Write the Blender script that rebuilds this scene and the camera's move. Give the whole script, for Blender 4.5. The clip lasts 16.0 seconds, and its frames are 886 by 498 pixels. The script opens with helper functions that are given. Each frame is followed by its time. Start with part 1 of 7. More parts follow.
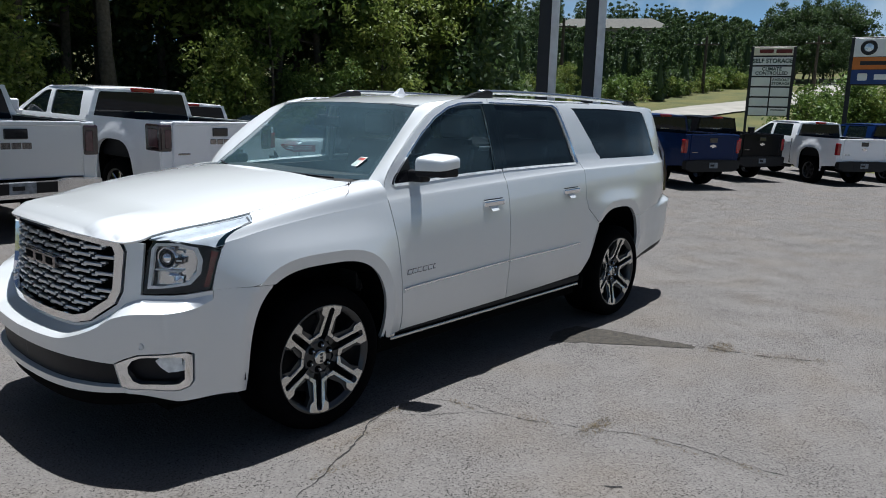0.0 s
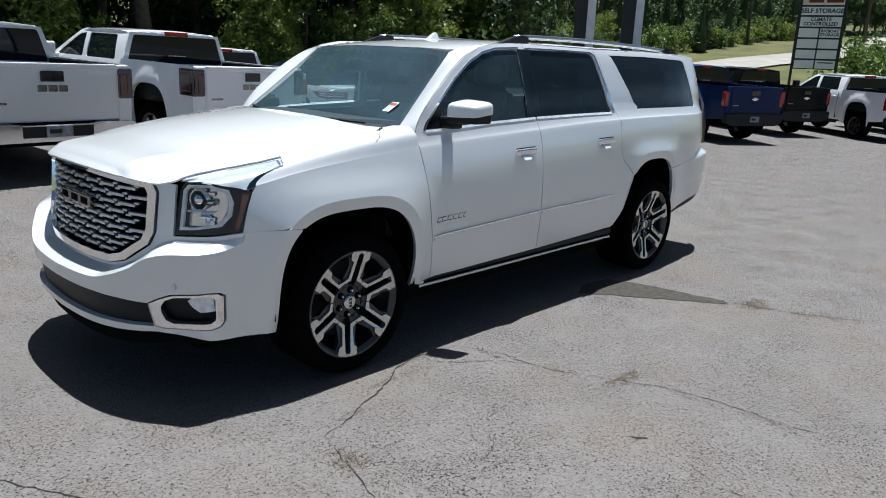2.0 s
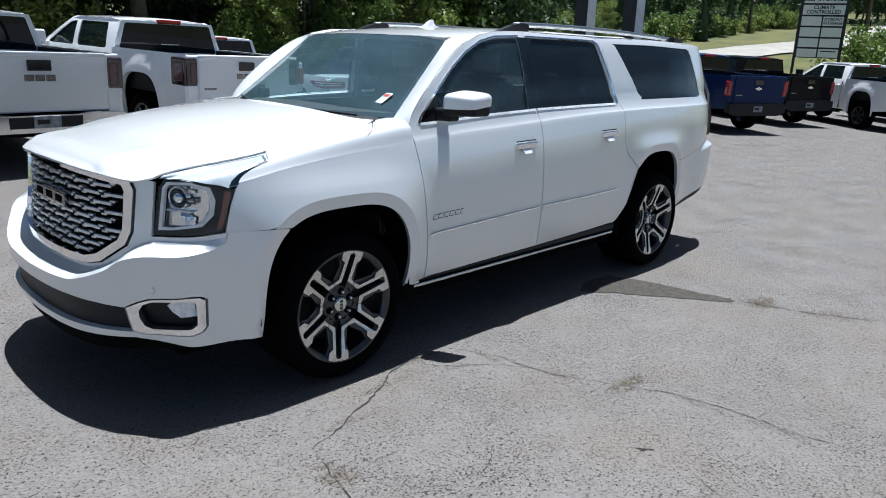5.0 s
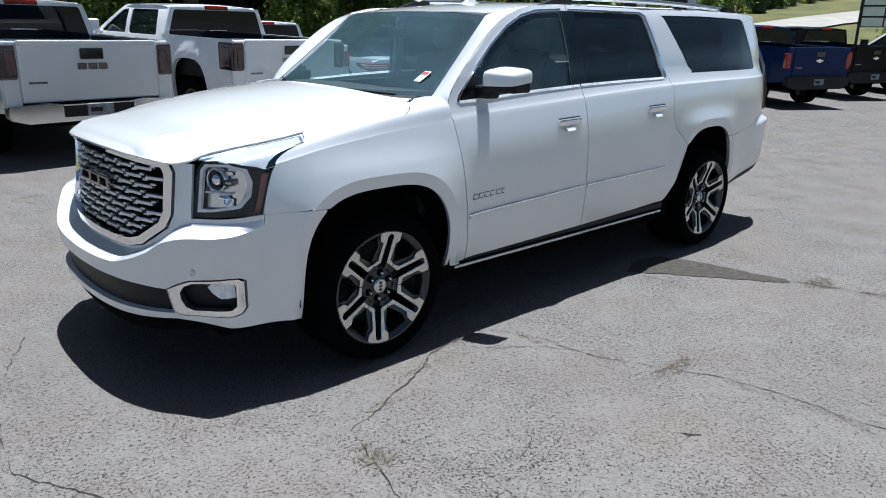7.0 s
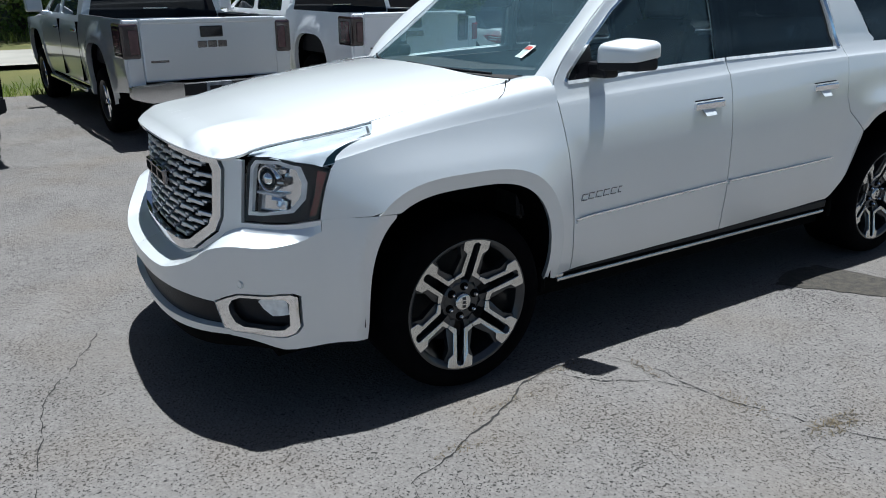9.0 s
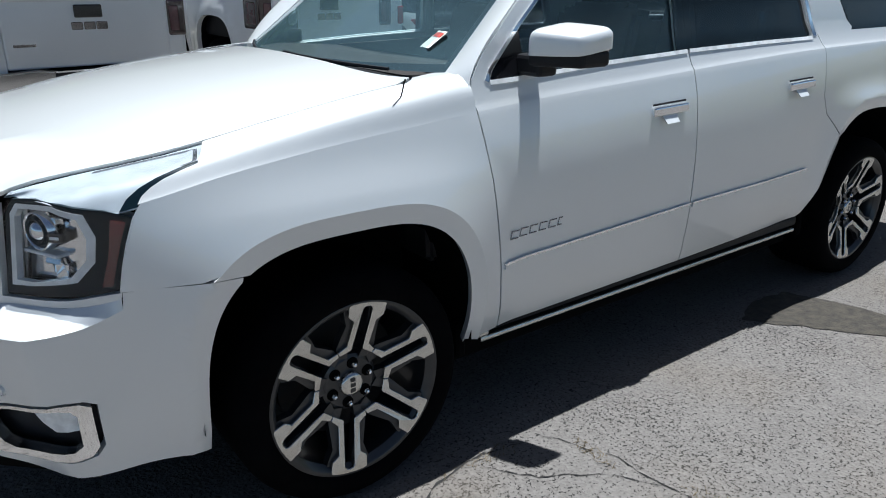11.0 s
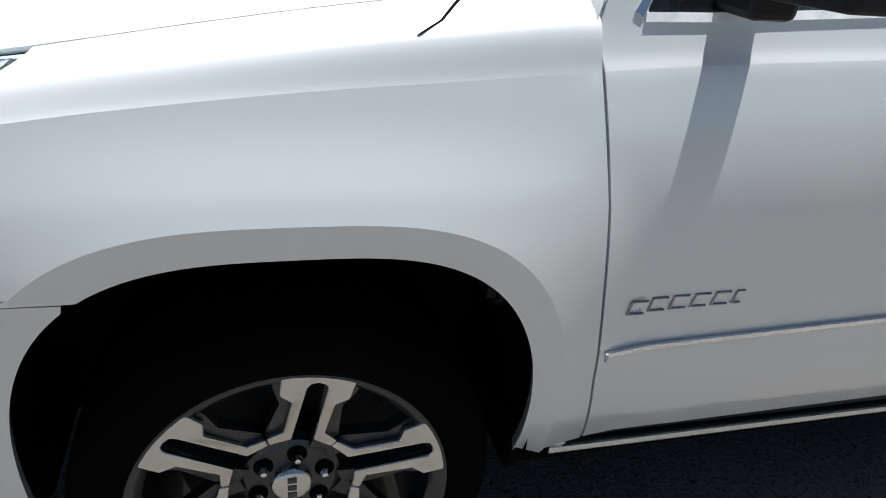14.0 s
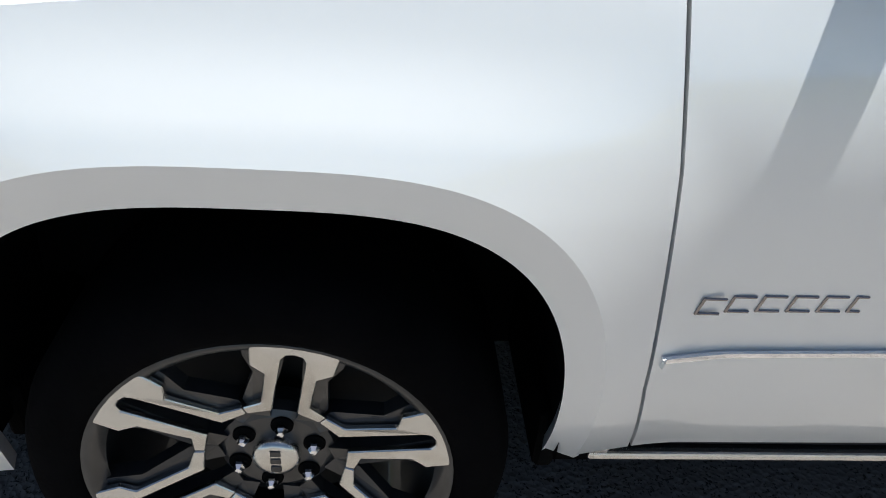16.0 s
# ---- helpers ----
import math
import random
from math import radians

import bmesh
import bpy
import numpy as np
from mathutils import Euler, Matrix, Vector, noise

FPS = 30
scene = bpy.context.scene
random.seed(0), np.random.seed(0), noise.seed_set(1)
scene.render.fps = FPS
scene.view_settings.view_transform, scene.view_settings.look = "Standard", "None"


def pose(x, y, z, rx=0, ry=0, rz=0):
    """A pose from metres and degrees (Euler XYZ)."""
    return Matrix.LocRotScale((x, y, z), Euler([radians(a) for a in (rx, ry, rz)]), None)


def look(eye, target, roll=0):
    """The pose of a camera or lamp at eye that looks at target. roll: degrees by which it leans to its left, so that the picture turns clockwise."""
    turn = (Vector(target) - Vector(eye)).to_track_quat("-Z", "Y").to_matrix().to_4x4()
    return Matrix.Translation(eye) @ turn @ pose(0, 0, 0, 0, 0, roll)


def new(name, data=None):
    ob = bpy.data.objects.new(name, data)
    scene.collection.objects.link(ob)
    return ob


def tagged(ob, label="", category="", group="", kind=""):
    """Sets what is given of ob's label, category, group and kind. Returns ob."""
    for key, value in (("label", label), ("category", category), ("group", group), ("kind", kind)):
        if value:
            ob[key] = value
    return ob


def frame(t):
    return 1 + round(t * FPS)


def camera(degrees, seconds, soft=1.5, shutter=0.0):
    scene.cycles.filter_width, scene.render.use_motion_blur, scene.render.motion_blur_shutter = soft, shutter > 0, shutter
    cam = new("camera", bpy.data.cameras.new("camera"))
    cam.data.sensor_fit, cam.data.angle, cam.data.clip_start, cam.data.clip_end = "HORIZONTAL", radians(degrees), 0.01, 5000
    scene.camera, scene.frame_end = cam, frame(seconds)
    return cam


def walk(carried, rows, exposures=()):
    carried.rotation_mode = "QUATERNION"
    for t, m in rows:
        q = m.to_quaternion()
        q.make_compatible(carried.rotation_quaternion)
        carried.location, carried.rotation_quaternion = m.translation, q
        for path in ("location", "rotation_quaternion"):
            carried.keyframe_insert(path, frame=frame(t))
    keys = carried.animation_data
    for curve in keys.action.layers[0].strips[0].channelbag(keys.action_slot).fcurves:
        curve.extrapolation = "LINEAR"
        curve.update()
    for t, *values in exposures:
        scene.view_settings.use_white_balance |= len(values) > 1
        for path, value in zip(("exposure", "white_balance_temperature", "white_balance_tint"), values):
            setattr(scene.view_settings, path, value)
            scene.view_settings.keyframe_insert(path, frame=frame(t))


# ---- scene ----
cam = camera(63.4, 16.0, soft=0.95)
PATH = [
    (0, (4.042, 3.94, 1.723), (2.564, 2.644, 1.356), 1.6),
    (0.5, (4.046, 3.942, 1.723), (2.57, 2.65, 1.331), 2.0),
    (1, (4.036, 3.944, 1.72), (2.572, 2.643, 1.317), 1.8),
    (1.5, (4.032, 3.955, 1.725), (2.555, 2.664, 1.337), 2.5),
    (2, (4.022, 3.928, 1.696), (2.62, 2.592, 1.195), 2.3),
    (2.5, (3.958, 3.838, 1.712), (2.524, 2.532, 1.223), -0.4),
    (3, (3.939, 3.712, 1.714), (2.497, 2.416, 1.22), -0.7),
    (3.5, (3.928, 3.727, 1.71), (2.499, 2.419, 1.211), -0.7),
    (4, (3.891, 3.788, 1.696), (2.479, 2.479, 1.155), 3.4),
    (6.5, (3.836, 3.806, 1.703), (2.493, 2.419, 1.182), -0.7),
    (7, (3.786, 3.801, 1.676), (2.497, 2.387, 1.095), 0.8),
    (7.5, (3.694, 3.665, 1.68), (2.375, 2.275, 1.107), 0.8),
    (8, (3.628, 3.515, 1.624), (2.309, 2.137, 1.023), -0.5),
    (8.5, (3.487, 3.439, 1.662), (2.341, 1.921, 1.044), -1.7),
    (9, (3.24, 3.434, 1.658), (2.262, 1.816, 1.006), -0.8),
    (9.5, (3.061, 3.281, 1.66), (1.964, 1.761, 0.962), 0.5),
    (10, (2.927, 3.095, 1.656), (1.799, 1.583, 0.993), -0.2),
    (12.5, (1.993, 2.391, 1.543), (1.129, 0.781, 0.73), 0.8),
    (13, (1.786, 2.28, 1.569), (1.411, 0.536, 0.666), 1.3),
    (13.5, (1.742, 2.187, 1.509), (1.4, 0.487, 0.512), -0.1),
    (14, (1.716, 2.037, 1.486), (1.196, 0.339, 0.568), 5.5),
    (14.5, (1.662, 1.939, 1.473), (1.036, 0.313, 0.493), 4.2),
    (15, (1.544, 1.887, 1.447), (1.106, 0.244, 0.394), 5.2),
    (15.5, (1.42, 1.852, 1.419), (1.376, 0.175, 0.329), 2.3),
    (16, (1.489, 1.81, 1.414), (1.314, 0.163, 0.292), 5.3),
]
walk(cam, [(t, look(eye, target, roll)) for t, eye, target, roll in PATH],
     [(0.0, 0.52, 5600, 9), (0.5, 0.60, 5600, 9), (2.0, 0.74, 5550, 9), (2.5, 0.84, 5400, 9), (3.0, 0.81, 5400, 9), (3.5, 0.80, 5400, 9), (4.0, 0.91, 5450, 9),
      (6.5, 0.86, 5350, 9), (7.0, 0.88, 5400, 9), (7.5, 1.06, 5400, 8), (8.0, 1.06, 5350, 6), (8.5, 1.16, 5300, 5), (9.0, 0.72, 5400, 6), (9.5, 1.33, 5500, 6), (10.0, 0.70, 5500, 6),
      (12.5, 0.72, 5650, 8), (13.0, 0.26, 5800, 8), (13.5, 1.14, 5800, 8), (14.0, 0.92, 5850, 8), (14.5, 0.84, 5850, 8), (15.0, 1.10, 5850, 8), (15.5, 1.26, 5950, 8), (16.0, 1.50, 5950, 8)])

# ---------------------------------------------------------------- light
SUN_SLOPE = Vector((-0.15, -0.07, 1.0)).normalized()  # towards the sun
world = bpy.data.worlds.new("world")
scene.world = world
world.use_nodes = True
wn = world.node_tree
sky = wn.nodes.new("ShaderNodeTexSky")
sky.sky_type = "NISHITA"
sky.sun_disc = False
sky.sun_elevation = math.asin(SUN_SLOPE.z)
sky.sun_rotation = math.atan2(SUN_SLOPE.x, SUN_SLOPE.y)
sky.air_density, sky.dust_density, sky.ozone_density = 1.0, 2.0, 1.0
wn.links.new(sky.outputs[0], wn.nodes["Background"].inputs[0])
wn.nodes["Background"].inputs[1].default_value = 0.026
sun_data = bpy.data.lights.new("sun", "SUN")
sun_data.energy, sun_data.angle, sun_data.color = 5.4, radians(0.55), (1.0, 0.945, 0.855)
sun = new("sun", sun_data)
sun.matrix_world = look(tuple(SUN_SLOPE * 60), (0, 0, 0))


# ---------------------------------------------------------------- hazy horizon, all the way round
def sky_ring():
    m = bpy.data.materials.new("bright_horizon_haze")
    m.use_nodes = True
    nt = m.node_tree
    L = nt.links.new
    nt.nodes.remove(nt.nodes["Principled BSDF"])
    tc = nt.nodes.new("ShaderNodeTexCoord")
    sep = nt.nodes.new("ShaderNodeSeparateXYZ")
    L(tc.outputs["Object"], sep.inputs[0])
    fade = nt.nodes.new("ShaderNodeMapRange")
    fade.inputs[1].default_value, fade.inputs[2].default_value = 250, 520
    fade.inputs[3].default_value, fade.inputs[4].default_value = 1.0, 0.0
    L(sep.outputs[2], fade.inputs[0])
    cloud = nt.nodes.new("ShaderNodeTexNoise")
    cloud.inputs["Scale"].default_value, cloud.inputs["Detail"].default_value = 0.006, 7
    L(tc.outputs["Object"], cloud.inputs["Vector"])
    ramp = nt.nodes.new("ShaderNodeValToRGB")
    ramp.color_ramp.elements[0].position, ramp.color_ramp.elements[0].color = 0.42, (0.30, 0.50, 0.70, 1)
    ramp.color_ramp.elements[1].position, ramp.color_ramp.elements[1].color = 0.66, (0.62, 0.74, 0.82, 1)
    L(cloud.outputs[0], ramp.inputs[0])
    em, tr, mx = nt.nodes.new("ShaderNodeEmission"), nt.nodes.new("ShaderNodeBsdfTransparent"), nt.nodes.new("ShaderNodeMixShader")
    L(ramp.outputs[0], em.inputs[0])
    em.inputs[1].default_value = 0.54
    L(fade.outputs[0], mx.inputs[0])
    L(tr.outputs[0], mx.inputs[1])
    L(em.outputs[0], mx.inputs[2])
    L(mx.outputs[0], nt.nodes["Material Output"].inputs[0])
    n, r = 96, 2200.0
    ring = [(r * math.cos(2 * math.pi * k / n), r * math.sin(2 * math.pi * k / n)) for k in range(n)]
    me = bpy.data.meshes.new("sky_backdrop")
    me.from_pydata([(x, y, -60) for x, y in ring] + [(x, y, 540) for x, y in ring], [], [(k, (k + 1) % n, n + (k + 1) % n, n + k) for k in range(n)])
    me.materials.append(m)
    ob = new("backdrop", me)
    ob.visible_shadow = False
    return tagged(ob, "pale hazy summer sky with thin cloud over the horizon", "sky", kind="structure")


sky_ring()


# ---------------------------------------------------------------- materials
def material(name, base, rough=0.5, metal=0.0, var=0.0, scale=8.0, bump=0.0, bump_scale=60.0, coat=0.0, spec=0.5, second=None, alpha_random=0.0):
    m = bpy.data.materials.new(name)
    m.use_nodes = True
    nt = m.node_tree
    b = nt.nodes["Principled BSDF"]
    b.inputs["Base Color"].default_value = (*base, 1)
    b.inputs["Roughness"].default_value = rough
    b.inputs["Metallic"].default_value = metal
    b.inputs["Specular IOR Level"].default_value = spec
    b.inputs["Coat Weight"].default_value = coat
    b.inputs["Coat Roughness"].default_value = 0.03
    tc = nt.nodes.new("ShaderNodeTexCoord")
    if var or second:
        n1 = nt.nodes.new("ShaderNodeTexNoise")
        n1.inputs["Scale"].default_value = scale
        n1.inputs["Detail"].default_value = 6
        nt.links.new(tc.outputs["Object"], n1.inputs["Vector"])
        mix = nt.nodes.new("ShaderNodeMix")
        mix.data_type = "RGBA"
        other = second or tuple(c * (1 - var) for c in base)
        mix.inputs[6].default_value = (*base, 1)
        mix.inputs[7].default_value = (*other, 1)
        ramp = nt.nodes.new("ShaderNodeMapRange")
        ramp.inputs[1].default_value, ramp.inputs[2].default_value = 0.35, 0.65
        nt.links.new(n1.outputs[0], ramp.inputs[0])
        nt.links.new(ramp.outputs[0], mix.inputs[0])
        nt.links.new(mix.outputs[2], b.inputs["Base Color"])
    if bump:
        n2 = nt.nodes.new("ShaderNodeTexNoise")
        n2.inputs["Scale"].default_value = bump_scale
        n2.inputs["Detail"].default_value = 4
        nt.links.new(tc.outputs["Object"], n2.inputs["Vector"])
        bp = nt.nodes.new("ShaderNodeBump")
        bp.inputs["Strength"].default_value = bump
        bp.inputs["Distance"].default_value = 0.01
        nt.links.new(n2.outputs[0], bp.inputs["Height"])
        nt.links.new(bp.outputs[0], b.inputs["Normal"])
    return m


def glass(name, tint, rough=0.0, ior=1.5, veil=0.0):
    """Thin pane: a mix of a tinted see-through and a mirror that gains at grazing angles, with a teal veil painted in
    for sky glare.
    """
    m = bpy.data.materials.new(name)
    m.use_nodes = True
    nt = m.node_tree
    nt.nodes.remove(nt.nodes["Principled BSDF"])
    out = nt.nodes["Material Output"]
    tr = nt.nodes.new("ShaderNodeBsdfTransparent")
    tr.inputs[0].default_value = (*tint, 1)
    gl = nt.nodes.new("ShaderNodeBsdfGlossy")
    gl.inputs["Roughness"].default_value = rough
    lw = nt.nodes.new("ShaderNodeLayerWeight")
    lw.inputs[0].default_value = 0.5
    pw = nt.nodes.new("ShaderNodeMath")
    pw.operation, pw.inputs[1].default_value = "POWER", 5.0
    nt.links.new(lw.outputs["Facing"], pw.inputs[0])
    fr = nt.nodes.new("ShaderNodeMapRange")
    fr.inputs[3].default_value, fr.inputs[4].default_value = ((ior - 1) / (ior + 1)) ** 2, 1.0
    nt.links.new(pw.outputs[0], fr.inputs[0])
    mx = nt.nodes.new("ShaderNodeMixShader")
    nt.links.new(fr.outputs[0], mx.inputs[0])
    nt.links.new(tr.outputs[0], mx.inputs[1])
    nt.links.new(gl.outputs[0], mx.inputs[2])
    # sky glare on the pane, painted in as a patchy teal diffuse
    if veil:
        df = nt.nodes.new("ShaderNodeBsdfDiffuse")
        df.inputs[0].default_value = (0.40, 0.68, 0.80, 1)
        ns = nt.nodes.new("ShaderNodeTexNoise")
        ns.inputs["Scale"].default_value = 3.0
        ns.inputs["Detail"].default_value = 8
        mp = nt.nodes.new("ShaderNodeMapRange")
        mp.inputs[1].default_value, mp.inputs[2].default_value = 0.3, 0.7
        mp.inputs[3].default_value, mp.inputs[4].default_value = veil * 0.7, veil * 1.3
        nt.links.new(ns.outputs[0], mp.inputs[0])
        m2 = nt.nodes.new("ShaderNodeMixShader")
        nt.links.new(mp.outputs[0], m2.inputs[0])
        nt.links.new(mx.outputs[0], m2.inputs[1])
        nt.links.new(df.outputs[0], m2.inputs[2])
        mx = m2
    nt.links.new(mx.outputs[0], out.inputs[0])
    return m


def pearl_paint(name, base, flake=0.0, var=0.03, gloss=1.0):
    m = material(name, base, rough=0.42, coat=gloss, spec=0.4 * gloss, var=var, scale=1.3)
    b = m.node_tree.nodes["Principled BSDF"]
    b.inputs["Metallic"].default_value = flake
    b.inputs["Coat Roughness"].default_value = 0.02
    return m


PAINT = pearl_paint("pearl_white_paint", (0.745, 0.755, 0.752), 0.35)
TRUCK_WHITE = pearl_paint("white_truck_paint", (0.90, 0.90, 0.90))
TRUCK_SILVER = pearl_paint("silver_truck_paint", (0.60, 0.62, 0.64), 0.72)
TRUCK_BLUE = pearl_paint("blue_truck_paint", (0.004, 0.017, 0.075), 0.1, gloss=0.2)
TRUCK_BLACK = pearl_paint("black_truck_paint", (0.004, 0.004, 0.005), gloss=0.15)
CHROME = material("chrome", (0.82, 0.83, 0.85), 0.06, 1.0)
BAR_SILVER = material("satin_chrome_bars", (0.60, 0.62, 0.65), 0.30, 0.9, var=0.1, scale=30)
SATIN = material("satin_machined_metal", (0.62, 0.62, 0.60), 0.26, 1.0, var=0.08, scale=30)
DARK_CHROME = material("dark_chrome", (0.42, 0.43, 0.45), 0.22, 1.0, var=0.1, scale=30)
DARK_METAL = material("dark_grey_wheel_paint", (0.035, 0.036, 0.038), 0.38, 0.4, var=0.2, scale=20, coat=0.4)
RUBBER = material("tyre_rubber", (0.0032, 0.0032, 0.0036), 0.9, var=0.3, scale=14, bump=0.15, bump_scale=90, spec=0.03)
BLACK = material("black_plastic", (0.010, 0.010, 0.012), 0.5, var=0.2, scale=25, bump=0.08, bump_scale=300, spec=0.25)
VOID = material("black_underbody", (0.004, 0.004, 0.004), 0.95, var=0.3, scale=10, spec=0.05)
GLOSS_BLACK = material("gloss_black_trim", (0.01, 0.01, 0.012), 0.12, coat=0.5, var=0.1, scale=10)
CABIN = material("cocoa_interior_trim", (0.22, 0.20, 0.175), 0.6, var=0.25, scale=12, bump=0.1, bump_scale=200)
LEATHER = material("dark_leather", (0.035, 0.03, 0.028), 0.5, var=0.25, scale=20, bump=0.15, bump_scale=150)
HEADLINER = material("grey_headliner", (0.22, 0.21, 0.20), 0.9, var=0.1, scale=30)
CLEAR = glass("clear_lens", (0.96, 0.97, 0.98))
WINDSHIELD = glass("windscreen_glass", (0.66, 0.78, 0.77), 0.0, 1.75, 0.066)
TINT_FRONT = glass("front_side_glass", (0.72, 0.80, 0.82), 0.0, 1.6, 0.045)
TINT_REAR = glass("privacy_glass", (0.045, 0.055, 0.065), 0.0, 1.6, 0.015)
RED_LENS = material("red_lens", (0.34, 0.008, 0.012), 0.1, coat=0.5, var=0.3, scale=9)
DARK_TAIL = material("dark_tail_lens", (0.030, 0.007, 0.009), 0.15, coat=0.25, var=0.2, scale=12)
AMBER_LENS = material("dark_red_side_marker", (0.10, 0.006, 0.012), 0.12, coat=1.0, var=0.3, scale=15)
SMOKED = material("smoked_lamp_surround", (0.005, 0.014, 0.020), 0.3, var=0.2, scale=20, spec=0.12)
SILVER_PLASTIC = material("silver_lamp_housing", (0.92, 0.93, 0.93), 0.28, 0.0, var=0.25, scale=25)
WING_GREY = material("pale_lamp_wing", (0.62, 0.66, 0.69), 0.26, 0.12, coat=1.0, var=0.15, scale=20)
LAMP_WHITE = material("pale_lamp_lens", (0.72, 0.74, 0.75), 0.25, coat=1.0, var=0.2, scale=18)
REFLECTOR = material("silver_reflector", (0.75, 0.76, 0.78), 0.14, 1.0)


# ---------------------------------------------------------------- mesh helpers
def part(name, bm, mat, parent=None, label="", smooth=False, m=None):
    me = bpy.data.meshes.new(name)
    bm.normal_update()
    bm.to_mesh(me)
    bm.free()
    if smooth:
        me.shade_smooth()
    me.materials.append(mat)
    ob = new(name, me)
    if parent:
        ob.parent = parent
    if m is not None:
        ob.matrix_basis = m
    if label:
        ob["label"] = label
    return ob


def thing(name, label, category, m=None, group="", kind=""):
    ob = new(name)
    ob.empty_display_size = 0.2
    if m is not None:
        ob.matrix_basis = m
    return tagged(ob, label, category, group, kind)


def box(bm, lo, hi, bevel=0.0, seg=2, m=None):
    made = bmesh.ops.create_cube(bm, size=1.0)["verts"]
    for v in made:
        v.co = Vector([lo[i] + (v.co[i] + 0.5) * (hi[i] - lo[i]) for i in range(3)])
    if bevel:
        es = list({e for v in made for e in v.link_edges})
        r = bmesh.ops.bevel(bm, geom=es, offset=bevel, segments=seg, affect="EDGES", profile=0.5)
        made = list({v for f in r["faces"] for v in f.verts} | {v for v in made if v.is_valid})
    if m is not None:
        bmesh.ops.transform(bm, matrix=m, verts=made)
    return made


def boxed(lo, hi, bevel=0.0, seg=2, m=None):
    bm = bmesh.new()
    box(bm, lo, hi, bevel, seg, m)
    return bm


def prism(bm, poly, y0, y1, axis="y"):
    """Extrude a polygon of (a, b) points along an axis."""
    def at(a, b, c):
        return {"y": (a, c, b), "x": (c, a, b), "z": (a, b, c)}[axis]
    lo = [bm.verts.new(at(a, b, y0)) for a, b in poly]
    hi = [bm.verts.new(at(a, b, y1)) for a, b in poly]
    n = len(poly)
    bm.faces.new(lo)
    bm.faces.new(hi[::-1])
    for i in range(n):
        bm.faces.new((lo[i], hi[i], hi[(i + 1) % n], lo[(i + 1) % n]))
    bmesh.ops.recalc_face_normals(bm, faces=bm.faces[:])


def lathe(bm, profile, n=48, axis="y", close=False):
    """Spin (radius, along) points round an axis."""
    rings = []
    for k in range(n):
        a = 2 * math.pi * k / n
        c, s = math.cos(a), math.sin(a)
        ring = []
        for r, h in profile:
            p = {"y": (r * c, h, r * s), "z": (r * c, r * s, h), "x": (h, r * c, r * s)}[axis]
            ring.append(bm.verts.new(p))
        rings.append(ring)
    for k in range(n):
        a, b = rings[k], rings[(k + 1) % n]
        for i in range(len(profile) - 1):
            bm.faces.new((a[i], b[i], b[i + 1], a[i + 1]))
    bmesh.ops.remove_doubles(bm, verts=bm.verts[:], dist=1e-5)
    bmesh.ops.recalc_face_normals(bm, faces=bm.faces[:])


def tube(bm, pts, r, n=8):
    """A round bar along a line of points."""
    pts = [Vector(p) for p in pts]
    rings = []
    for i, p in enumerate(pts):
        d = (pts[min(i + 1, len(pts) - 1)] - pts[max(i - 1, 0)]).normalized()
        u = d.orthogonal().normalized() if i == 0 else (u - d * u.dot(d)).normalized()
        w = d.cross(u)
        rr = r[i] if isinstance(r, (list, tuple)) else r
        rings.append([bm.verts.new(p + u * rr * math.cos(2 * math.pi * k / n) + w * rr * math.sin(2 * math.pi * k / n)) for k in range(n)])
    for a, b in zip(rings, rings[1:]):
        for k in range(n):
            bm.faces.new((a[k], a[(k + 1) % n], b[(k + 1) % n], b[k]))
    bm.faces.new(rings[0][::-1])
    bm.faces.new(rings[-1])


def pchip(knots):
    """A smooth curve through (x, y) knots that never overshoots."""
    xs, ys = np.array([k[0] for k in knots], float), np.array([k[1] for k in knots], float)
    h, d = np.diff(xs), np.diff(ys) / np.diff(xs)
    m = np.zeros(len(xs))
    m[0], m[-1] = d[0], d[-1]
    for i in range(1, len(xs) - 1):
        if d[i - 1] * d[i] > 0:
            w1, w2 = 2 * h[i] + h[i - 1], h[i] + 2 * h[i - 1]
            m[i] = (w1 + w2) / (w1 / d[i - 1] + w2 / d[i])

    def f(x):
        x = min(max(x, xs[0]), xs[-1])
        i = min(max(int(np.searchsorted(xs, x)) - 1, 0), len(xs) - 2)
        t = (x - xs[i]) / h[i]
        return float((1 + 2 * t) * (1 - t) ** 2 * ys[i] + t * (1 - t) ** 2 * h[i] * m[i] + t * t * (3 - 2 * t) * ys[i + 1] + t * t * (t - 1) * h[i] * m[i + 1])
    return f


def sstep(a, b, x):
    t = min(max((x - a) / (b - a), 0.0), 1.0)
    return t * t * (3 - 2 * t)


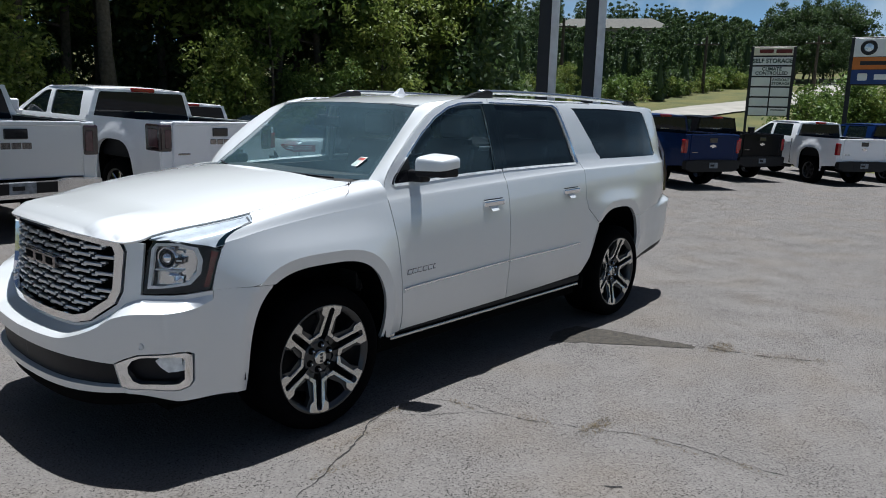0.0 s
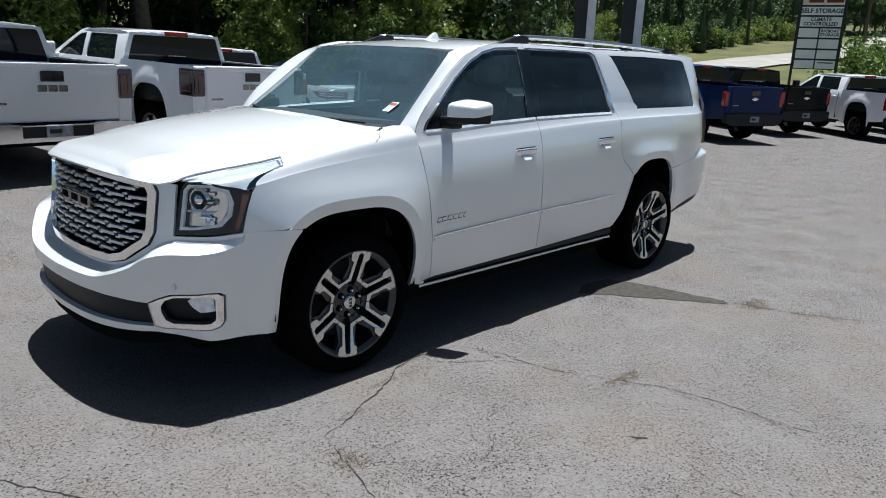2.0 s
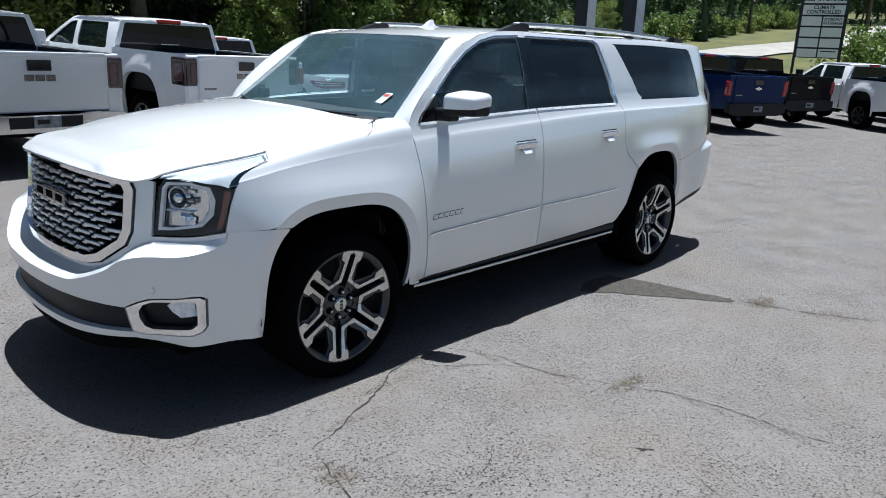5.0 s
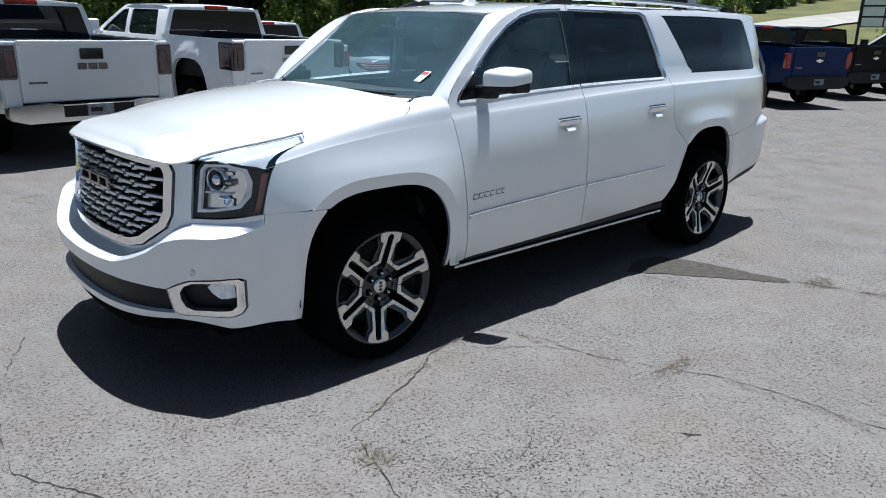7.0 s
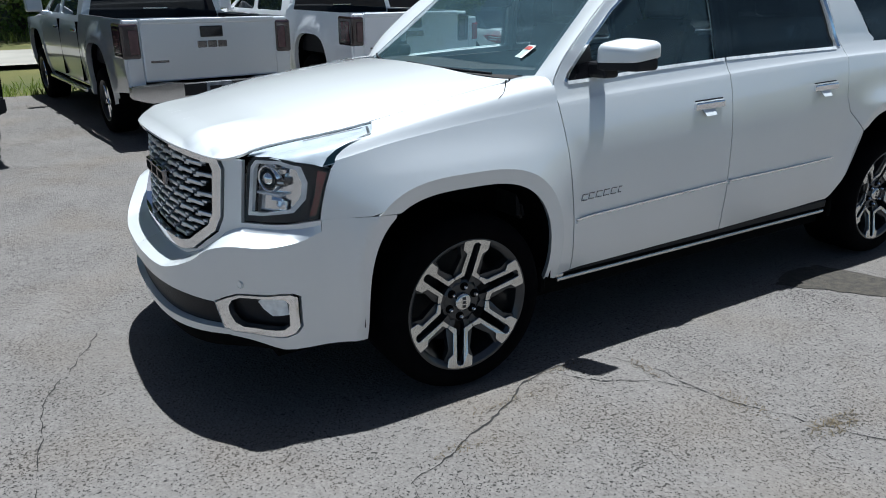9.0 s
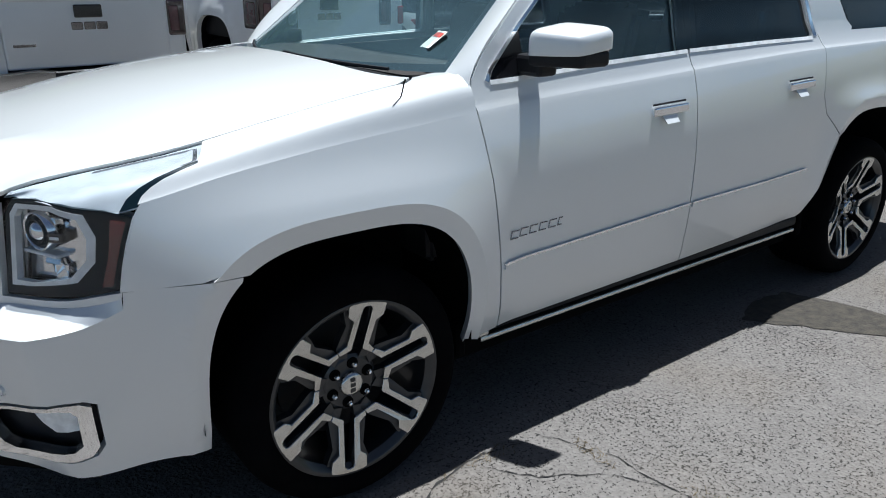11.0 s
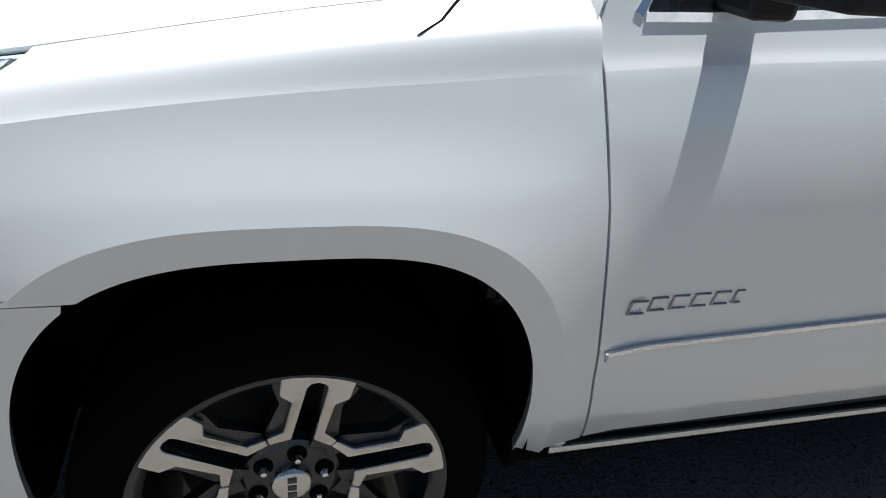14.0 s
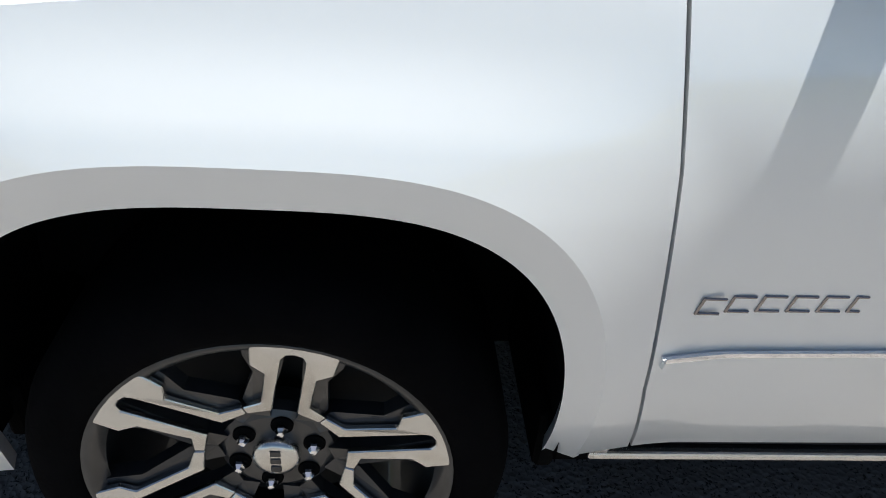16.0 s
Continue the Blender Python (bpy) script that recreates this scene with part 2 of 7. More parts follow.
def sheet(outer, func, hint, holes=(), step=0.05, stepv=None, flange=0.018, eps=2e-3, cuts=()):
    """A skin over a flat outline (u, v), bent by func into space, with its true normals and edges turned in.
    hint: a direction that the outside faces."""
    bm = bmesh.new()
    for loop in (outer, *holes):
        vs = [bm.verts.new((u, v, 0)) for u, v in loop]
        for i in range(len(vs)):
            bm.edges.new((vs[i], vs[(i + 1) % len(vs)]))
    bmesh.ops.triangle_fill(bm, use_beauty=True, use_dissolve=False, edges=bm.edges[:])
    us, vs_ = [p[0] for p in outer], [p[1] for p in outer]
    stepv = stepv or step
    for lo, hi, st, axis in ((min(us), max(us), step, 0), (min(vs_), max(vs_), stepv, 1)):
        k = math.floor(lo / st) + 1
        while k * st < hi - 1e-6:
            co, no = [0, 0, 0], [0, 0, 0]
            co[axis], no[axis] = k * st, 1
            bmesh.ops.bisect_plane(bm, geom=bm.verts[:] + bm.edges[:] + bm.faces[:], dist=1e-6, plane_co=co, plane_no=no)
            k += 1
    for c in cuts:
        bmesh.ops.bisect_plane(bm, geom=bm.verts[:] + bm.edges[:] + bm.faces[:], dist=1e-6, plane_co=(0, c, 0), plane_no=(0, 1, 0))
    bm.verts.index_update()
    hint = Vector(hint)
    verts, norms, faces = [], [], []
    for v in bm.verts:
        u, w = v.co.x, v.co.y
        p = Vector(func(u, w))
        du = Vector(func(u + eps, w)) - Vector(func(u - eps, w))
        dv = Vector(func(u, w + eps)) - Vector(func(u, w - eps))
        n = du.cross(dv)
        n = n.normalized() if n.length > 1e-12 else hint.normalized()
        if n.dot(hint) < 0:
            n = -n
        verts.append(p)
        norms.append(n)
    for f in bm.faces:
        ids = [v.index for v in f.verts]
        a, b, c = verts[ids[0]], verts[ids[1]], verts[ids[2]]
        g = Vector((0, 0, 0))
        for i in range(1, len(ids) - 1):
            g += (verts[ids[i]] - a).cross(verts[ids[i + 1]] - a)
        faces.append(ids if g.dot(norms[ids[0]]) >= 0 else ids[::-1])
    if flange:
        for e in [e for e in bm.edges if len(e.link_faces) == 1]:
            i, j = e.verts[0].index, e.verts[1].index
            k = len(verts)
            mid = (norms[i] + norms[j]).normalized()
            fc = e.link_faces[0].calc_center_median()
            q = Vector(func(fc.x, fc.y))
            out = (verts[j] - verts[i]).cross(mid)
            if out.dot((verts[i] + verts[j]) / 2 - q) < 0:
                out = -out
            out.normalize()
            for t in (verts[i], verts[j], verts[j] - norms[j] * flange, verts[i] - norms[i] * flange):
                verts.append(t.copy())
                norms.append(out)
            g = (verts[k + 1] - verts[k]).cross(verts[k + 3] - verts[k])
            faces.append([k, k + 1, k + 2, k + 3] if g.dot(out) >= 0 else [k + 3, k + 2, k + 1, k])
    bm.free()
    return verts, faces, norms


def skin(name, sheets, mat, parent=None, label=""):
    """One mesh out of sheets, keeping their normals."""
    V, F, N = [], [], []
    for v, f, n in sheets:
        k = len(V)
        V += [tuple(p) for p in v]
        N += [tuple(p) for p in n]
        F += [[i + k for i in ids] for ids in f]
    me = bpy.data.meshes.new(name)
    me.from_pydata(V, [], F)
    me.shade_smooth()
    me.normals_split_custom_set_from_vertices(N)
    me.materials.append(mat)
    ob = new(name, me)
    if parent:
        ob.parent = parent
    if label:
        ob["label"] = label
    return ob


def flip(s):
    """The mirror image of a sheet across the car's middle."""
    v, f, n = s
    return [Vector((p[0], -p[1], p[2])) for p in v], [ids[::-1] for ids in f], [Vector((p[0], -p[1], p[2])) for p in n]


def rounded(poly, r=0.03, n=4):
    """The polygon with its corners rounded off."""
    out = []
    k = len(poly)
    for i in range(k):
        p, a, b = Vector(poly[i]), Vector(poly[i - 1]), Vector(poly[(i + 1) % k])
        da, db = (a - p), (b - p)
        ra = min(r, da.length * 0.45, db.length * 0.45)
        p0, p1 = p + da.normalized() * ra, p + db.normalized() * ra
        for j in range(n + 1):
            t = j / n
            q = p0 * (1 - t) ** 2 + p * 2 * t * (1 - t) + p1 * t * t
            out.append((q.x, q.y))
    return out


# ---------------------------------------------------------------- ground
# ---------------------------------------------------------------- the white estate
LOWER = pchip([(0.30, 0.895), (0.36, 0.925), (0.42, 0.952), (0.5, 0.980), (0.6, 1.000), (0.72, 1.0115), (0.85, 1.013), (0.92, 1.0118), (0.98, 1.0082), (1.04, 1.0020), (1.1, 0.9925), (1.16, 0.9795), (1.222, 0.9635)])
UPPER = pchip([(1.222, 0.9635), (1.245, 0.9535), (1.27, 0.9460), (1.30, 0.9385), (1.36, 0.926), (1.5, 0.905), (1.65, 0.868), (1.78, 0.828), (1.84, 0.80), (1.90, 0.75)])
RISE = pchip([(-2.9, 0.115), (-2.0, 0.112), (-1.0, 0.100), (-0.35, 0.078), (0.32, 0.046), (0.9, 0.018), (1.15, 0.0)])


def flat_z(x, z):
    """Height z with the shoulder line, which climbs towards the tail, laid level."""
    k = 1.222 + RISE(x)
    return float(np.interp(z, [0, 0.9, k, 1.45, 3], [0, 0.9, 1.222, 1.45, 3]))


def true_z(x, v):
    k = 1.222 + RISE(x)
    return float(np.interp(v, [0, 0.9, 1.222, 1.45, 3], [0, 0.9, k, 1.45, 3]))


def SIDE(z):
    return LOWER(z) if z < 1.222 else UPPER(z)


NOSE = pchip([(1.9, 0), (2.05, -0.004), (2.15, -0.013), (2.25, -0.030), (2.33, -0.055), (2.40, -0.09), (2.45, -0.14), (2.5, -0.21)])
TAIL = pchip([(-3.06, -0.48), (-3.0, -0.30), (-2.90, -0.20), (-2.75, -0.125), (-2.55, -0.06), (-2.3, -0.02), (-2.0, -0.004), (-1.9, 0)])
FRONT_ARCH, REAR_ARCH = (1.650, 0.464, 0.530, 3.2), (-1.625, 0.425, 0.585, 2.8)


def arch_r(x, z, a):
    cx, hw, hh, e = a
    return ((abs(x - cx) / hw) ** e + (max(z - 0.40, 0) / hh) ** e) ** (1 / e)


CREASE = 1.12


def flare(x, z, mode="soft"):
    """How far the body swells out round the wheels. outer and lip: the two faces that meet in the front arch's crease."""
    r = arch_r(x, z, FRONT_ARCH)
    if mode == "outer":
        f = 0.030 * max(1 - (r - CREASE) / 0.45, 0.0) ** 1.6
    elif mode == "lip":
        f = 0.030 - 0.016 * (CREASE - r) / (CREASE - 1)
    else:
        f = 0.028 * (1 - sstep(1.05, 1.55, r))
    q = arch_r(x, z, REAR_ARCH)
    f += 0.028 * max(1 - (q - 1.11) / 0.45, 0.0) ** 1.6 if q > 1.11 else 0.028 - 0.013 * (1.11 - q) / 0.11
    return f * (1 - sstep(1.02, 1.2, z))


def side_y(x, z, mode="soft"):
    tuck = 0.040 * sstep(-0.5, -1.6, x) * (1 - sstep(0.70, 1.25, z))
    return SIDE(flat_z(x, z)) + (NOSE(x) if x > 1.9 else 0) + (TAIL(x) if x < -1.9 else 0) + flare(x, z, mode) - tuck


def on_side(off=0.0, mode="soft"):
    return lambda x, z: (x, side_y(x, z, mode) + off, z)


def side_sheet(outline, off=0.0, holes=(), **kw):
    """A skin on the body's side, its rows running along the shoulder line."""
    flat = lambda loop: [(x, flat_z(x, z)) for x, z in loop]
    return sheet(flat(outline), lambda x, v: (x, side_y(x, true_z(x, v)) + off, true_z(x, v)), (0, 1, 0), holes=[flat(h) for h in holes], **kw)


def arch_line(a, x0, x1, n=28, grow=1.0):
    """Points (x, z) over a wheel arch from x0 to x1; ends run straight down at the arch's sides."""
    cx, hw, hh, e = a
    out = []
    for k in range(n + 1):
        t = math.pi * (1 - k / n)
        c, s = math.cos(t), math.sin(t)
        x = cx + hw * grow * math.copysign(abs(c) ** (2 / e), c)
        z = 0.40 + hh * grow * abs(s) ** (2 / e)
        out.append((x, z))
    return [p for p in (out if x1 > x0 else out[::-1]) if min(x0, x1) - 1e-6 <= p[0] <= max(x0, x1) + 1e-6]


# upper body: hood and fender tops, by x and a running number v across
HOOD = pchip([(1.0, 1.395), (1.2, 1.388), (1.5, 1.362), (1.8, 1.328), (2.1, 1.28), (2.35, 1.222), (2.5, 1.175), (2.6, 1.135), (2.66, 1.09)])
CREST = pchip([(1.0, 1.345), (1.2, 1.335), (1.5, 1.30), (1.8, 1.25), (2.02, 1.208), (2.25, 1.165), (2.45, 1.125), (2.55, 1.09)])
RIDGE = pchip([(1.0, 1.226), (1.15, 1.222), (1.4, 1.203), (1.55, 1.192), (1.8, 1.168), (2.0, 1.143), (2.2, 1.105), (2.45, 1.06), (2.55, 1.04)])


def upper(x, v):
    zc, zf, zr = HOOD(x), CREST(x), RIDGE(x)
    nose = NOSE(x) if x > 1.9 else 0
    yr = side_y(x, zr)
    ys = [0, 0.38, 0.66, 0.80 + nose * 0.3, 0.885 + nose * 0.8, (0.885 + nose * 0.8 + yr) / 2 + 0.016, yr]
    zs = [zc, zc - 0.010, zc - 0.034, (zc - 0.05) * 0.5 + zf * 0.5 + 0.006, zf, (zf + zr) / 2 + 0.018, zr]
    i = min(int(v), 5)
    t = v - i

    def cr(q):
        p1, p2 = q[i], q[i + 1]
        p0 = q[i - 1] if i else (-q[1] if q is ys else q[1])
        p3 = q[i + 2] if i < 5 else 2 * p2 - p1
        return 0.5 * (2 * p1 + (p2 - p0) * t + (2 * p0 - 5 * p1 + 4 * p2 - p3) * t * t + (3 * p1 - p0 - 3 * p2 + p3) * t ** 3)
    return (x, cr(ys), cr(zs))


def nose_x(y):
    """How far forward the nose reaches at a half width."""
    return 2.712 - 0.10 * y * y - 0.42 * y ** 4


def hood_tip(v):
    y = upper(2.3, v)[1]
    return nose_x(y) - 0.010


# front plan line: from the middle of the nose round the corner to the arch
_plan = [(nose_x(k / 120 * 0.80), k / 120 * 0.80) for k in range(121)]
_plan += [(x, 1.012 + NOSE(x)) for x in np.linspace(2.435, 1.9, 120)]
_plan = np.array(_plan)
for _ in range(40):
    _plan[1:-1] = (_plan[:-2] + 2 * _plan[1:-1] + _plan[2:]) / 4
_arc = np.concatenate([[0], np.cumsum(np.hypot(*np.diff(_plan, axis=0).T))])
_tan = np.gradient(_plan, _arc, axis=0)
LEDGE_TOP = pchip([(0, 0.655), (0.39, 0.668), (0.50, 0.698), (0.63, 0.768), (0.70, 0.822), (0.75, 0.838), (0.85, 0.844), (0.94, 0.854), (1.0, 0.875), (1.1, 0.878)])
LEDGE_LOW = pchip([(0, 0.618), (0.39, 0.632), (0.50, 0.662), (0.61, 0.715), (0.68, 0.770), (0.74, 0.790), (0.86, 0.800), (0.94, 0.812), (1.0, 0.860), (1.1, 0.866)])


def s_y(y):
    return float(np.interp(y, _plan[:150, 1], _arc[:150]))


def s_x(x):
    return float(np.interp(-x, -_plan[:, 0], _arc))


def nose_at(off=0.0, mode=""):
    def f(s, z):
        x, y = np.interp(s, _arc, _plan[:, 0]), np.interp(s, _arc, _plan[:, 1])
        tx, ty = np.interp(s, _arc, _tan[:, 0]), np.interp(s, _arc, _tan[:, 1])
        ln = math.hypot(tx, ty) or 1
        nx, ny = ty / ln, -tx / ln
        fade = 1 - sstep(0.87, 0.985, y)
        zu, zl = LEDGE_TOP(y), LEDGE_LOW(y)
        deep = (0.104 + 0.006 * (1 - sstep(0.45, 0.80, y))) * fade
        if mode == "up" or (not mode and z >= zu):
            o = -0.08 * (z - zu) * fade
        elif mode == "ledge" or (not mode and z >= zl):
            t = (zu - z) / (zu - zl)
            o = deep * t
        else:
            o = deep - 0.30 * (zl - z) ** 2 * (0.4 + 0.6 * fade)
        swell = flare(float(x), z, "lip" if arch_r(float(x), z, FRONT_ARCH) < CREASE else "outer")
        if x < 2.15:
            o += swell + (SIDE(z) - 1.012) * 0.3
        elif x < 2.4:
            o += (swell + (SIDE(z) - 1.012) * 0.3) * sstep(2.4, 2.15, x)
        o += off
        return (float(x + nx * o), float(y + ny * o), z)
    return f


def nose_poly(pts):
    """(y, z) in front or ('x', x, z) round the corner, as running lengths along the nose."""
    return [(s_x(p[1]), p[2]) if p[0] == "x" else (s_y(p[0]), p[1]) for p in pts]


suv = thing("suv", "large pearl white SUV with chrome mesh grille, parked on the lot", "car")

# hood
hood_v = 3.72
hood_out = [(1.425 - 0.115 * (v / 3.2) ** 2, v) for v in np.linspace(-0.0, 3.2, 12)] + [(1.342, 3.45), (1.384, hood_v)]
LAMP_EDGE = [(1.9, 3.70), (2.02, 3.67), (2.12, 3.59), (2.22, 3.43), (2.32, 3.19), (2.41, 2.98), (2.465, 2.90)]
hood_out += [(1.6, 3.72)] + LAMP_EDGE
hood_out += [(hood_tip(v), v) for v in np.linspace(2.85, 0, 16)]
RING_TOP = pchip([(0, 1.146), (0.2, 1.144), (0.45, 1.134), (0.66, 1.113), (0.8, 1.10)])


def hood_at(x, v):
    """The hood, its leading edge rolled to meet the grille's frame."""
    p = upper(x, v)
    tip = hood_tip(v)
    k = sstep(-0.40, 0.0, x - tip) * (1 - sstep(0.66, 0.77, p[1]))
    return (p[0], p[1], p[2] + k * (RING_TOP(p[1]) - upper(tip, v)[2]) - 0.010 * sstep(-0.03, 0.0, x - tip) * k)


h = sheet(hood_out, hood_at, (0.2, 0, 1), step=0.06, stepv=0.2, flange=0.010)
skin("hood", [h, flip(h)], PAINT, suv)

# fenders: top and side
fend_top = [(1.155, 4.02), (1.34, 3.98), (1.39, 3.78), (1.6, 3.77), (1.9, 3.75), (2.008, 3.745), (2.055, 5.15), (2.10, 5.22), (2.145, 5.34), (2.18, 5.52), (2.205, 5.74), (2.218, 6.0), (1.143, 6.0)]
a = sheet(fend_top, upper, (0, 0.4, 1), step=0.06, stepv=0.2, flange=0.02)
fl = arch_line(FRONT_ARCH, 1.17, 1.978, 80)
fo = arch_line(FRONT_ARCH, 1.1, 2.068, 60, CREASE)
fend_side = [(1.143, RIDGE(1.143))] + [(x, RIDGE(x)) for x in np.linspace(1.2, 2.212, 14)] + [(2.236, 1.07), (2.260, 1.01), (2.278, 0.95), (2.292, 0.885)]
fend_side += [(2.2, 0.885), (2.10, 0.882)] + fo[::-1] + [(1.126, 0.417), (1.032, 0.418), (1.068, 0.62), (1.09, 0.82), (1.108, 1.0)]
b = sheet(fend_side, on_side(0, "outer"), (0, 1, 0), step=0.045, stepv=0.035, flange=0.03)
lip = fo + [(2.075, 0.8805), (2.03, 0.877), (1.988, 0.873)] + fl[::-1] + [(1.182, 0.415), (1.126, 0.417)]
c = sheet(lip, on_side(0, "lip"), (0, 1, 0), step=0.045, stepv=0.035, flange=0.03)
skin("fender", [a, b, c], PAINT, suv)
skin("fender", [flip(a), flip(b), flip(c)], PAINT, suv)

# bumper with its ledge, openings for fog lamps and lower intake
arch_down = [p for p in arch_line(FRONT_ARCH, 1.993, 2.2, 80)]
lg = [s_y(y) for y in np.linspace(0, 0.86, 60)] + [s_x(x) for x in (2.43, 2.40, 2.37, 2.34, 2.315, 2.29)]
y_of = lambda q: float(np.interp(q, _arc, _plan[:, 1]))
up = nose_poly([(0, 0.672), (0.2, 0.674), (0.40, 0.682), (0.505, 0.708), (0.645, 0.805), (0.674, 0.87), (0.690, 1.06), (0.668, 1.110), (0.715, 1.106), (0.757, 1.098), (0.742, 0.856)])
up += nose_poly([(0.80, 0.858), (0.86, 0.862), ("x", 2.40, 0.87), ("x", 2.335, 0.879), ("x", 2.286, 0.883)]) + [(q, LEDGE_TOP(y_of(q))) for q in lg[::-1]]
mid = [(lg[0], 0), (lg[-1], 0), (lg[-1], 1), (lg[0], 1)]


def ledge_at(q, t):
    y = y_of(q)
    z0, z1 = LEDGE_TOP(y), LEDGE_LOW(y)
    return nose_at(0, "ledge")(q, z0 + (z1 - z0) * min(max(t, -0.02), 1.02))


bump = [(q, LEDGE_LOW(y_of(q))) for q in lg] + nose_poly([("x", 2.285, 0.8842), ("x", 2.2, 0.8842), ("x", 2.08, 0.8785), ("x", 2.03, 0.8745), ("x", 1.991, 0.8695)])
bump += [(s_x(x), z) for x, z in arch_down] + nose_poly([("x", 2.118, 0.335), ("x", 2.2, 0.345), ("x", 2.42, 0.362), (0.84, 0.374), (0.76, 0.386), (0.695, 0.394), (0.680, 0.420), (0.668, 0.546), (0.55, 0.556), (0.4, 0.560), (0.15, 0.556), (0, 0.554)])
FOG = [(0.674, 0.546), (0.715, 0.572), (0.758, 0.591), (0.902, 0.609), (0.922, 0.605), (0.932, 0.590), (0.931, 0.462), (0.922, 0.436), (0.902, 0.425), (0.715, 0.420), (0.686, 0.432)]
FOG_GAP = [(0.669, 0.550), (0.712, 0.577), (0.756, 0.597), (0.903, 0.615), (0.925, 0.610), (0.937, 0.592), (0.936, 0.460), (0.926, 0.431), (0.904, 0.419), (0.712, 0.414), (0.681, 0.427)]
b1 = sheet(bump, nose_at(0, "low"), (1, 0.8, 0), holes=[nose_poly(FOG_GAP)], step=0.04, stepv=0.03, flange=0.03)
b0 = sheet(mid, ledge_at, (1, 0.8, 0.6), step=0.02, stepv=0.34, flange=0.0)
bu = sheet(up, nose_at(0, "up"), (1, 0.8, 0), step=0.04, stepv=0.04, flange=0.02)
chin = nose_poly([(0, 0.378), (0.25, 0.381), (0.5, 0.388), (0.692, 0.396), (0.677, 0.424), (0.5, 0.424), (0.25, 0.417), (0, 0.413)])
b2 = sheet(chin, nose_at(), (1, 0.8, 0), step=0.05, flange=0.03)
bumper = skin("front_bumper", [b0, b1, b2, bu] + [flip(q) for q in (b0, b1, b2, bu)], PAINT, suv)
ink = nose_poly([(0, 0.40), (0.25, 0.40), (0.70, 0.405), (0.70, 0.57), (0.25, 0.57), (0, 0.57)])
b3 = sheet(ink, nose_at(-0.030, "low"), (1, 0.8, 0), step=0.06, flange=0)
skin("lower_intake", [b3, flip(b3)], BLACK, bumper, "black lower air intake mesh")
dam = nose_poly([(0, 0.29), (0.25, 0.293), (0.555, 0.305), (0.75, 0.325), ("x", 2.40, 0.335), ("x", 2.40, 0.375), (0.76, 0.395), (0.5, 0.40), (0, 0.392)])
b4 = sheet(dam, nose_at(-0.035, "low"), (1, 0.8, 0), step=0.06, flange=0.03)
skin("air_dam", [b4, flip(b4)], VOID, bumper, "matt black air dam under the bumper")
for sgn in (1, -1):
    fix = (lambda s: s) if sgn > 0 else flip
    rim_in = [(0.716, 0.535), (0.733, 0.566), (0.765, 0.582), (0.895, 0.596), (0.912, 0.588), (0.918, 0.570), (0.915, 0.474), (0.903, 0.456), (0.755, 0.446), (0.728, 0.462), (0.716, 0.50)]
    bez = skin("fog_lamp", [fix(sheet(nose_poly(FOG), nose_at(0.004), (1, 0.8, 0), holes=[nose_poly(rim_in)], step=0.04, flange=0.03))], CHROME, bumper, "fog lamp in a chrome bezel")
    skin("recess", [fix(sheet(nose_poly(FOG), nose_at(-0.045), (1, 0.8, 0), step=0.06, flange=0))], BLACK, bez)
    lens = nose_poly([(0.815, 0.560), (0.838, 0.580), (0.895, 0.588), (0.908, 0.578), (0.908, 0.510), (0.862, 0.505), (0.832, 0.530)])
    skin("lamp_lens", [fix(sheet(lens, nose_at(-0.03), (1, 0.8, 0), step=0.03, flange=0.012))], SILVER_PLASTIC, bez)

# grille
GR = [(0, 0.678), (0.2, 0.681), (0.40, 0.688), (0.50, 0.713), (0.637, 0.808), (0.666, 0.87), (0.682, 1.06), (0.661, 1.106), (0.45, 1.128), (0.2, 1.138), (0, 1.14)]
GI = [(0, 0.712), (0.2, 0.715), (0.385, 0.722), (0.475, 0.745), (0.603, 0.828), (0.629, 0.88), (0.641, 1.05), (0.627, 1.078), (0.43, 1.094), (0.2, 1.104), (0, 1.106)]
ring = nose_poly(GR) + nose_poly(GI)[::-1]
g1 = sheet(ring, nose_at(0.012), (1, 0.3, 0), step=0.04, flange=0.03)
grille = skin("grille", [g1, flip(g1)], CHROME, suv, "chrome grille with stepped mesh bars")
g2 = sheet(nose_poly(GR), nose_at(-0.05), (1, 0.3, 0), step=0.08, flange=0)
skin("grille_back", [g2, flip(g2)], VOID, grille)
bar_bm = bmesh.new()
box(bar_bm, (-0.024, -0.062, -0.0085), (0.0, 0.062, 0.0085), 0.004, 2)
box(bar_bm, (-0.024, -0.086, -0.0165), (-0.004, -0.050, -0.0055), 0.002, 1)
box(bar_bm, (-0.024, 0.050, 0.0055), (-0.004, 0.086, 0.0165), 0.002, 1)
bar0 = part("grille_bar", bar_bm, BAR_SILVER, grille)
bar_mesh = bar0.data
bpy.data.objects.remove(bar0)


def in_grille(y, z):
    y = abs(y)
    lo = np.interp(y, [0, 0.385, 0.475, 0.603, 0.631], [0.712, 0.722, 0.745, 0.828, 0.90])
    hi = np.interp(y, [0, 0.2, 0.43, 0.627], [1.106, 1.104, 1.094, 1.078])
    return y < 0.60 and lo + 0.012 < z < hi - 0.008


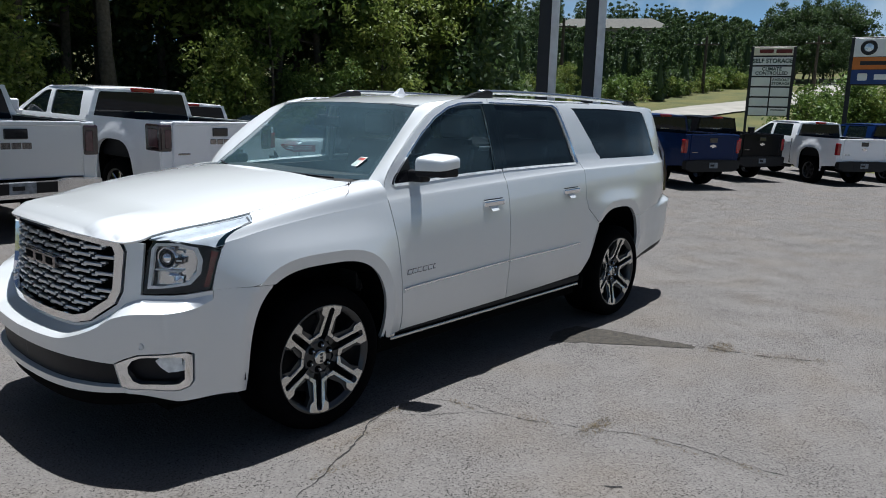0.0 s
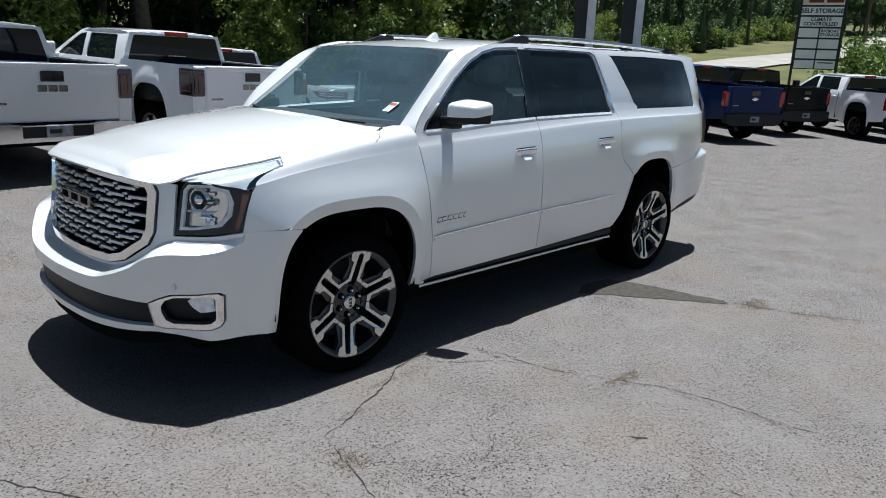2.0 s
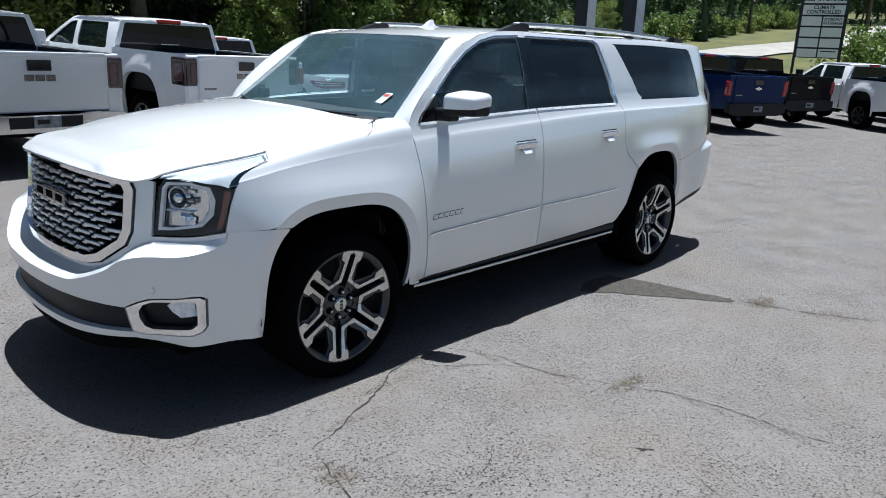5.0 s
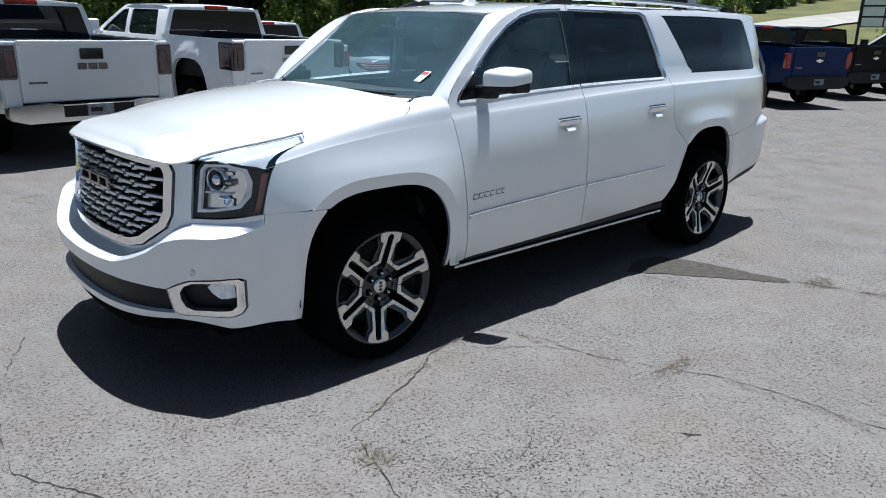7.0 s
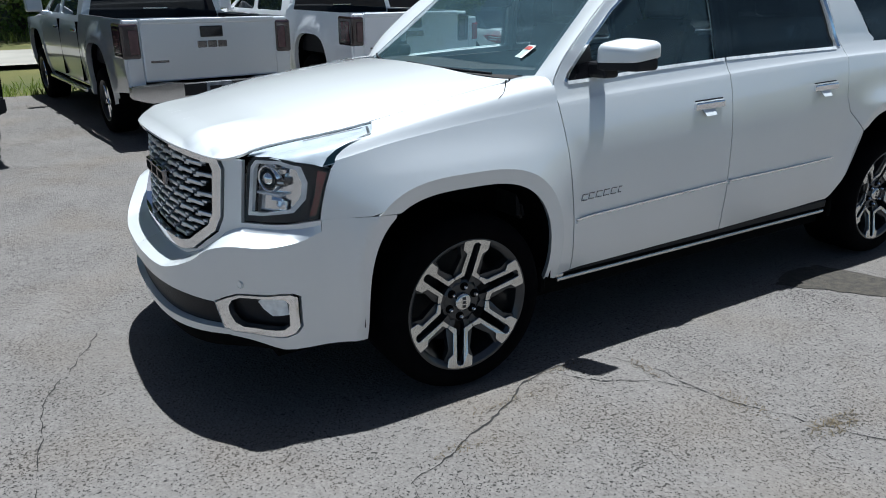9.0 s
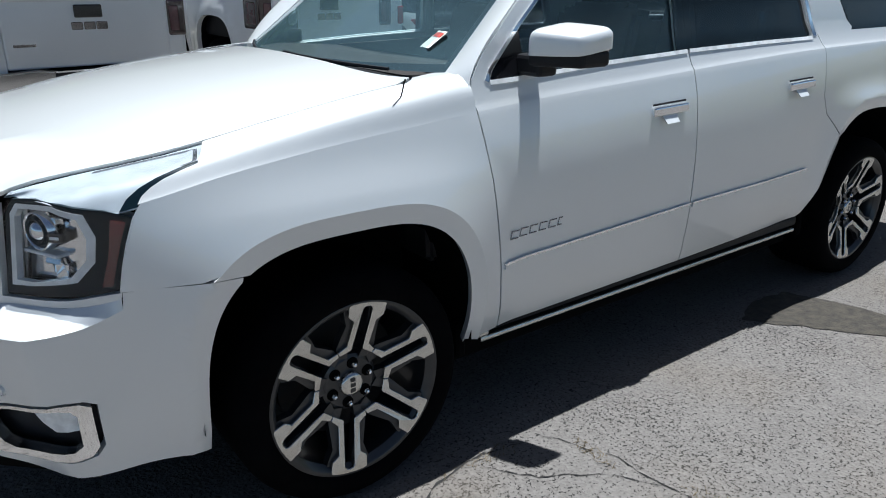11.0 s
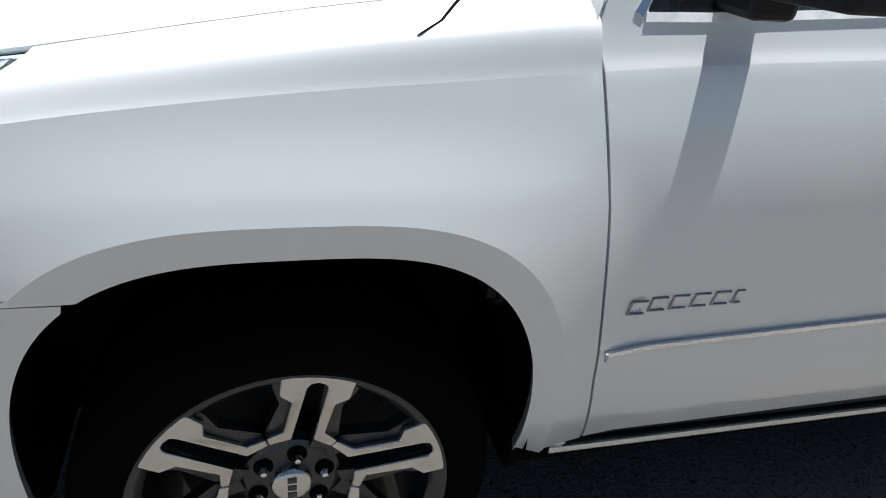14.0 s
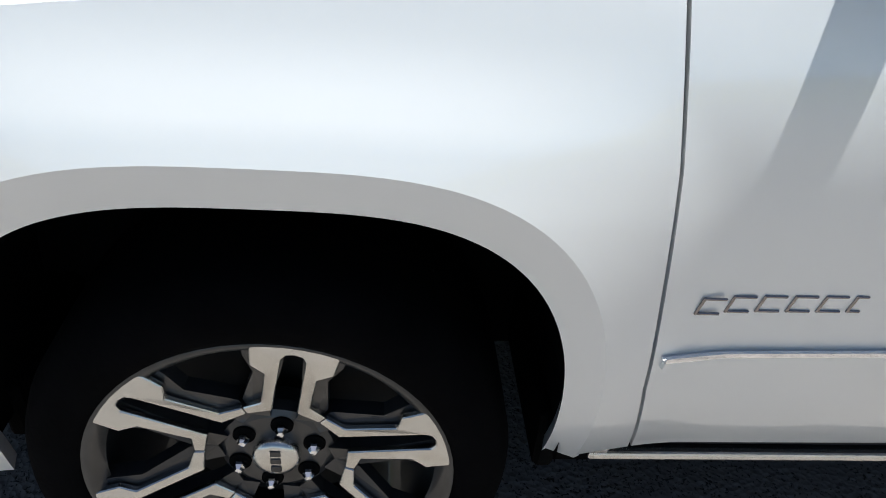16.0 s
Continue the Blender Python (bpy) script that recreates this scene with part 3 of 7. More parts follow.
fn = nose_at(-0.014)
for row in range(9):
    z = 0.738 + row * 0.040
    for k in range(-4, 5):
        y = k * 0.162 + (0.081 if row % 2 else 0.0)
        if not in_grille(y, z):
            continue
        p = Vector(fn(s_y(abs(y)), z))
        q = Vector(fn(s_y(abs(y)) + 0.02, z))
        t = (q - p).normalized()
        if y < 0:
            p.y, t = -p.y, Vector((-t.x, t.y, t.z))
        n = Vector((t.y, -t.x, 0)).normalized()
        ob = new("grille_bar", bar_mesh)
        ob.parent = grille
        m = Matrix((n, t, Vector((0, 0, 1)))).transposed().to_4x4()
        m.translation = p
        ob.matrix_basis = m
DARK_CHROME = material("dark_chrome", (0.30, 0.28, 0.28), 0.18, 1.0, var=0.15, scale=40)
for y0 in (-0.185, -0.055, 0.075):
    bk = part("badge_block", boxed((2.672, y0, 0.915), (2.698, y0 + 0.112, 0.985), 0.008, 2), DARK_CHROME, grille)
    part("block_face", boxed((2.692, y0 + 0.016, 0.931), (2.701, y0 + 0.096, 0.969), 0.003, 1), VOID, bk)
sensor = bmesh.new()
lathe(sensor, [(0, 0.003), (0.012, 0.003), (0.0125, 0.0), (0.0155, 0.0), (0.016, 0.003), (0.017, -0.004)], 20, "x")
for sgn in (1, -1):
    p = Vector(nose_at(0.0, "low")(s_y(0.775), 0.640))
    part("parking_sensor", sensor.copy(), PAINT, bumper, m=pose(p.x, sgn * p.y, p.z, 0, 0, sgn * 22))

# headlamps
HL = [(0.747, 0.862), (0.770, 1.075), (0.79, 1.112), ("x", 2.455, 1.118), ("x", 2.40, 1.112), ("x", 2.30, 1.094), ("x", 2.232, 1.07), ("x", 2.260, 1.0), ("x", 2.276, 0.95), ("x", 2.294, 0.887), ("x", 2.40, 0.876), (0.86, 0.868), (0.80, 0.864)]
HI = [(0.764, 0.886), (0.782, 1.075), (0.80, 1.102), ("x", 2.420, 1.106), ("x", 2.345, 1.088), ("x", 2.325, 1.03), ("x", 2.335, 0.965), ("x", 2.38, 0.915), (0.82, 0.890)]
SIDEM = [("x", 2.288, 1.072), ("x", 2.255, 1.062), ("x", 2.276, 1.0), ("x", 2.304, 0.90), ("x", 2.328, 0.90), ("x", 2.304, 0.98)]
WING = [(x, v + 0.035) for x, v in LAMP_EDGE[:0:-1]] + [(2.0, 3.73), (2.047, 5.21), (2.092, 5.29), (2.137, 5.42), (2.172, 5.60), (2.197, 5.80), (2.208, 6.02), (2.33, 5.98), (2.40, 5.0), (2.445, 4.2), (2.478, 3.3)]
for sgn in (1, -1):
    fix = (lambda s: s) if sgn > 0 else flip
    hl = skin("headlamp", [fix(sheet(nose_poly(HL), nose_at(-0.06), (1, 0.8, 0), step=0.05, flange=0))], SILVER_PLASTIC, suv, "clear headlamp with projector and dark surround")
    skin("surround", [fix(sheet(nose_poly(HL), nose_at(-0.012), (1, 0.8, 0), holes=[nose_poly(HI)], step=0.04, flange=0.012))], SMOKED, hl)
    inner_bar = nose_poly([(0.778, 0.901), (0.793, 1.068), (0.806, 1.090), ("x", 2.425, 1.094), ("x", 2.362, 1.076), ("x", 2.346, 1.026), ("x", 2.354, 0.972), ("x", 2.394, 0.927), (0.825, 0.901)])
    skin("light_guide", [fix(sheet(nose_poly(HI), nose_at(-0.010), (1, 0.8, 0), holes=[inner_bar], step=0.04, flange=0.02))], LAMP_WHITE, hl)
    skin("reflector_back", [fix(sheet(nose_poly(HI), nose_at(-0.05), (1, 0.8, 0), step=0.05, flange=0))], REFLECTOR, hl)
    turn = sgn * 26
    at = lambda y, z, off: (lambda p: (p[0], sgn * p[1], p[2]))(nose_at(off)(s_y(y), z))
    pm = bmesh.new()
    lathe(pm, [(0.0, 0.020), (0.014, 0.018), (0.024, 0.010), (0.029, 0.0)], 28, "x")
    pr = part("projector", pm, REFLECTOR, hl, smooth=True, m=pose(*at(0.838, 1.032, -0.030), 0, 0, turn))
    pm = bmesh.new()
    lathe(pm, [(0.029, 0.002), (0.031, 0.012), (0.038, 0.012), (0.041, -0.004), (0.042, -0.02)], 28, "x")
    part("projector_ring", pm, SMOKED, pr, smooth=True)
    pm = bmesh.new()
    lathe(pm, [(0.042, 0.000), (0.046, 0.010), (0.050, 0.010), (0.052, -0.016)], 28, "x")
    part("bright_ring", pm, REFLECTOR, pr, smooth=True)
    part("lamp_shelf", boxed((-0.030, -0.062, -0.005), (0.012, 0.070, 0.005), 0.003, 1), LAMP_WHITE, hl, m=pose(*at(0.836, 0.974, -0.034), 0, 0, turn))
    bx = part("bulb_box", boxed((-0.02, -0.022, -0.014), (0.012, 0.022, 0.014), 0.003, 1), GLOSS_BLACK, hl, m=pose(*at(0.893, 1.024, -0.026), 0, 0, sgn * 42))
    part("bulb_mark", boxed((0.011, -0.014, -0.004), (0.014, 0.012, 0.004), 0.001, 1), LAMP_WHITE, bx)
    for k in range(7):
        a = -1.1 + k * 0.36
        fx = boxed((-0.004, 0.004, -0.007), (0.004, 0.040, 0.007), 0.002, 1)
        part("facet", fx, REFLECTOR, hl, m=pose(*at(0.868, 0.922, -0.034), 0, 0, turn) @ pose(0, 0, 0, math.degrees(a) + 40, 0, 0) @ pose(0, 0, 0, 0, -18 + 12 * (k % 3), 12))
    for k, (fy, fz, fw) in enumerate(((0.862, 0.955, 0.05), (0.892, 0.942, 0.03), (0.888, 1.062, 0.035), (0.845, 1.078, 0.05))):
        part("facet", boxed((-0.003, -fw / 2, -0.009), (0.003, fw / 2, 0.009), 0.002, 1), REFLECTOR, hl, m=pose(*at(fy, fz, -0.036), 0, -24 + 15 * k, sgn * (20 + 160 * (fy - 0.8))))
    skin("side_marker", [fix(sheet(nose_poly(SIDEM), nose_at(-0.006), (1, 0.8, 0), step=0.03, flange=0.01))], AMBER_LENS, hl)
    skin("cover", [fix(sheet(nose_poly(HL), nose_at(0.0), (1, 0.8, 0), step=0.04, flange=0))], CLEAR, hl)
    skin("lamp_tray", [fix(sheet(WING, lambda x, v: tuple(Vector(upper(x, v)) - Vector((0, 0, 0.0095 + 0.002 * sstep(2.27, 2.42, x)))), (0, 0.4, 1), step=0.05, stepv=0.2, flange=0.002))], WING_GREY, hl)
    band = [(2.047, 5.19), (2.092, 5.27), (2.137, 5.40), (2.172, 5.58), (2.197, 5.78), (2.208, 6.0), (2.262, 6.0), (2.240, 5.60), (2.205, 5.30), (2.160, 5.08), (2.10, 4.92), (2.043, 4.84)]
    skin("smoked_band", [fix(sheet(band, lambda x, v: tuple(Vector(upper(x, v)) - Vector((0, 0, 0.007))), (0, 0.4, 1), step=0.05, stepv=0.2, flange=0.003))], SMOKED, hl)
    skin("top_cover", [fix(sheet(WING, lambda x, v: tuple(Vector(upper(x, v)) - Vector((0, 0, 0.004))), (0, 0.4, 1), step=0.05, stepv=0.2, flange=0))], CLEAR, hl)
    edge = [(2.28, 3.42), (2.16, 3.62), (2.06, 3.80), (2.028, 3.90), (2.052, 4.80), (2.085, 4.86)]
    loop = edge + [(x + (0.010 if i > 2 else 0.004), v + (0.10 if i < 3 else -0.06)) for i, (x, v) in enumerate(edge)][::-1]
    skin("bright_edge", [fix(sheet(loop, lambda x, v: tuple(Vector(upper(x, v)) - Vector((0, 0, 0.008))), (0, 0.4, 1), step=0.05, stepv=0.2, flange=0.003))], SATIN, hl)

# doors, quarter panels, with their window openings
FD = [(1.026, 0.420), (1.062, 0.62), (1.084, 0.82), (1.102, 1.0), (1.137, 1.222), (1.152, 1.285), (1.142, 1.325), (1.09, 1.40), (0.95, 1.535), (0.80, 1.655), (0.65, 1.745), (0.50, 1.800), (0.35, 1.828), (0.15, 1.838), (0.055, 1.839),
      (0.045, 1.6), (0.015, 1.36), (-0.008, 1.2), (-0.012, 0.75), (-0.025, 0.55), (-0.055, 0.435), (0.4, 0.428), (0.8, 0.421)]
FW = [(1.070, 1.312), (1.055, 1.345), (0.92, 1.48), (0.78, 1.60), (0.63, 1.70), (0.49, 1.762), (0.35, 1.793), (0.15, 1.806), (0.10, 1.807), (0.06, 1.362), (0.5, 1.345), (0.95, 1.318)]
RD = [(-0.062, 0.435), (-0.031, 0.55), (-0.018, 0.75), (-0.014, 1.2), (0.009, 1.36), (0.039, 1.6), (0.049, 1.839), (-0.4, 1.842), (-0.70, 1.842), (-0.80, 1.835), (-0.86, 1.76), (-1.02, 1.37), (-1.05, 1.3), (-1.05, 1.1), (-1.10, 1.0), (-1.19, 0.93), (-1.268, 0.866)]
rl = [p for p in arch_line(REAR_ARCH, -1.30, -1.0) if p[1] < 0.84]
RD += [p for p in rl if p[1] > 0.70] + [(-1.185, 0.66), (-1.135, 0.56), (-1.085, 0.475), (-1.06, 0.456), (-0.6, 0.450)]
RW = [(-0.02, 1.365), (0.02, 1.808), (-0.4, 1.812), (-0.74, 1.812), (-0.785, 1.795), (-0.955, 1.40), (-0.945, 1.378), (-0.5, 1.374)]
QW = [(-1.015, 1.805), (-1.05, 1.79), (-1.36, 1.415), (-1.35, 1.40), (-1.9, 1.402), (-2.46, 1.404), (-2.475, 1.42), (-2.30, 1.79), (-2.26, 1.803), (-1.6, 1.812)]
ql = [p for p in arch_line(REAR_ARCH, -2.2, -1.0) if not (p[1] < 0.84 and p[0] > REAR_ARCH[0])]
ARCH_END = (REAR_ARCH[0] - REAR_ARCH[1] * (1 - (0.485 / REAR_ARCH[2]) ** REAR_ARCH[3]) ** (1 / REAR_ARCH[3]), 0.885)
QP = [(-0.805, 1.835), (-0.865, 1.76), (-1.025, 1.37), (-1.054, 1.3), (-1.054, 1.1), (-1.104, 1.004), (-1.194, 0.934), (-1.272, 0.871)] + [p for p in ql[::-1] if p[1] > 0.885] + [ARCH_END, (-2.15, 0.896), (-2.35, 0.93), (-2.6, 1.0), (-2.9, 1.02), (-2.92, 1.2), (-2.88, 1.4), (-2.72, 1.70), (-2.62, 1.83), (-1.6, 1.85), (-1.0, 1.843)]
RB = [p for p in ql if p[1] < 0.885 and p[0] < REAR_ARCH[0]] + [(ARCH_END[0], ARCH_END[1] - 0.004), (-2.15, 0.892), (-2.352, 0.926), (-2.6, 0.996), (-2.9, 1.016), (-3.03, 1.0), (-3.06, 0.85), (-3.05, 0.68), (-2.93, 0.60), (-2.5, 0.53), (-2.2, 0.46), (-2.085, 0.425)]
LEDGE = pchip([(-3.2, 1.0), (-2.9, 1.015), (-2.6, 0.995), (-2.352, 0.925), (-2.15, 0.891), (-2.0, 0.88)])


def bumper_at(x, z):
    swell = sstep(-2.33, -2.62, x) * sstep(LEDGE(x) - 0.002, LEDGE(x) - 0.065, z)
    return (x, side_y(x, z) + swell * (0.030 + TAIL(x + 0.10 * sstep(-2.5, -2.8, x)) - TAIL(x)), z)


def mirror_parts(build):
    for sgn in (1, -1):
        build((lambda s: s) if sgn > 0 else flip, sgn)


def build_doors(fix, sgn):
    fd = skin("front_door", [fix(side_sheet(FD, holes=[rounded(FW, 0.02)], step=0.05, stepv=0.025, flange=0.03, cuts=(1.222, 1.2335, 1.2575)))], PAINT, suv)
    rd = skin("rear_door", [fix(side_sheet(RD, holes=[rounded(RW, 0.02)], step=0.05, stepv=0.025, flange=0.03, cuts=(1.222, 1.2335, 1.2575)))], PAINT, suv)
    qp = skin("quarter_panel", [fix(side_sheet(QP, holes=[QW], step=0.022, stepv=0.0125, flange=0.03, cuts=(1.222, 1.2335, 1.2575)))], PAINT, suv)
    skin("rear_bumper", [fix(sheet(RB, bumper_at, (0, 1, 0), step=0.04, stepv=0.02, flange=0.03))], PAINT, suv)
    low = [(-2.09, 0.435), (-2.2, 0.468), (-2.5, 0.538), (-2.93, 0.608), (-3.01, 0.640), (-2.92, 0.552), (-2.5, 0.470), (-2.2, 0.405), (-2.09, 0.375)]
    skin("valance", [fix(sheet(low, lambda x, z: (x, bumper_at(x, z)[1] - 0.012, z), (0, 1, 0), step=0.06, stepv=0.04, flange=0.03))], BLACK, suv)
    skin("side_window", [fix(sheet(rounded(FW, 0.02), on_side(-0.010), (0, 1, 0), step=0.08, flange=0))], TINT_FRONT, fd).visible_shadow = False
    skin("side_window", [fix(sheet(rounded(RW, 0.02), on_side(-0.010), (0, 1, 0), step=0.08, flange=0))], TINT_REAR, rd)
    skin("quarter_window", [fix(sheet(QW, on_side(-0.004), (0, 1, 0), step=0.08, flange=0))], TINT_REAR, qp)
    # black centre post between the panes
    post = [(0.125, 1.807), (0.09, 1.36), (-0.05, 1.365), (-0.01, 1.808)]
    skin("centre_post", [fix(sheet(post, on_side(0.003), (0, 1, 0), step=0.05, flange=0.003))], TINT_REAR, fd)
    # bright trim round the panes
    def trim(name, pts, width, par):
        w = width
        lo = [(x, z - w) for x, z in pts]
        skin(name, [fix(sheet(pts + lo[::-1], on_side(0.004), (0, 1, 0), step=0.06, flange=0.012))], SILVER_PLASTIC, par)
    trim("belt_trim", [(1.07, 1.318), (0.95, 1.322), (0.5, 1.349), (0.02, 1.367)], 0.015, fd)
    trim("belt_trim", [(0.006, 1.368), (-0.5, 1.378), (-0.955, 1.383)], 0.015, rd)
    rear_edge = [(-0.965, 1.383), (-0.995, 1.383), (-0.815, 1.80), (-0.76, 1.822), (-0.2, 1.822), (0.04, 1.820), (0.04, 1.812), (-0.74, 1.814), (-0.79, 1.795)]
    skin("window_trim", [fix(sheet(rear_edge, on_side(0.004), (0, 1, 0), step=0.06, flange=0.01))], CHROME, rd)
    top = [(0.11, 1.812), (0.35, 1.799), (0.49, 1.768), (0.63, 1.706), (0.78, 1.606), (0.92, 1.486), (1.06, 1.345), (1.075, 1.31), (1.09, 1.318), (1.07, 1.352), (0.928, 1.494), (0.786, 1.614), (0.634, 1.715), (0.493, 1.777), (0.352, 1.808), (0.11, 1.821)]
    skin("window_trim", [fix(sheet(top, on_side(0.003), (0, 1, 0), step=0.06, flange=0.01))], CHROME, fd)
    # body-side strip
    def strip(par, x0, x1, z0, z1):
        out = [(x0, z0), (x0 - 0.006, z0 - 0.010), (x0 - 0.004, z0 - 0.022), (x1, z1 - 0.020), (x1, z1)]
        skin("body_side_strip", [fix(sheet(out, on_side(0.008), (0, 1, 0), step=0.08, flange=0.010))], PAINT, par)
        line = [(x0 - 0.004, z0 + 0.003), (x1, z1 + 0.003), (x1, z1 - 0.006), (x0 - 0.004, z0 - 0.006)]
        skin("strip_chrome", [fix(sheet(line, on_side(0.011), (0, 1, 0), step=0.08, flange=0.006))], CHROME, par)
    strip(fd, 1.058, -0.004, 0.694, 0.728)
    strip(rd, -0.022, -0.985, 0.729, 0.738)
    # name badge on the door: six slanted chrome blocks
    for k in range(6):
        bm = bmesh.new()
        x = 1.030 - k * 0.047
        z = 0.775 + k * 0.0012
        y = side_y(x, z)
        wdt = 0.036 if k < 5 else 0.020
        for (ax, az), (bx, bz2) in (((0, 0.027), (wdt, 0.0315)), ((0.005, 0.0), (wdt + 0.002, 0.0045)), ((0.0, 0.0), (0.0045, 0.030))):
            vs = box(bm, (-bx, 0.0, az), (-ax, 0.0045, bz2), 0.0012, 1)
            for v in vs:
                v.co = Vector((x + v.co.x + v.co.z * -0.25, sgn * (y - 0.001 + v.co.y), z + v.co.z))
        bmesh.ops.recalc_face_normals(bm, faces=bm.faces[:])
        part("badge_block", bm, DARK_CHROME, fd)
    # handles
    for par, hx, hz in ((fd, 0.175, 1.150), (rd, -0.815, 1.172)):
        y = side_y(hx, hz)
        hb = bmesh.new()
        box(hb, (-0.108, 0.004, -0.019), (0.108, 0.021, 0.017), 0.007, 3)
        box(hb, (0.07, -0.004, -0.017), (0.106, 0.017, 0.015), 0.005, 2)
        box(hb, (-0.106, -0.004, -0.017), (-0.07, 0.017, 0.015), 0.005, 2)
        for v in hb.verts:
            v.co = Vector((v.co.x, sgn * v.co.y, v.co.z - 0.004 * (v.co.x / 0.1) ** 2))
        bmesh.ops.recalc_face_normals(hb, faces=hb.faces[:])
        hd = part("door_handle", hb, CHROME, par, "chrome door handle", smooth=False, m=pose(hx, sgn * y, hz, 0, 1.2, 0))
        cup = bmesh.new()
        prism(cup, [(-0.046, 0.0), (0.046, 0.0), (0.038, -0.038), (-0.038, -0.038)], -0.004, 0.001)
        for v in cup.verts:
            v.co.y = sgn * (v.co.y + 0.006 - 0.78 * v.co.z)
        bmesh.ops.recalc_face_normals(cup, faces=cup.faces[:])
        part("handle_cup", cup, PAINT, hd, m=pose(0.008, 0, -0.016))
        # shadow along the handle's top, put in as a thin black strip
        gk = boxed((-0.104, min(0, sgn * 0.0045), 0.0175), (0.104, max(0, sgn * 0.0045), 0.0255), 0.002, 1)
        part("handle_shade_strip", gk, BLACK, hd)


mirror_parts(build_doors)

# rear end
tail_bm = bmesh.new()
prism(tail_bm, [(-0.74, 0.62), (0.74, 0.62), (0.76, 1.0), (0.73, 1.35), (0.62, 1.80), (0.55, 1.86), (-0.55, 1.86), (-0.62, 1.80), (-0.73, 1.35), (-0.76, 1.0)], -2.98, -2.62, "x")
for v in tail_bm.verts:
    if v.co.z > 1.3:
        v.co.x += (v.co.z - 1.3) * 0.5
part("tailgate", tail_bm, PAINT, suv)
for sgn in (1, -1):
    bm = bmesh.new()
    prism(bm, [(-2.96, 1.03), (-2.89, 1.03), (-2.885, 1.25), (-2.86, 1.42), (-2.70, 1.72), (-2.77, 1.74), (-2.92, 1.42), (-2.965, 1.2)], sgn * 0.66, sgn * 0.800)
    for v in bm.verts:
        v.co.y -= sgn * max(0, v.co.z - 1.3) * 0.27
    part("tail_lamp", bm, DARK_TAIL, suv, "tall narrow dark smoked tail lamp")

# windscreen, cowl, pillars and roof
ROOF = pchip([(-2.75, 1.80), (-2.5, 1.838), (-2.1, 1.862), (-1.6, 1.876), (-0.9, 1.885), (-0.3, 1.880), (0.1, 1.864), (0.4, 1.840), (0.62, 1.812), (0.78, 1.785), (0.9, 1.76)])


def screen_x(y, z):
    return 1.25 - 1.35 * (z - 1.43) - 0.32 * y * y


def pillar_y(z):
    return 0.815 - 0.13 * (z - 1.33) / 0.45


def roof_at(x, y):
    k = abs(y) / 0.78
    return (x, y, ROOF(x) - 0.022 * k * k - 0.030 * k ** 6)


roof_edge = lambda x: 0.672 + 0.095 * sstep(0.66, 0.2, x) - 0.02 * sstep(-2.0, -2.7, x)
top_front = lambda y: screen_x(y, 1.787 - 0.03 * y * y) - 0.010
ro = [(top_front(y), y) for y in np.linspace(0, 0.665, 8)] + [(x, roof_edge(x)) for x in np.linspace(0.62, -2.62, 24)] + [(-2.70, 0.5), (-2.72, 0)]
r = sheet(ro, roof_at, (0, 0, 1), step=0.08, flange=0.02)
skin("roof", [r, flip(r)], PAINT, suv)
sc = [(pillar_y(1.335) + 0.012, 1.335)] + [(pillar_y(z) + 0.012, z) for z in np.linspace(1.4, 1.76, 8)] + [(0.5, 1.782), (0.25, 1.788), (0, 1.79), (0, 1.335)]
w = sheet(sc, lambda y, z: (screen_x(y, z), y, z), (1, 0, 0.7), step=0.08, flange=0)
ws = skin("windscreen", [w, flip(w)], WINDSHIELD, suv)
ws.visible_shadow = False
bd = [(pillar_y(1.335) + 0.015, 1.335)] + [(pillar_y(z) + 0.015, z) for z in np.linspace(1.4, 1.76, 8)] + [(0.5, 1.786), (0.25, 1.792), (0, 1.794), (0, 1.762), (0.25, 1.760), (0.5, 1.752), (0.63, 1.742)] + [(pillar_y(z) - 0.018, z) for z in np.linspace(1.72, 1.4, 8)] + [(0.79, 1.36), (0.5, 1.352), (0, 1.352), (0, 1.335)]
w2 = sheet(bd, lambda y, z: (screen_x(y, z) - 0.004, y, z), (1, 0, 0.7), step=0.06, flange=0)
skin("screen_border", [w2, flip(w2)], GLOSS_BLACK, ws)


def strip_loft(c1, c2, bulge, n=6):
    """A strip between two space curves, swelling outwards."""
    def f(u, v):
        a, b = Vector(c1(u)), Vector(c2(u))
        o = (Vector((0.35, 0.75, 0.6))).normalized()
        return tuple(a.lerp(b, v) + o * bulge * 4 * v * (1 - v))
    return f


def pillar_in(u):
    if u <= 1:
        z = 1.315 + u * 0.455
        y = pillar_y(z) + 0.006
        return (screen_x(y, z) + 0.004, y, z)
    x = 0.66 - (u - 1) * 3.27
    y = roof_edge(x) + 0.001
    return roof_at(x, y)


_rail = [(1.160, 1.290), (1.148, 1.328), (1.096, 1.405), (0.955, 1.541), (0.804, 1.661), (0.652, 1.751), (0.50, 1.806)]
_rl = np.concatenate([[0], np.cumsum([math.dist(_rail[i], _rail[i + 1]) for i in range(len(_rail) - 1)])])


RAIL_X, RAIL_Z = pchip([(a, p[0]) for a, p in zip(_rl, _rail)]), pchip([(a, p[1]) for a, p in zip(_rl, _rail)])


def pillar_out(u):
    if u <= 1:
        s = u * _rl[-1]
        x, z = RAIL_X(s), RAIL_Z(s)
    else:
        x = 0.50 - (u - 1) * 3.12
        z = np.interp(-x, [-0.5, -0.35, -0.15, 0, 0.9, 1.6, 2.4, 2.62], [1.806, 1.834, 1.844, 1.846, 1.849, 1.856, 1.848, 1.836])
    return (float(x), side_y(float(x), float(z)), float(z))


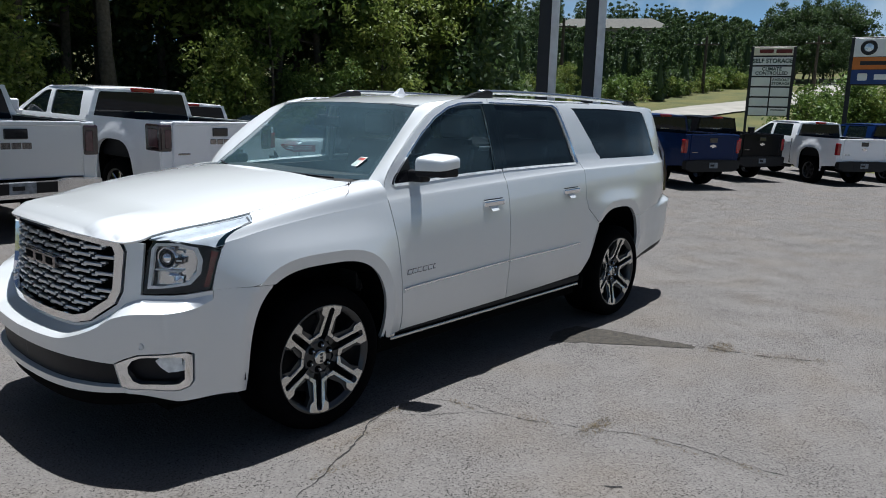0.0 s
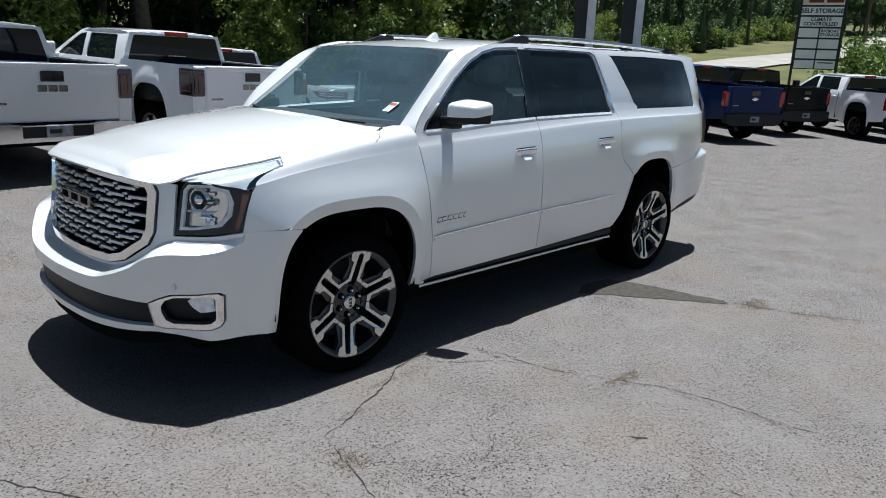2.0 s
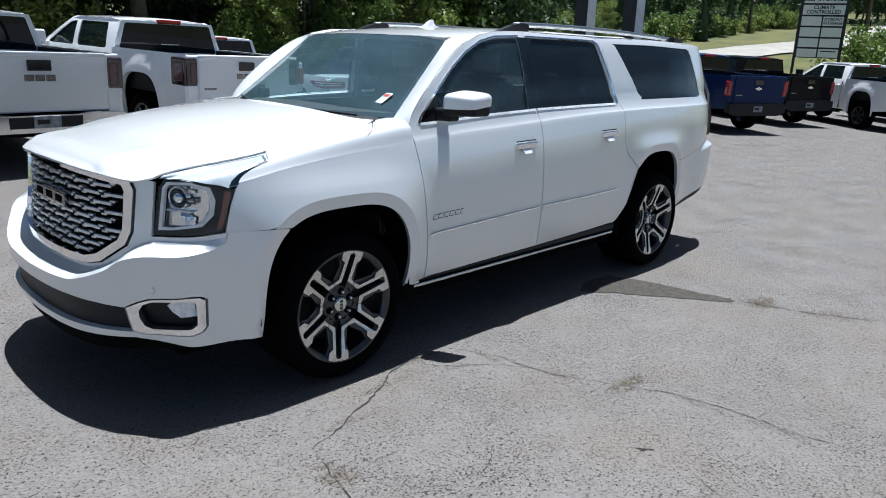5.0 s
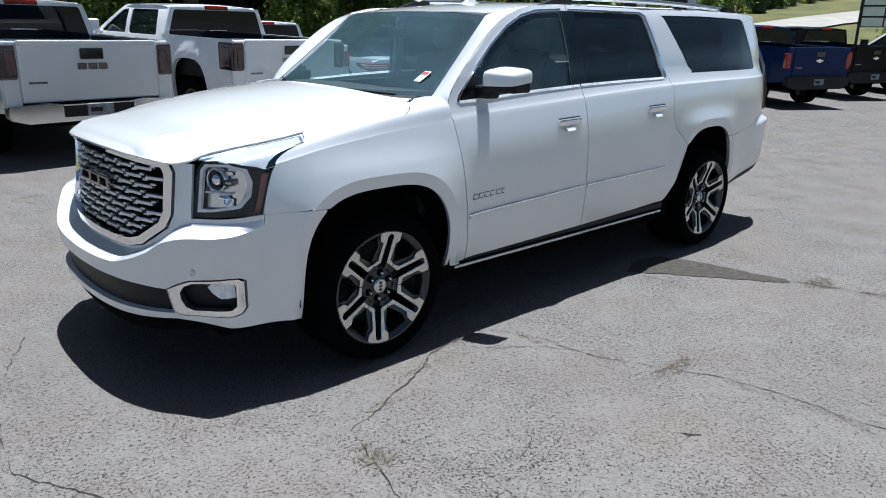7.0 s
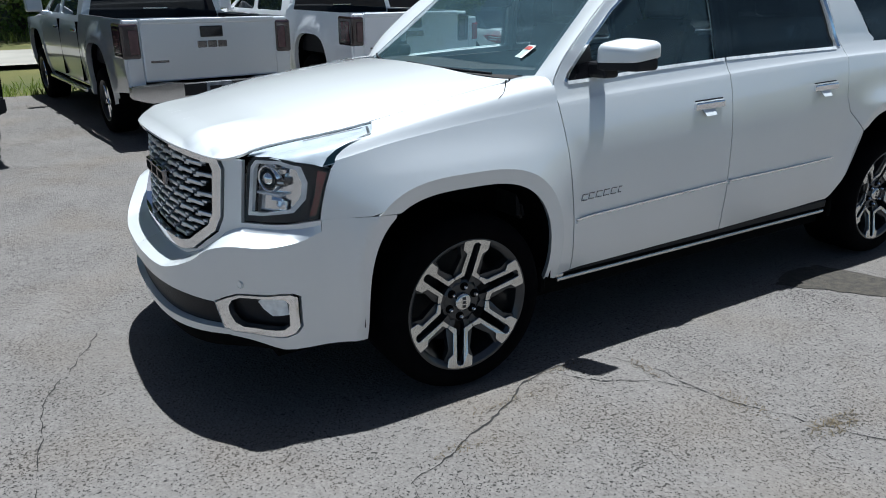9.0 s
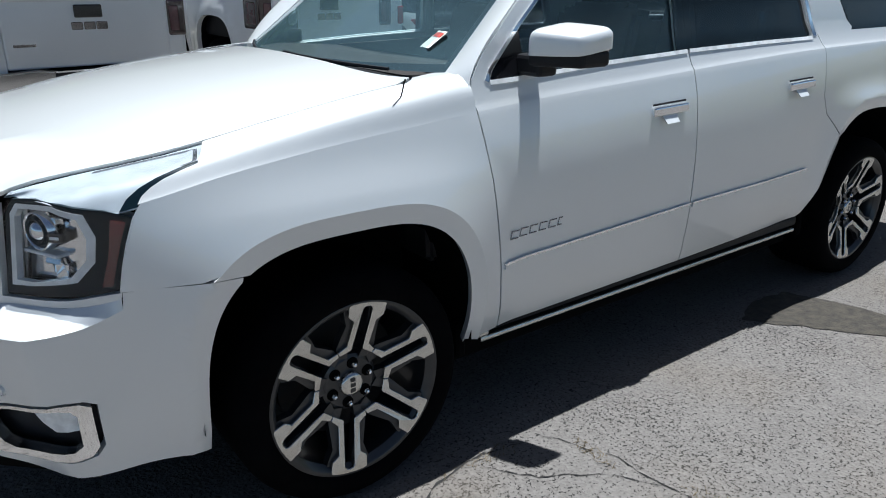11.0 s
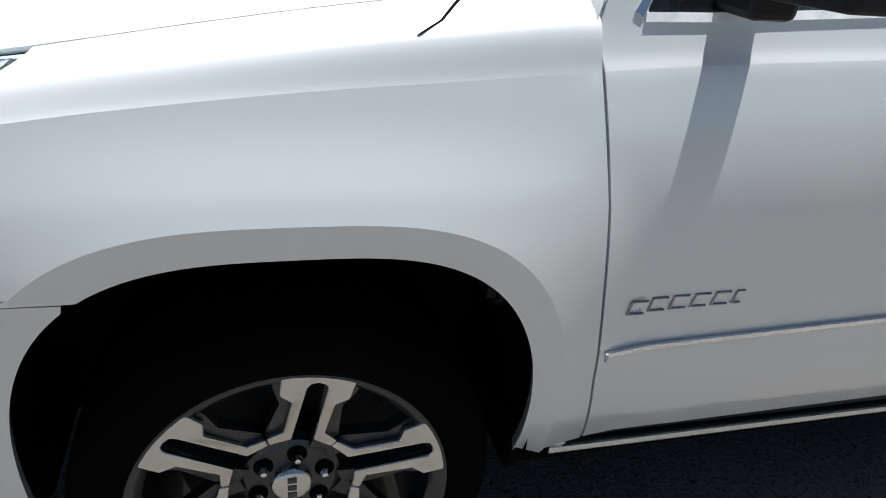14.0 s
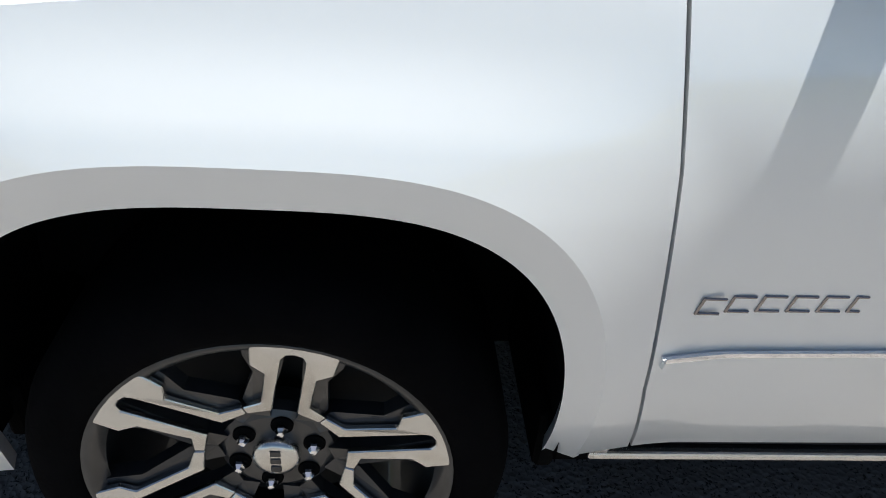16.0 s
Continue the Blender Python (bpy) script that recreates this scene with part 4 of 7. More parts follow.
pf = strip_loft(pillar_in, pillar_out, 0.012)
pl = sheet([(u, 0) for u in np.linspace(0, 2, 40)] + [(u, 1) for u in np.linspace(2, 0, 40)], pf, (0.3, 0.8, 0.6), step=0.05, stepv=0.2, flange=0.015)
skin("roof_pillar", [pl], PAINT, suv)
skin("roof_pillar", [flip(pl)], PAINT, suv)
# cowl: dark tray below the screen, and the corner of the fender top
cw = sheet([(1.22, -0.001), (1.43, -0.001), (1.36, 0.6), (1.30, 0.80), (1.08, 0.80)], lambda x, y: (x, y, 1.318 - 0.02 * y * y), (0, 0, 1), step=0.08, flange=0)
skin("cowl", [cw, flip(cw)], BLACK, suv)
cc = sheet([(1.366, 3.80), (1.331, 3.52), (1.309, 3.32), (1.296, 3.14), (1.20, 3.02), (1.168, 3.2), (1.15, 3.5), (1.14, 4.0), (1.155, 4.03), (1.33, 3.99)], lambda x, v: tuple(Vector(upper(x, v)) - Vector((0, 0, 0.005))), (0, 0.3, 1), step=0.04, stepv=0.2, flange=0.03)
skin("cowl_corner", [cc], PAINT, suv)
skin("cowl_corner", [flip(cc)], PAINT, suv)
seam = [(1.335, 3.36), (1.352, 3.60), (1.383, 4.15), (1.414, 4.70), (1.452, 5.04)]
gp = sheet([(x - 0.0035, v) for x, v in seam] + [(x + 0.0035, v + 0.01) for x, v in seam][::-1], lambda x, v: tuple(Vector(upper(x, v)) + Vector((0, 0.0008, 0.0016))), (0, 0.4, 1), step=0.05, stepv=0.2, flange=0.004)
skin("panel_gap", [gp], VOID, suv)
skin("panel_gap", [flip(gp)], VOID, suv)
for sgn in (1, -1):
    wb = bmesh.new()
    y0, y1 = (0.62, -0.02) if sgn > 0 else (-0.10, -0.70)
    pts = [(screen_x(y, 1.338 + 0.004 * k) + 0.010, y, 1.338 + 0.004 * k) for k, y in enumerate(np.linspace(y0, y1, 6))]
    tube(wb, pts, 0.006, 6)
    part("wiper", wb, BLACK, suv)

# roof rails and aerial
for sgn in (1, -1):
    bm = bmesh.new()
    xs = np.linspace(0.02, -2.28, 24)
    tube(bm, [(x, sgn * (0.70 - 0.01 * abs(x)), ROOF(x) + 0.018) for x in xs], 0.017, 8)
    rail = part("roof_rail", bm, SATIN, suv, "silver roof rail", smooth=True)
    for x0, x1 in ((0.22, -0.12), (-2.16, -2.46)):
        eb = bmesh.new()
        prism(eb, [(x0, ROOF(x0) - 0.03), (x0 - (x0 - x1) * 0.45, ROOF((x0 + x1) / 2) + 0.012), (x1 + (x0 - x1) * 0.2, ROOF(x1) + 0.030), (x1, ROOF(x1) + 0.02), (x1, ROOF(x1) - 0.03)] if x0 > 0 else
              [(x0, ROOF(x0) - 0.03), (x0, ROOF(x0) + 0.037), (x0 - 0.1, ROOF(x0) + 0.034), (x1, ROOF(x1) - 0.035)], sgn * 0.672, sgn * 0.728)
        bmesh.ops.bevel(eb, geom=eb.edges[:], offset=0.006, segments=2, affect="EDGES")
        part("rail_end", eb, BLACK, rail, "black rail end cap")
fin = bmesh.new()
prism(fin, [(0.21, 1.846), (0.15, 1.872), (0.10, 1.915), (0.065, 1.918), (0.055, 1.875), (0.0, 1.868), (-0.03, 1.852)], -0.018, 0.018)
for v in fin.verts:
    v.co.y *= 1.9 if v.co.z < 1.86 else (1.2 if v.co.z < 1.9 else 0.35)
bmesh.ops.bevel(fin, geom=fin.edges[:], offset=0.005, segments=2, affect="EDGES")
part("aerial_fin", fin, PAINT, suv)

# mirrors
for sgn in (1, -1):
    mb = bmesh.new()
    bmesh.ops.create_cube(mb, size=1)
    bmesh.ops.subdivide_edges(mb, edges=mb.edges[:], cuts=11, use_grid_fill=True)
    for v in mb.verts:
        q = v.co * 2
        e = 5.0
        nrm = (abs(q.x) ** e + abs(q.y) ** e + abs(q.z) ** e) ** (1 / e)
        q = q / nrm
        q.y *= 1
        x = q.x * 0.108
        x = max(x, -0.066)
        yy = q.y * 0.090
        zz = max(q.z * 0.062, -0.016)
        zz = zz * (1.0 - 0.12 * q.y) - 0.012 * q.x
        v.co = Vector((x * 0.85 - 0.042 * q.y, sgn * yy, zz))
    bmesh.ops.recalc_face_normals(mb, faces=mb.faces[:])
    mirror = part("door_mirror", mb, PAINT, suv, "white door mirror on a black foot", smooth=True, m=pose(0.845, sgn * 1.080, 1.424))
    ft = bmesh.new()
    for v in box(ft, (-0.056, -0.087, -0.064), (0.076, 0.087, -0.010), 0.014, 3):
        v.co.x -= 0.46 * v.co.y
    box(ft, (0.005, -0.19, -0.100), (0.092, -0.05, -0.030), 0.014, 2)
    for v in ft.verts:
        v.co.y *= sgn
    bmesh.ops.recalc_face_normals(ft, faces=ft.faces[:])
    part("mirror_foot", ft, BLACK, mirror)
    fb = bmesh.new()
    for v in box(fb, (-0.058, -0.080, -0.045), (-0.044, 0.080, 0.050), 0.008, 2):
        v.co.x -= sgn * 0.46 * v.co.y
    part("mirror_glass", fb, CHROME, mirror, m=pose(-0.002, 0, 0.0))
    fix = (lambda q: q) if sgn > 0 else flip
    patch = rounded([(1.066, 1.316), (1.050, 1.348), (0.925, 1.474), (0.905, 1.328)], 0.015)
    mp = skin("mirror_patch", [fix(sheet(patch, on_side(-0.004), (0, 1, 0), step=0.05, flange=0.006))], GLOSS_BLACK, mirror)
    mp.matrix_parent_inverse = pose(0.845, sgn * 1.080, 1.424).inverted()

# sill, running board, underbody, wheel wells
for sgn in (1, -1):
    bm = bmesh.new()
    box(bm, (-1.12, min(sgn * 0.80, sgn * 0.935), 0.39), (1.15, max(sgn * 0.80, sgn * 0.935), 0.44), 0.01, 2)
    board = part("running_board", bm, BLACK, suv, "black running board with a bright edge")
    bm = bmesh.new()
    box(bm, (-1.08, min(sgn * 0.90, sgn * 0.952), 0.366), (1.095, max(sgn * 0.90, sgn * 0.952), 0.386), 0.006, 2)
    part("board_edge", bm, SATIN, board)
    part("end_cap", boxed((1.055, min(sgn * 0.89, sgn * 0.951), 0.3875), (1.118, max(sgn * 0.89, sgn * 0.951), 0.408), 0.006, 2), SATIN, board)
# plain boxes; the last five are unseen, added to stop light through the body
for lo, hi in (((-2.85, -0.62, 0.42), (-2.12, 0.62, 0.75)),
               ((-1.16, -0.86, 0.27), (1.15, 0.86, 0.60)),
               ((2.13, -0.80, 0.28), (2.45, 0.80, 0.60)),
               ((-2.2, -0.55, 0.30), (2.2, 0.55, 0.62)),
               ((1.25, -0.66, 0.55), (2.50, 0.66, 1.02)),
               ((2.30, -0.62, 0.62), (2.56, 0.62, 1.085)),
               ((2.14, -0.895, 0.40), (2.25, 0.895, 0.96)),
               ((2.128, -0.945, 0.40), (2.23, 0.945, 0.84)),
               ((1.02, -0.895, 0.30), (1.15, 0.895, 1.12))):
    part("underbody_blocker", boxed(lo, hi), VOID, suv)
for a, nm in ((FRONT_ARCH, "f"), (REAR_ARCH, "r")):
    for sgn in (1, -1):
        bm = bmesh.new()
        line = arch_line(a, a[0] - 1, a[0] + 1, 24, 1.04)
        rows = [[bm.verts.new((x, sgn * y, z)) for x, z in line] for y in (0.985 if a[0] > 0 else 0.955, 0.5)]
        for i in range(len(line) - 1):
            bm.faces.new((rows[0][i], rows[0][i + 1], rows[1][i + 1], rows[1][i]))
        bm.faces.new(rows[1])
        bmesh.ops.recalc_face_normals(bm, faces=bm.faces[:])
        bmesh.ops.reverse_faces(bm, faces=bm.faces[:])
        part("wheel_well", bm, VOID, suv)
        # added black walls standing in for the deep shade behind each wheel
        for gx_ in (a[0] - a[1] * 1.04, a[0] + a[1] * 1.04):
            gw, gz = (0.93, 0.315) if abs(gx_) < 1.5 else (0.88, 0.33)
            part("well_shade_block", boxed((gx_ - 0.02, min(sgn * 0.50, sgn * gw), gz), (gx_ + 0.02, max(sgn * 0.50, sgn * gw), 0.46), 0.01, 1), VOID, suv)

# cabin
cab = bmesh.new()
box(cab, (-2.55, -0.80, 0.60), (1.02, 0.80, 0.66))
box(cab, (-2.6, -0.78, 0.60), (-2.5, 0.78, 1.30))
part("cabin_floor", cab, CABIN, suv)
db = bmesh.new()
prism(db, [(1.22, 0.66), (1.24, 1.315), (1.02, 1.338), (0.72, 1.315), (0.60, 1.25), (0.66, 1.0), (0.62, 0.66)], -0.80, 0.80)
bmesh.ops.bevel(db, geom=db.edges[:], offset=0.02, segments=2, affect="EDGES")
part("dashboard", db, LEATHER, suv)
hlr = sheet([(0.55, -0.66), (0.55, 0.66), (-2.5, 0.70), (-2.5, -0.70)], lambda x, y: (x, y, roof_at(x, y)[2] - 0.045), (0, 0, -1), step=0.2, flange=0)
skin("headliner", [hlr], HEADLINER, suv)
for sgn in (1, -1):
    dp = bmesh.new()
    prism(dp, [(1.1, 0.60), (1.1, 1.30), (-0.95, 1.35), (-2.5, 1.37), (-2.5, 0.9), (-2.1, 0.98), (-1.15, 0.98), (-1.15, 0.60)], sgn * 0.835, sgn * 0.80)
    part("door_card", dp, LEATHER, suv)


def seat(x, y, wd):
    st = bmesh.new()
    box(st, (x - 0.26, y - wd / 2, 0.70), (x + 0.26, y + wd / 2, 0.98), 0.05, 3)
    sb = bmesh.new()
    prism(sb, [(x - 0.20, 0.93), (x - 0.06, 0.95), (x - 0.20, 1.52), (x - 0.34, 1.50)], y - wd / 2 + 0.02, y + wd / 2 - 0.02)
    bmesh.ops.bevel(sb, geom=sb.edges[:], offset=0.03, segments=2, affect="EDGES")
    s = part("seat", st, LEATHER, suv)
    part("seat_back", sb, LEATHER, s)
    for yy in ((y,) if wd < 0.8 else (y - 0.4, y + 0.4)):
        hb = bmesh.new()
        box(hb, (x - 0.37, yy - 0.13, 1.55), (x - 0.25, yy + 0.13, 1.73), 0.04, 3)
        part("head_restraint", hb, LEATHER, s)


seat(0.22, 0.42, 0.54)
seat(0.22, -0.42, 0.54)
seat(-0.75, 0.44, 0.54)
seat(-0.75, -0.44, 0.54)
seat(-1.65, 0.0, 1.3)
bm = bmesh.new()
ring_pts = [(0.19 * math.cos(k / 24 * 2 * math.pi), 0.19 * math.sin(k / 24 * 2 * math.pi), 0) for k in range(25)]
tube(bm, ring_pts, 0.016, 8)
box(bm, (-0.18, -0.02, -0.03), (0.18, 0.02, -0.005), 0.006, 1)
box(bm, (-0.06, -0.06, -0.035), (0.06, 0.06, 0.0), 0.02, 2)
part("steering_wheel", bm, LEATHER, suv, m=pose(0.50, 0.42, 1.22, 0, 62, 0) @ pose(0, 0, 0, 0, 0, 90))
rm = bmesh.new()
box(rm, (-0.02, -0.13, -0.035), (0.015, 0.13, 0.035), 0.015, 3)
box(rm, (0.0, -0.015, 0.02), (0.08, 0.015, 0.045), 0.005, 1)
part("rear_view_mirror", rm, BLACK, suv, m=pose(0.80, 0, 1.66))
# paper sticker inside the screen
sk = bmesh.new()
for lo, hi, in (((0, -0.045, -0.045), (0.001, 0.045, 0.045)),):
    box(sk, lo, hi)
stick = part("window_sticker", sk, material("sticker_paper", (0.75, 0.72, 0.66), 0.7, var=0.05), suv, "paper sticker behind the windscreen", m=pose(screen_x(0.66, 1.432) - 0.012, 0.66, 1.432, 0, -54, -16))
sr = boxed((0.002, -0.036, 0.012), (0.003, 0.036, 0.034))
part("red_band", sr, material("red_print", (0.5, 0.05, 0.03), 0.7, var=0.1), stick)


# wheels
def build_wheel(parent, m, radius, rim_r, width, style):
    hub = part("wheel", bmesh.new(), DARK_METAL, parent, m=m)
    bm = bmesh.new()
    R, r0 = radius, rim_r
    prof = [(r0 - 0.002, 0.040), (r0 + 0.006, 0.056), (r0 + 0.02, 0.064), ((R + r0) / 2, 0.066), (R - 0.022, 0.050), (R - 0.008, 0.026), (R - 0.001, 0.0), (R, -0.10), (R - 0.001, -width + 0.05), (R - 0.01, -width + 0.02), ((R + r0) / 2, -width), (r0, -width + 0.02)]
    lathe(bm, prof, 64)
    tyre = part("tyre", bm, RUBBER, hub, smooth=True)
    bm = bmesh.new()
    lathe(bm, [(r0 - 0.026, 0.030), (r0 - 0.010, 0.050), (r0 + 0.004, 0.056), (r0 + 0.009, 0.050), (r0 - 0.002, 0.02), (r0 - 0.012, 0.0), (r0 - 0.012, -0.06), (r0 - 0.02, -width + 0.03)], 64)
    part("rim", bm, DARK_METAL, hub, smooth=True)
    bm = bmesh.new()
    lathe(bm, [(0, -0.09), (r0 * 0.72, -0.09), (r0 * 0.72, -0.12), (0, -0.12)], 40)
    part("brake_disc", bm, material("brake_iron", (0.012, 0.012, 0.012), 0.6, 0.3, var=0.4) if "brake_iron" not in bpy.data.materials else bpy.data.materials["brake_iron"], hub)
    return hub


ARM = [(0.294, 0.0), (0.288, 0.066), (0.243, 0.062), (0.226, 0.039), (0.138, 0.0385), (0.116, 0.0655), (0.101, 0.0575), (0.120, 0.0195), (0.266, 0.0175), (0.275, 0.012), (0.278, 0.0)]
DARK_ARM = [(0.292, 0.013), (0.282, 0.080), (0.25, 0.074), (0.21, 0.056), (0.125, 0.068), (0.085, 0.05), (0.085, 0.020), (0.12, 0.028), (0.22, 0.016)]


def dress_estate_wheel(hub, turn):
    face = bmesh.new()
    dark = bmesh.new()
    for k in range(6):
        ang = radians(60 * k + turn)
        c, s = math.cos(ang), math.sin(ang)
        fork = ARM + [(r, -w) for r, w in ARM[-2:0:-1]]
        for bm, poly, base, thick, mir in ((face, fork, -0.004, 0.012, 1), (dark, DARK_ARM, -0.036, 0.030, 1), (dark, DARK_ARM, -0.036, 0.030, -1)):
                pts = [(1.022 * (r * c - mir * w * s), 1.022 * (r * s + mir * w * c), r) for r, w in poly]
                lift = lambda r: 0.046 * sstep(0.06, 0.29, r)
                top = [bm.verts.new((x, base + thick + lift(r), z)) for x, z, r in pts]
                bot = [bm.verts.new((x, base + lift(r), z)) for x, z, r in pts]
                bm.faces.new(top)
                bm.faces.new(bot[::-1])
                for i in range(len(pts)):
                    j = (i + 1) % len(pts)
                    bm.faces.new((top[i], bot[i], bot[j], top[j]))
    for bm in (face, dark):
        bmesh.ops.recalc_face_normals(bm, faces=bm.faces[:])
    bmesh.ops.bevel(face, geom=face.edges[:], offset=0.0018, segments=1, affect="EDGES")
    part("spoke_face", face, SATIN, hub, "machined bright spoke faces")
    part("spoke_base", dark, DARK_METAL, hub)
    bm = bmesh.new()
    lathe(bm, [(0, -0.006), (0.085, -0.006), (0.098, -0.012), (0.105, -0.03), (0.105, -0.06)], 40)
    part("hub_plate", bm, DARK_METAL, hub, smooth=False)
    bm = bmesh.new()
    lathe(bm, [(0, 0.016), (0.030, 0.015), (0.038, 0.012), (0.041, 0.006), (0.042, -0.01)], 36)
    part("hub_cap", bm, SATIN, hub, smooth=True)
    bm = bmesh.new()
    for k in (-1, 0, 1):
        box(bm, (-0.009, 0.0150, k * 0.019 - 0.007), (0.009, 0.0175, k * 0.019 + 0.007), 0.001, 1)
    part("cap_mark", bm, DARK_METAL, hub)
    nut = bmesh.new()
    lathe(nut, [(0, 0.020), (0.006, 0.018), (0.0105, 0.010), (0.011, -0.01)], 6)
    n0 = part("wheel_nut", nut, CHROME, hub)
    cup = bmesh.new()
    lathe(cup, [(0.0, -0.004), (0.018, -0.004), (0.019, -0.002), (0.0195, -0.006)], 20)
    c0 = part("nut_cup", cup, VOID, hub)
    for k in range(6):
        ang = radians(60 * k + turn)
        p = pose(0.069 * math.cos(ang), 0, 0.069 * math.sin(ang))
        for src in (n0, c0):
            if k == 0:
                src.matrix_basis = p
            else:
                o = src.copy()
                scene.collection.objects.link(o)
                o.matrix_basis = p


for x, yw, turn in ((1.655, 0.972, 99.5), (-1.655, 0.945, 99)):
    for sgn in (1, -1):
        hub = build_wheel(suv, pose(x, sgn * yw, 0.402, 0, 0, 0 if sgn > 0 else 180), 0.404, 0.298, 0.29, "")
        dress_estate_wheel(hub, turn)


# ---------------------------------------------------------------- land, lot and road
HILL = pchip([(0, 0.0), (26, 0.0), (34, 0.55), (40, 1.35), (45, 2.0), (49, 2.5), (60, 4.0), (72, 5.1), (88, 6.6), (120, 10.8), (150, 16.0), (175, 20.0), (230, 24.0), (600, 24.0)])


def land(x, y):
    h = 0.03 * min(max(-1.5 - y, 0.0), 60.0) * sstep(-1.5, -3.0, y)
    far = max(0.0, -x * 0.93 + max(-y, 0) * 0.37 - 4)
    return h * (1 - sstep(20, 50, -x) * 0.6) + HILL(min(far, 599.0)) + 2.5 * sstep(-24, -60, y) * sstep(30, -10, -x)


def land_sheet(xs, ys, lift, keep=None):
    bm = bmesh.new()
    g = [[bm.verts.new((x, y, land(x, y) + lift)) for y in ys] for x in xs]
    for i in range(len(xs) - 1):
        for j in range(len(ys) - 1):
            bm.faces.new((g[i][j], g[i + 1][j], g[i + 1][j + 1], g[i][j + 1]))
    return bm


def grass_material():
    m = material("mown_grass", (0.048, 0.056, 0.008), 0.9, second=(0.095, 0.085, 0.016), scale=0.5, bump=0.8, bump_scale=18)
    return m


def asphalt_material():
    """Bleached asphalt: pale stones in a grey binder, dark pores, stains."""
    m = bpy.data.materials.new("weathered_asphalt")
    m.use_nodes = True
    nt = m.node_tree
    L = nt.links.new
    b = nt.nodes["Principled BSDF"]
    b.inputs["Roughness"].default_value = 0.88
    b.inputs["Specular IOR Level"].default_value = 0.3
    tc = nt.nodes.new("ShaderNodeTexCoord")

    def tex(kind, scale, detail=4.0):
        n = nt.nodes.new(kind)
        n.inputs["Scale"].default_value = scale
        if "Detail" in n.inputs:
            n.inputs["Detail"].default_value = detail if kind == "ShaderNodeTexNoise" else 0.0
        L(tc.outputs["Object"], n.inputs["Vector"])
        return n

    def ramp(src, a, b_, lo=0.0, hi=1.0):
        n = nt.nodes.new("ShaderNodeMapRange")
        n.inputs[1].default_value, n.inputs[2].default_value, n.inputs[3].default_value, n.inputs[4].default_value = a, b_, lo, hi
        L(src, n.inputs[0])
        return n.outputs[0]

    def mix(fac, a, c):
        n = nt.nodes.new("ShaderNodeMix")
        n.data_type = "RGBA"
        L(fac, n.inputs[0])
        for i, v in ((6, a), (7, c)):
            if isinstance(v, tuple):
                n.inputs[i].default_value = (*v, 1)
            else:
                L(v, n.inputs[i])
        return n.outputs[2]
    def math_(op, a, b_):
        n = nt.nodes.new("ShaderNodeMath")
        n.operation = op
        for k, v in ((0, a), (1, b_)):
            if isinstance(v, float):
                n.inputs[k].default_value = v
            else:
                L(v, n.inputs[k])
        return n.outputs[0]
    stones = tex("ShaderNodeTexVoronoi", 70)
    grit = tex("ShaderNodeTexVoronoi", 230)
    col = mix(ramp(stones.outputs["Color"], 0.25, 0.75), (0.128, 0.116, 0.106), (0.158, 0.144, 0.133))
    col = mix(ramp(grit.outputs["Color"], 0.35, 0.65, 0, 0.22), col, (0.200, 0.183, 0.170))
    # lost stones leave dark ragged pits, in drifts
    warp = tex("ShaderNodeTexNoise", 38, 3)
    bent = nt.nodes.new("ShaderNodeVectorMath")
    bent.operation = "MULTIPLY_ADD"
    L(warp.outputs["Color"], bent.inputs[0])
    bent.inputs[1].default_value = (0.026, 0.026, 0.0)
    L(tc.outputs["Object"], bent.inputs[2])
    cover = tex("ShaderNodeTexNoise", 2.6, 6)
    drift = ramp(cover.outputs[0], 0.34, 0.68, 0.86, 0.71)

    def pits(scale, size):
        v = tex("ShaderNodeTexVoronoi", scale)
        L(bent.outputs[0], v.inputs["Vector"])
        pick = ramp(math_("SUBTRACT", v.outputs["Color"], drift), 0.0, 0.05)
        return math_("MULTIPLY", pick, ramp(v.outputs["Distance"], size, size * 0.7))
    hole = math_("MAXIMUM", pits(105, 0.37), pits(170, 0.45))
    # open joints between the stones: short, thin, broken strokes
    def strokes(scale, wide, seed_scale):
        v = tex("ShaderNodeTexVoronoi", scale)
        v.feature = "DISTANCE_TO_EDGE"
        L(bent.outputs[0], v.inputs["Vector"])
        cut = tex("ShaderNodeTexNoise", seed_scale, 2)
        pick = ramp(math_("SUBTRACT", cut.outputs[0], gate), 0.0, 0.03)
        return math_("MULTIPLY", pick, ramp(v.outputs["Distance"], wide, wide * 0.6))
    gate = ramp(cover.outputs[0], 0.34, 0.68, 0.625, 0.56)
    hole = math_("MAXIMUM", hole, math_("MAXIMUM", strokes(62, 0.13, 84), strokes(36, 0.08, 50)))
    col = mix(math_("MULTIPLY", hole, 0.97), col, (0.014, 0.013, 0.012))
    mottle = tex("ShaderNodeTexNoise", 7, 6)
    col = mix(ramp(mottle.outputs[0], 0.42, 0.66, 0, 0.15), col, (0.080, 0.074, 0.068))
    blotch = tex("ShaderNodeTexNoise", 0.55, 6)
    col = mix(ramp(blotch.outputs[0], 0.42, 0.7, 0, 0.28), col, (0.102, 0.094, 0.086))
    warm = tex("ShaderNodeTexNoise", 1.3, 6)
    col = mix(ramp(warm.outputs[0], 0.46, 0.70, 0, 0.5), col, (0.156, 0.130, 0.104))
    L(col, b.inputs["Base Color"])
    bp = nt.nodes.new("ShaderNodeBump")
    bp.inputs["Strength"].default_value = 0.9
    bp.inputs["Distance"].default_value = 0.008
    hgt = math_("SUBTRACT", math_("MULTIPLY", stones.outputs["Distance"], 0.6), hole)
    L(hgt, bp.inputs["Height"])
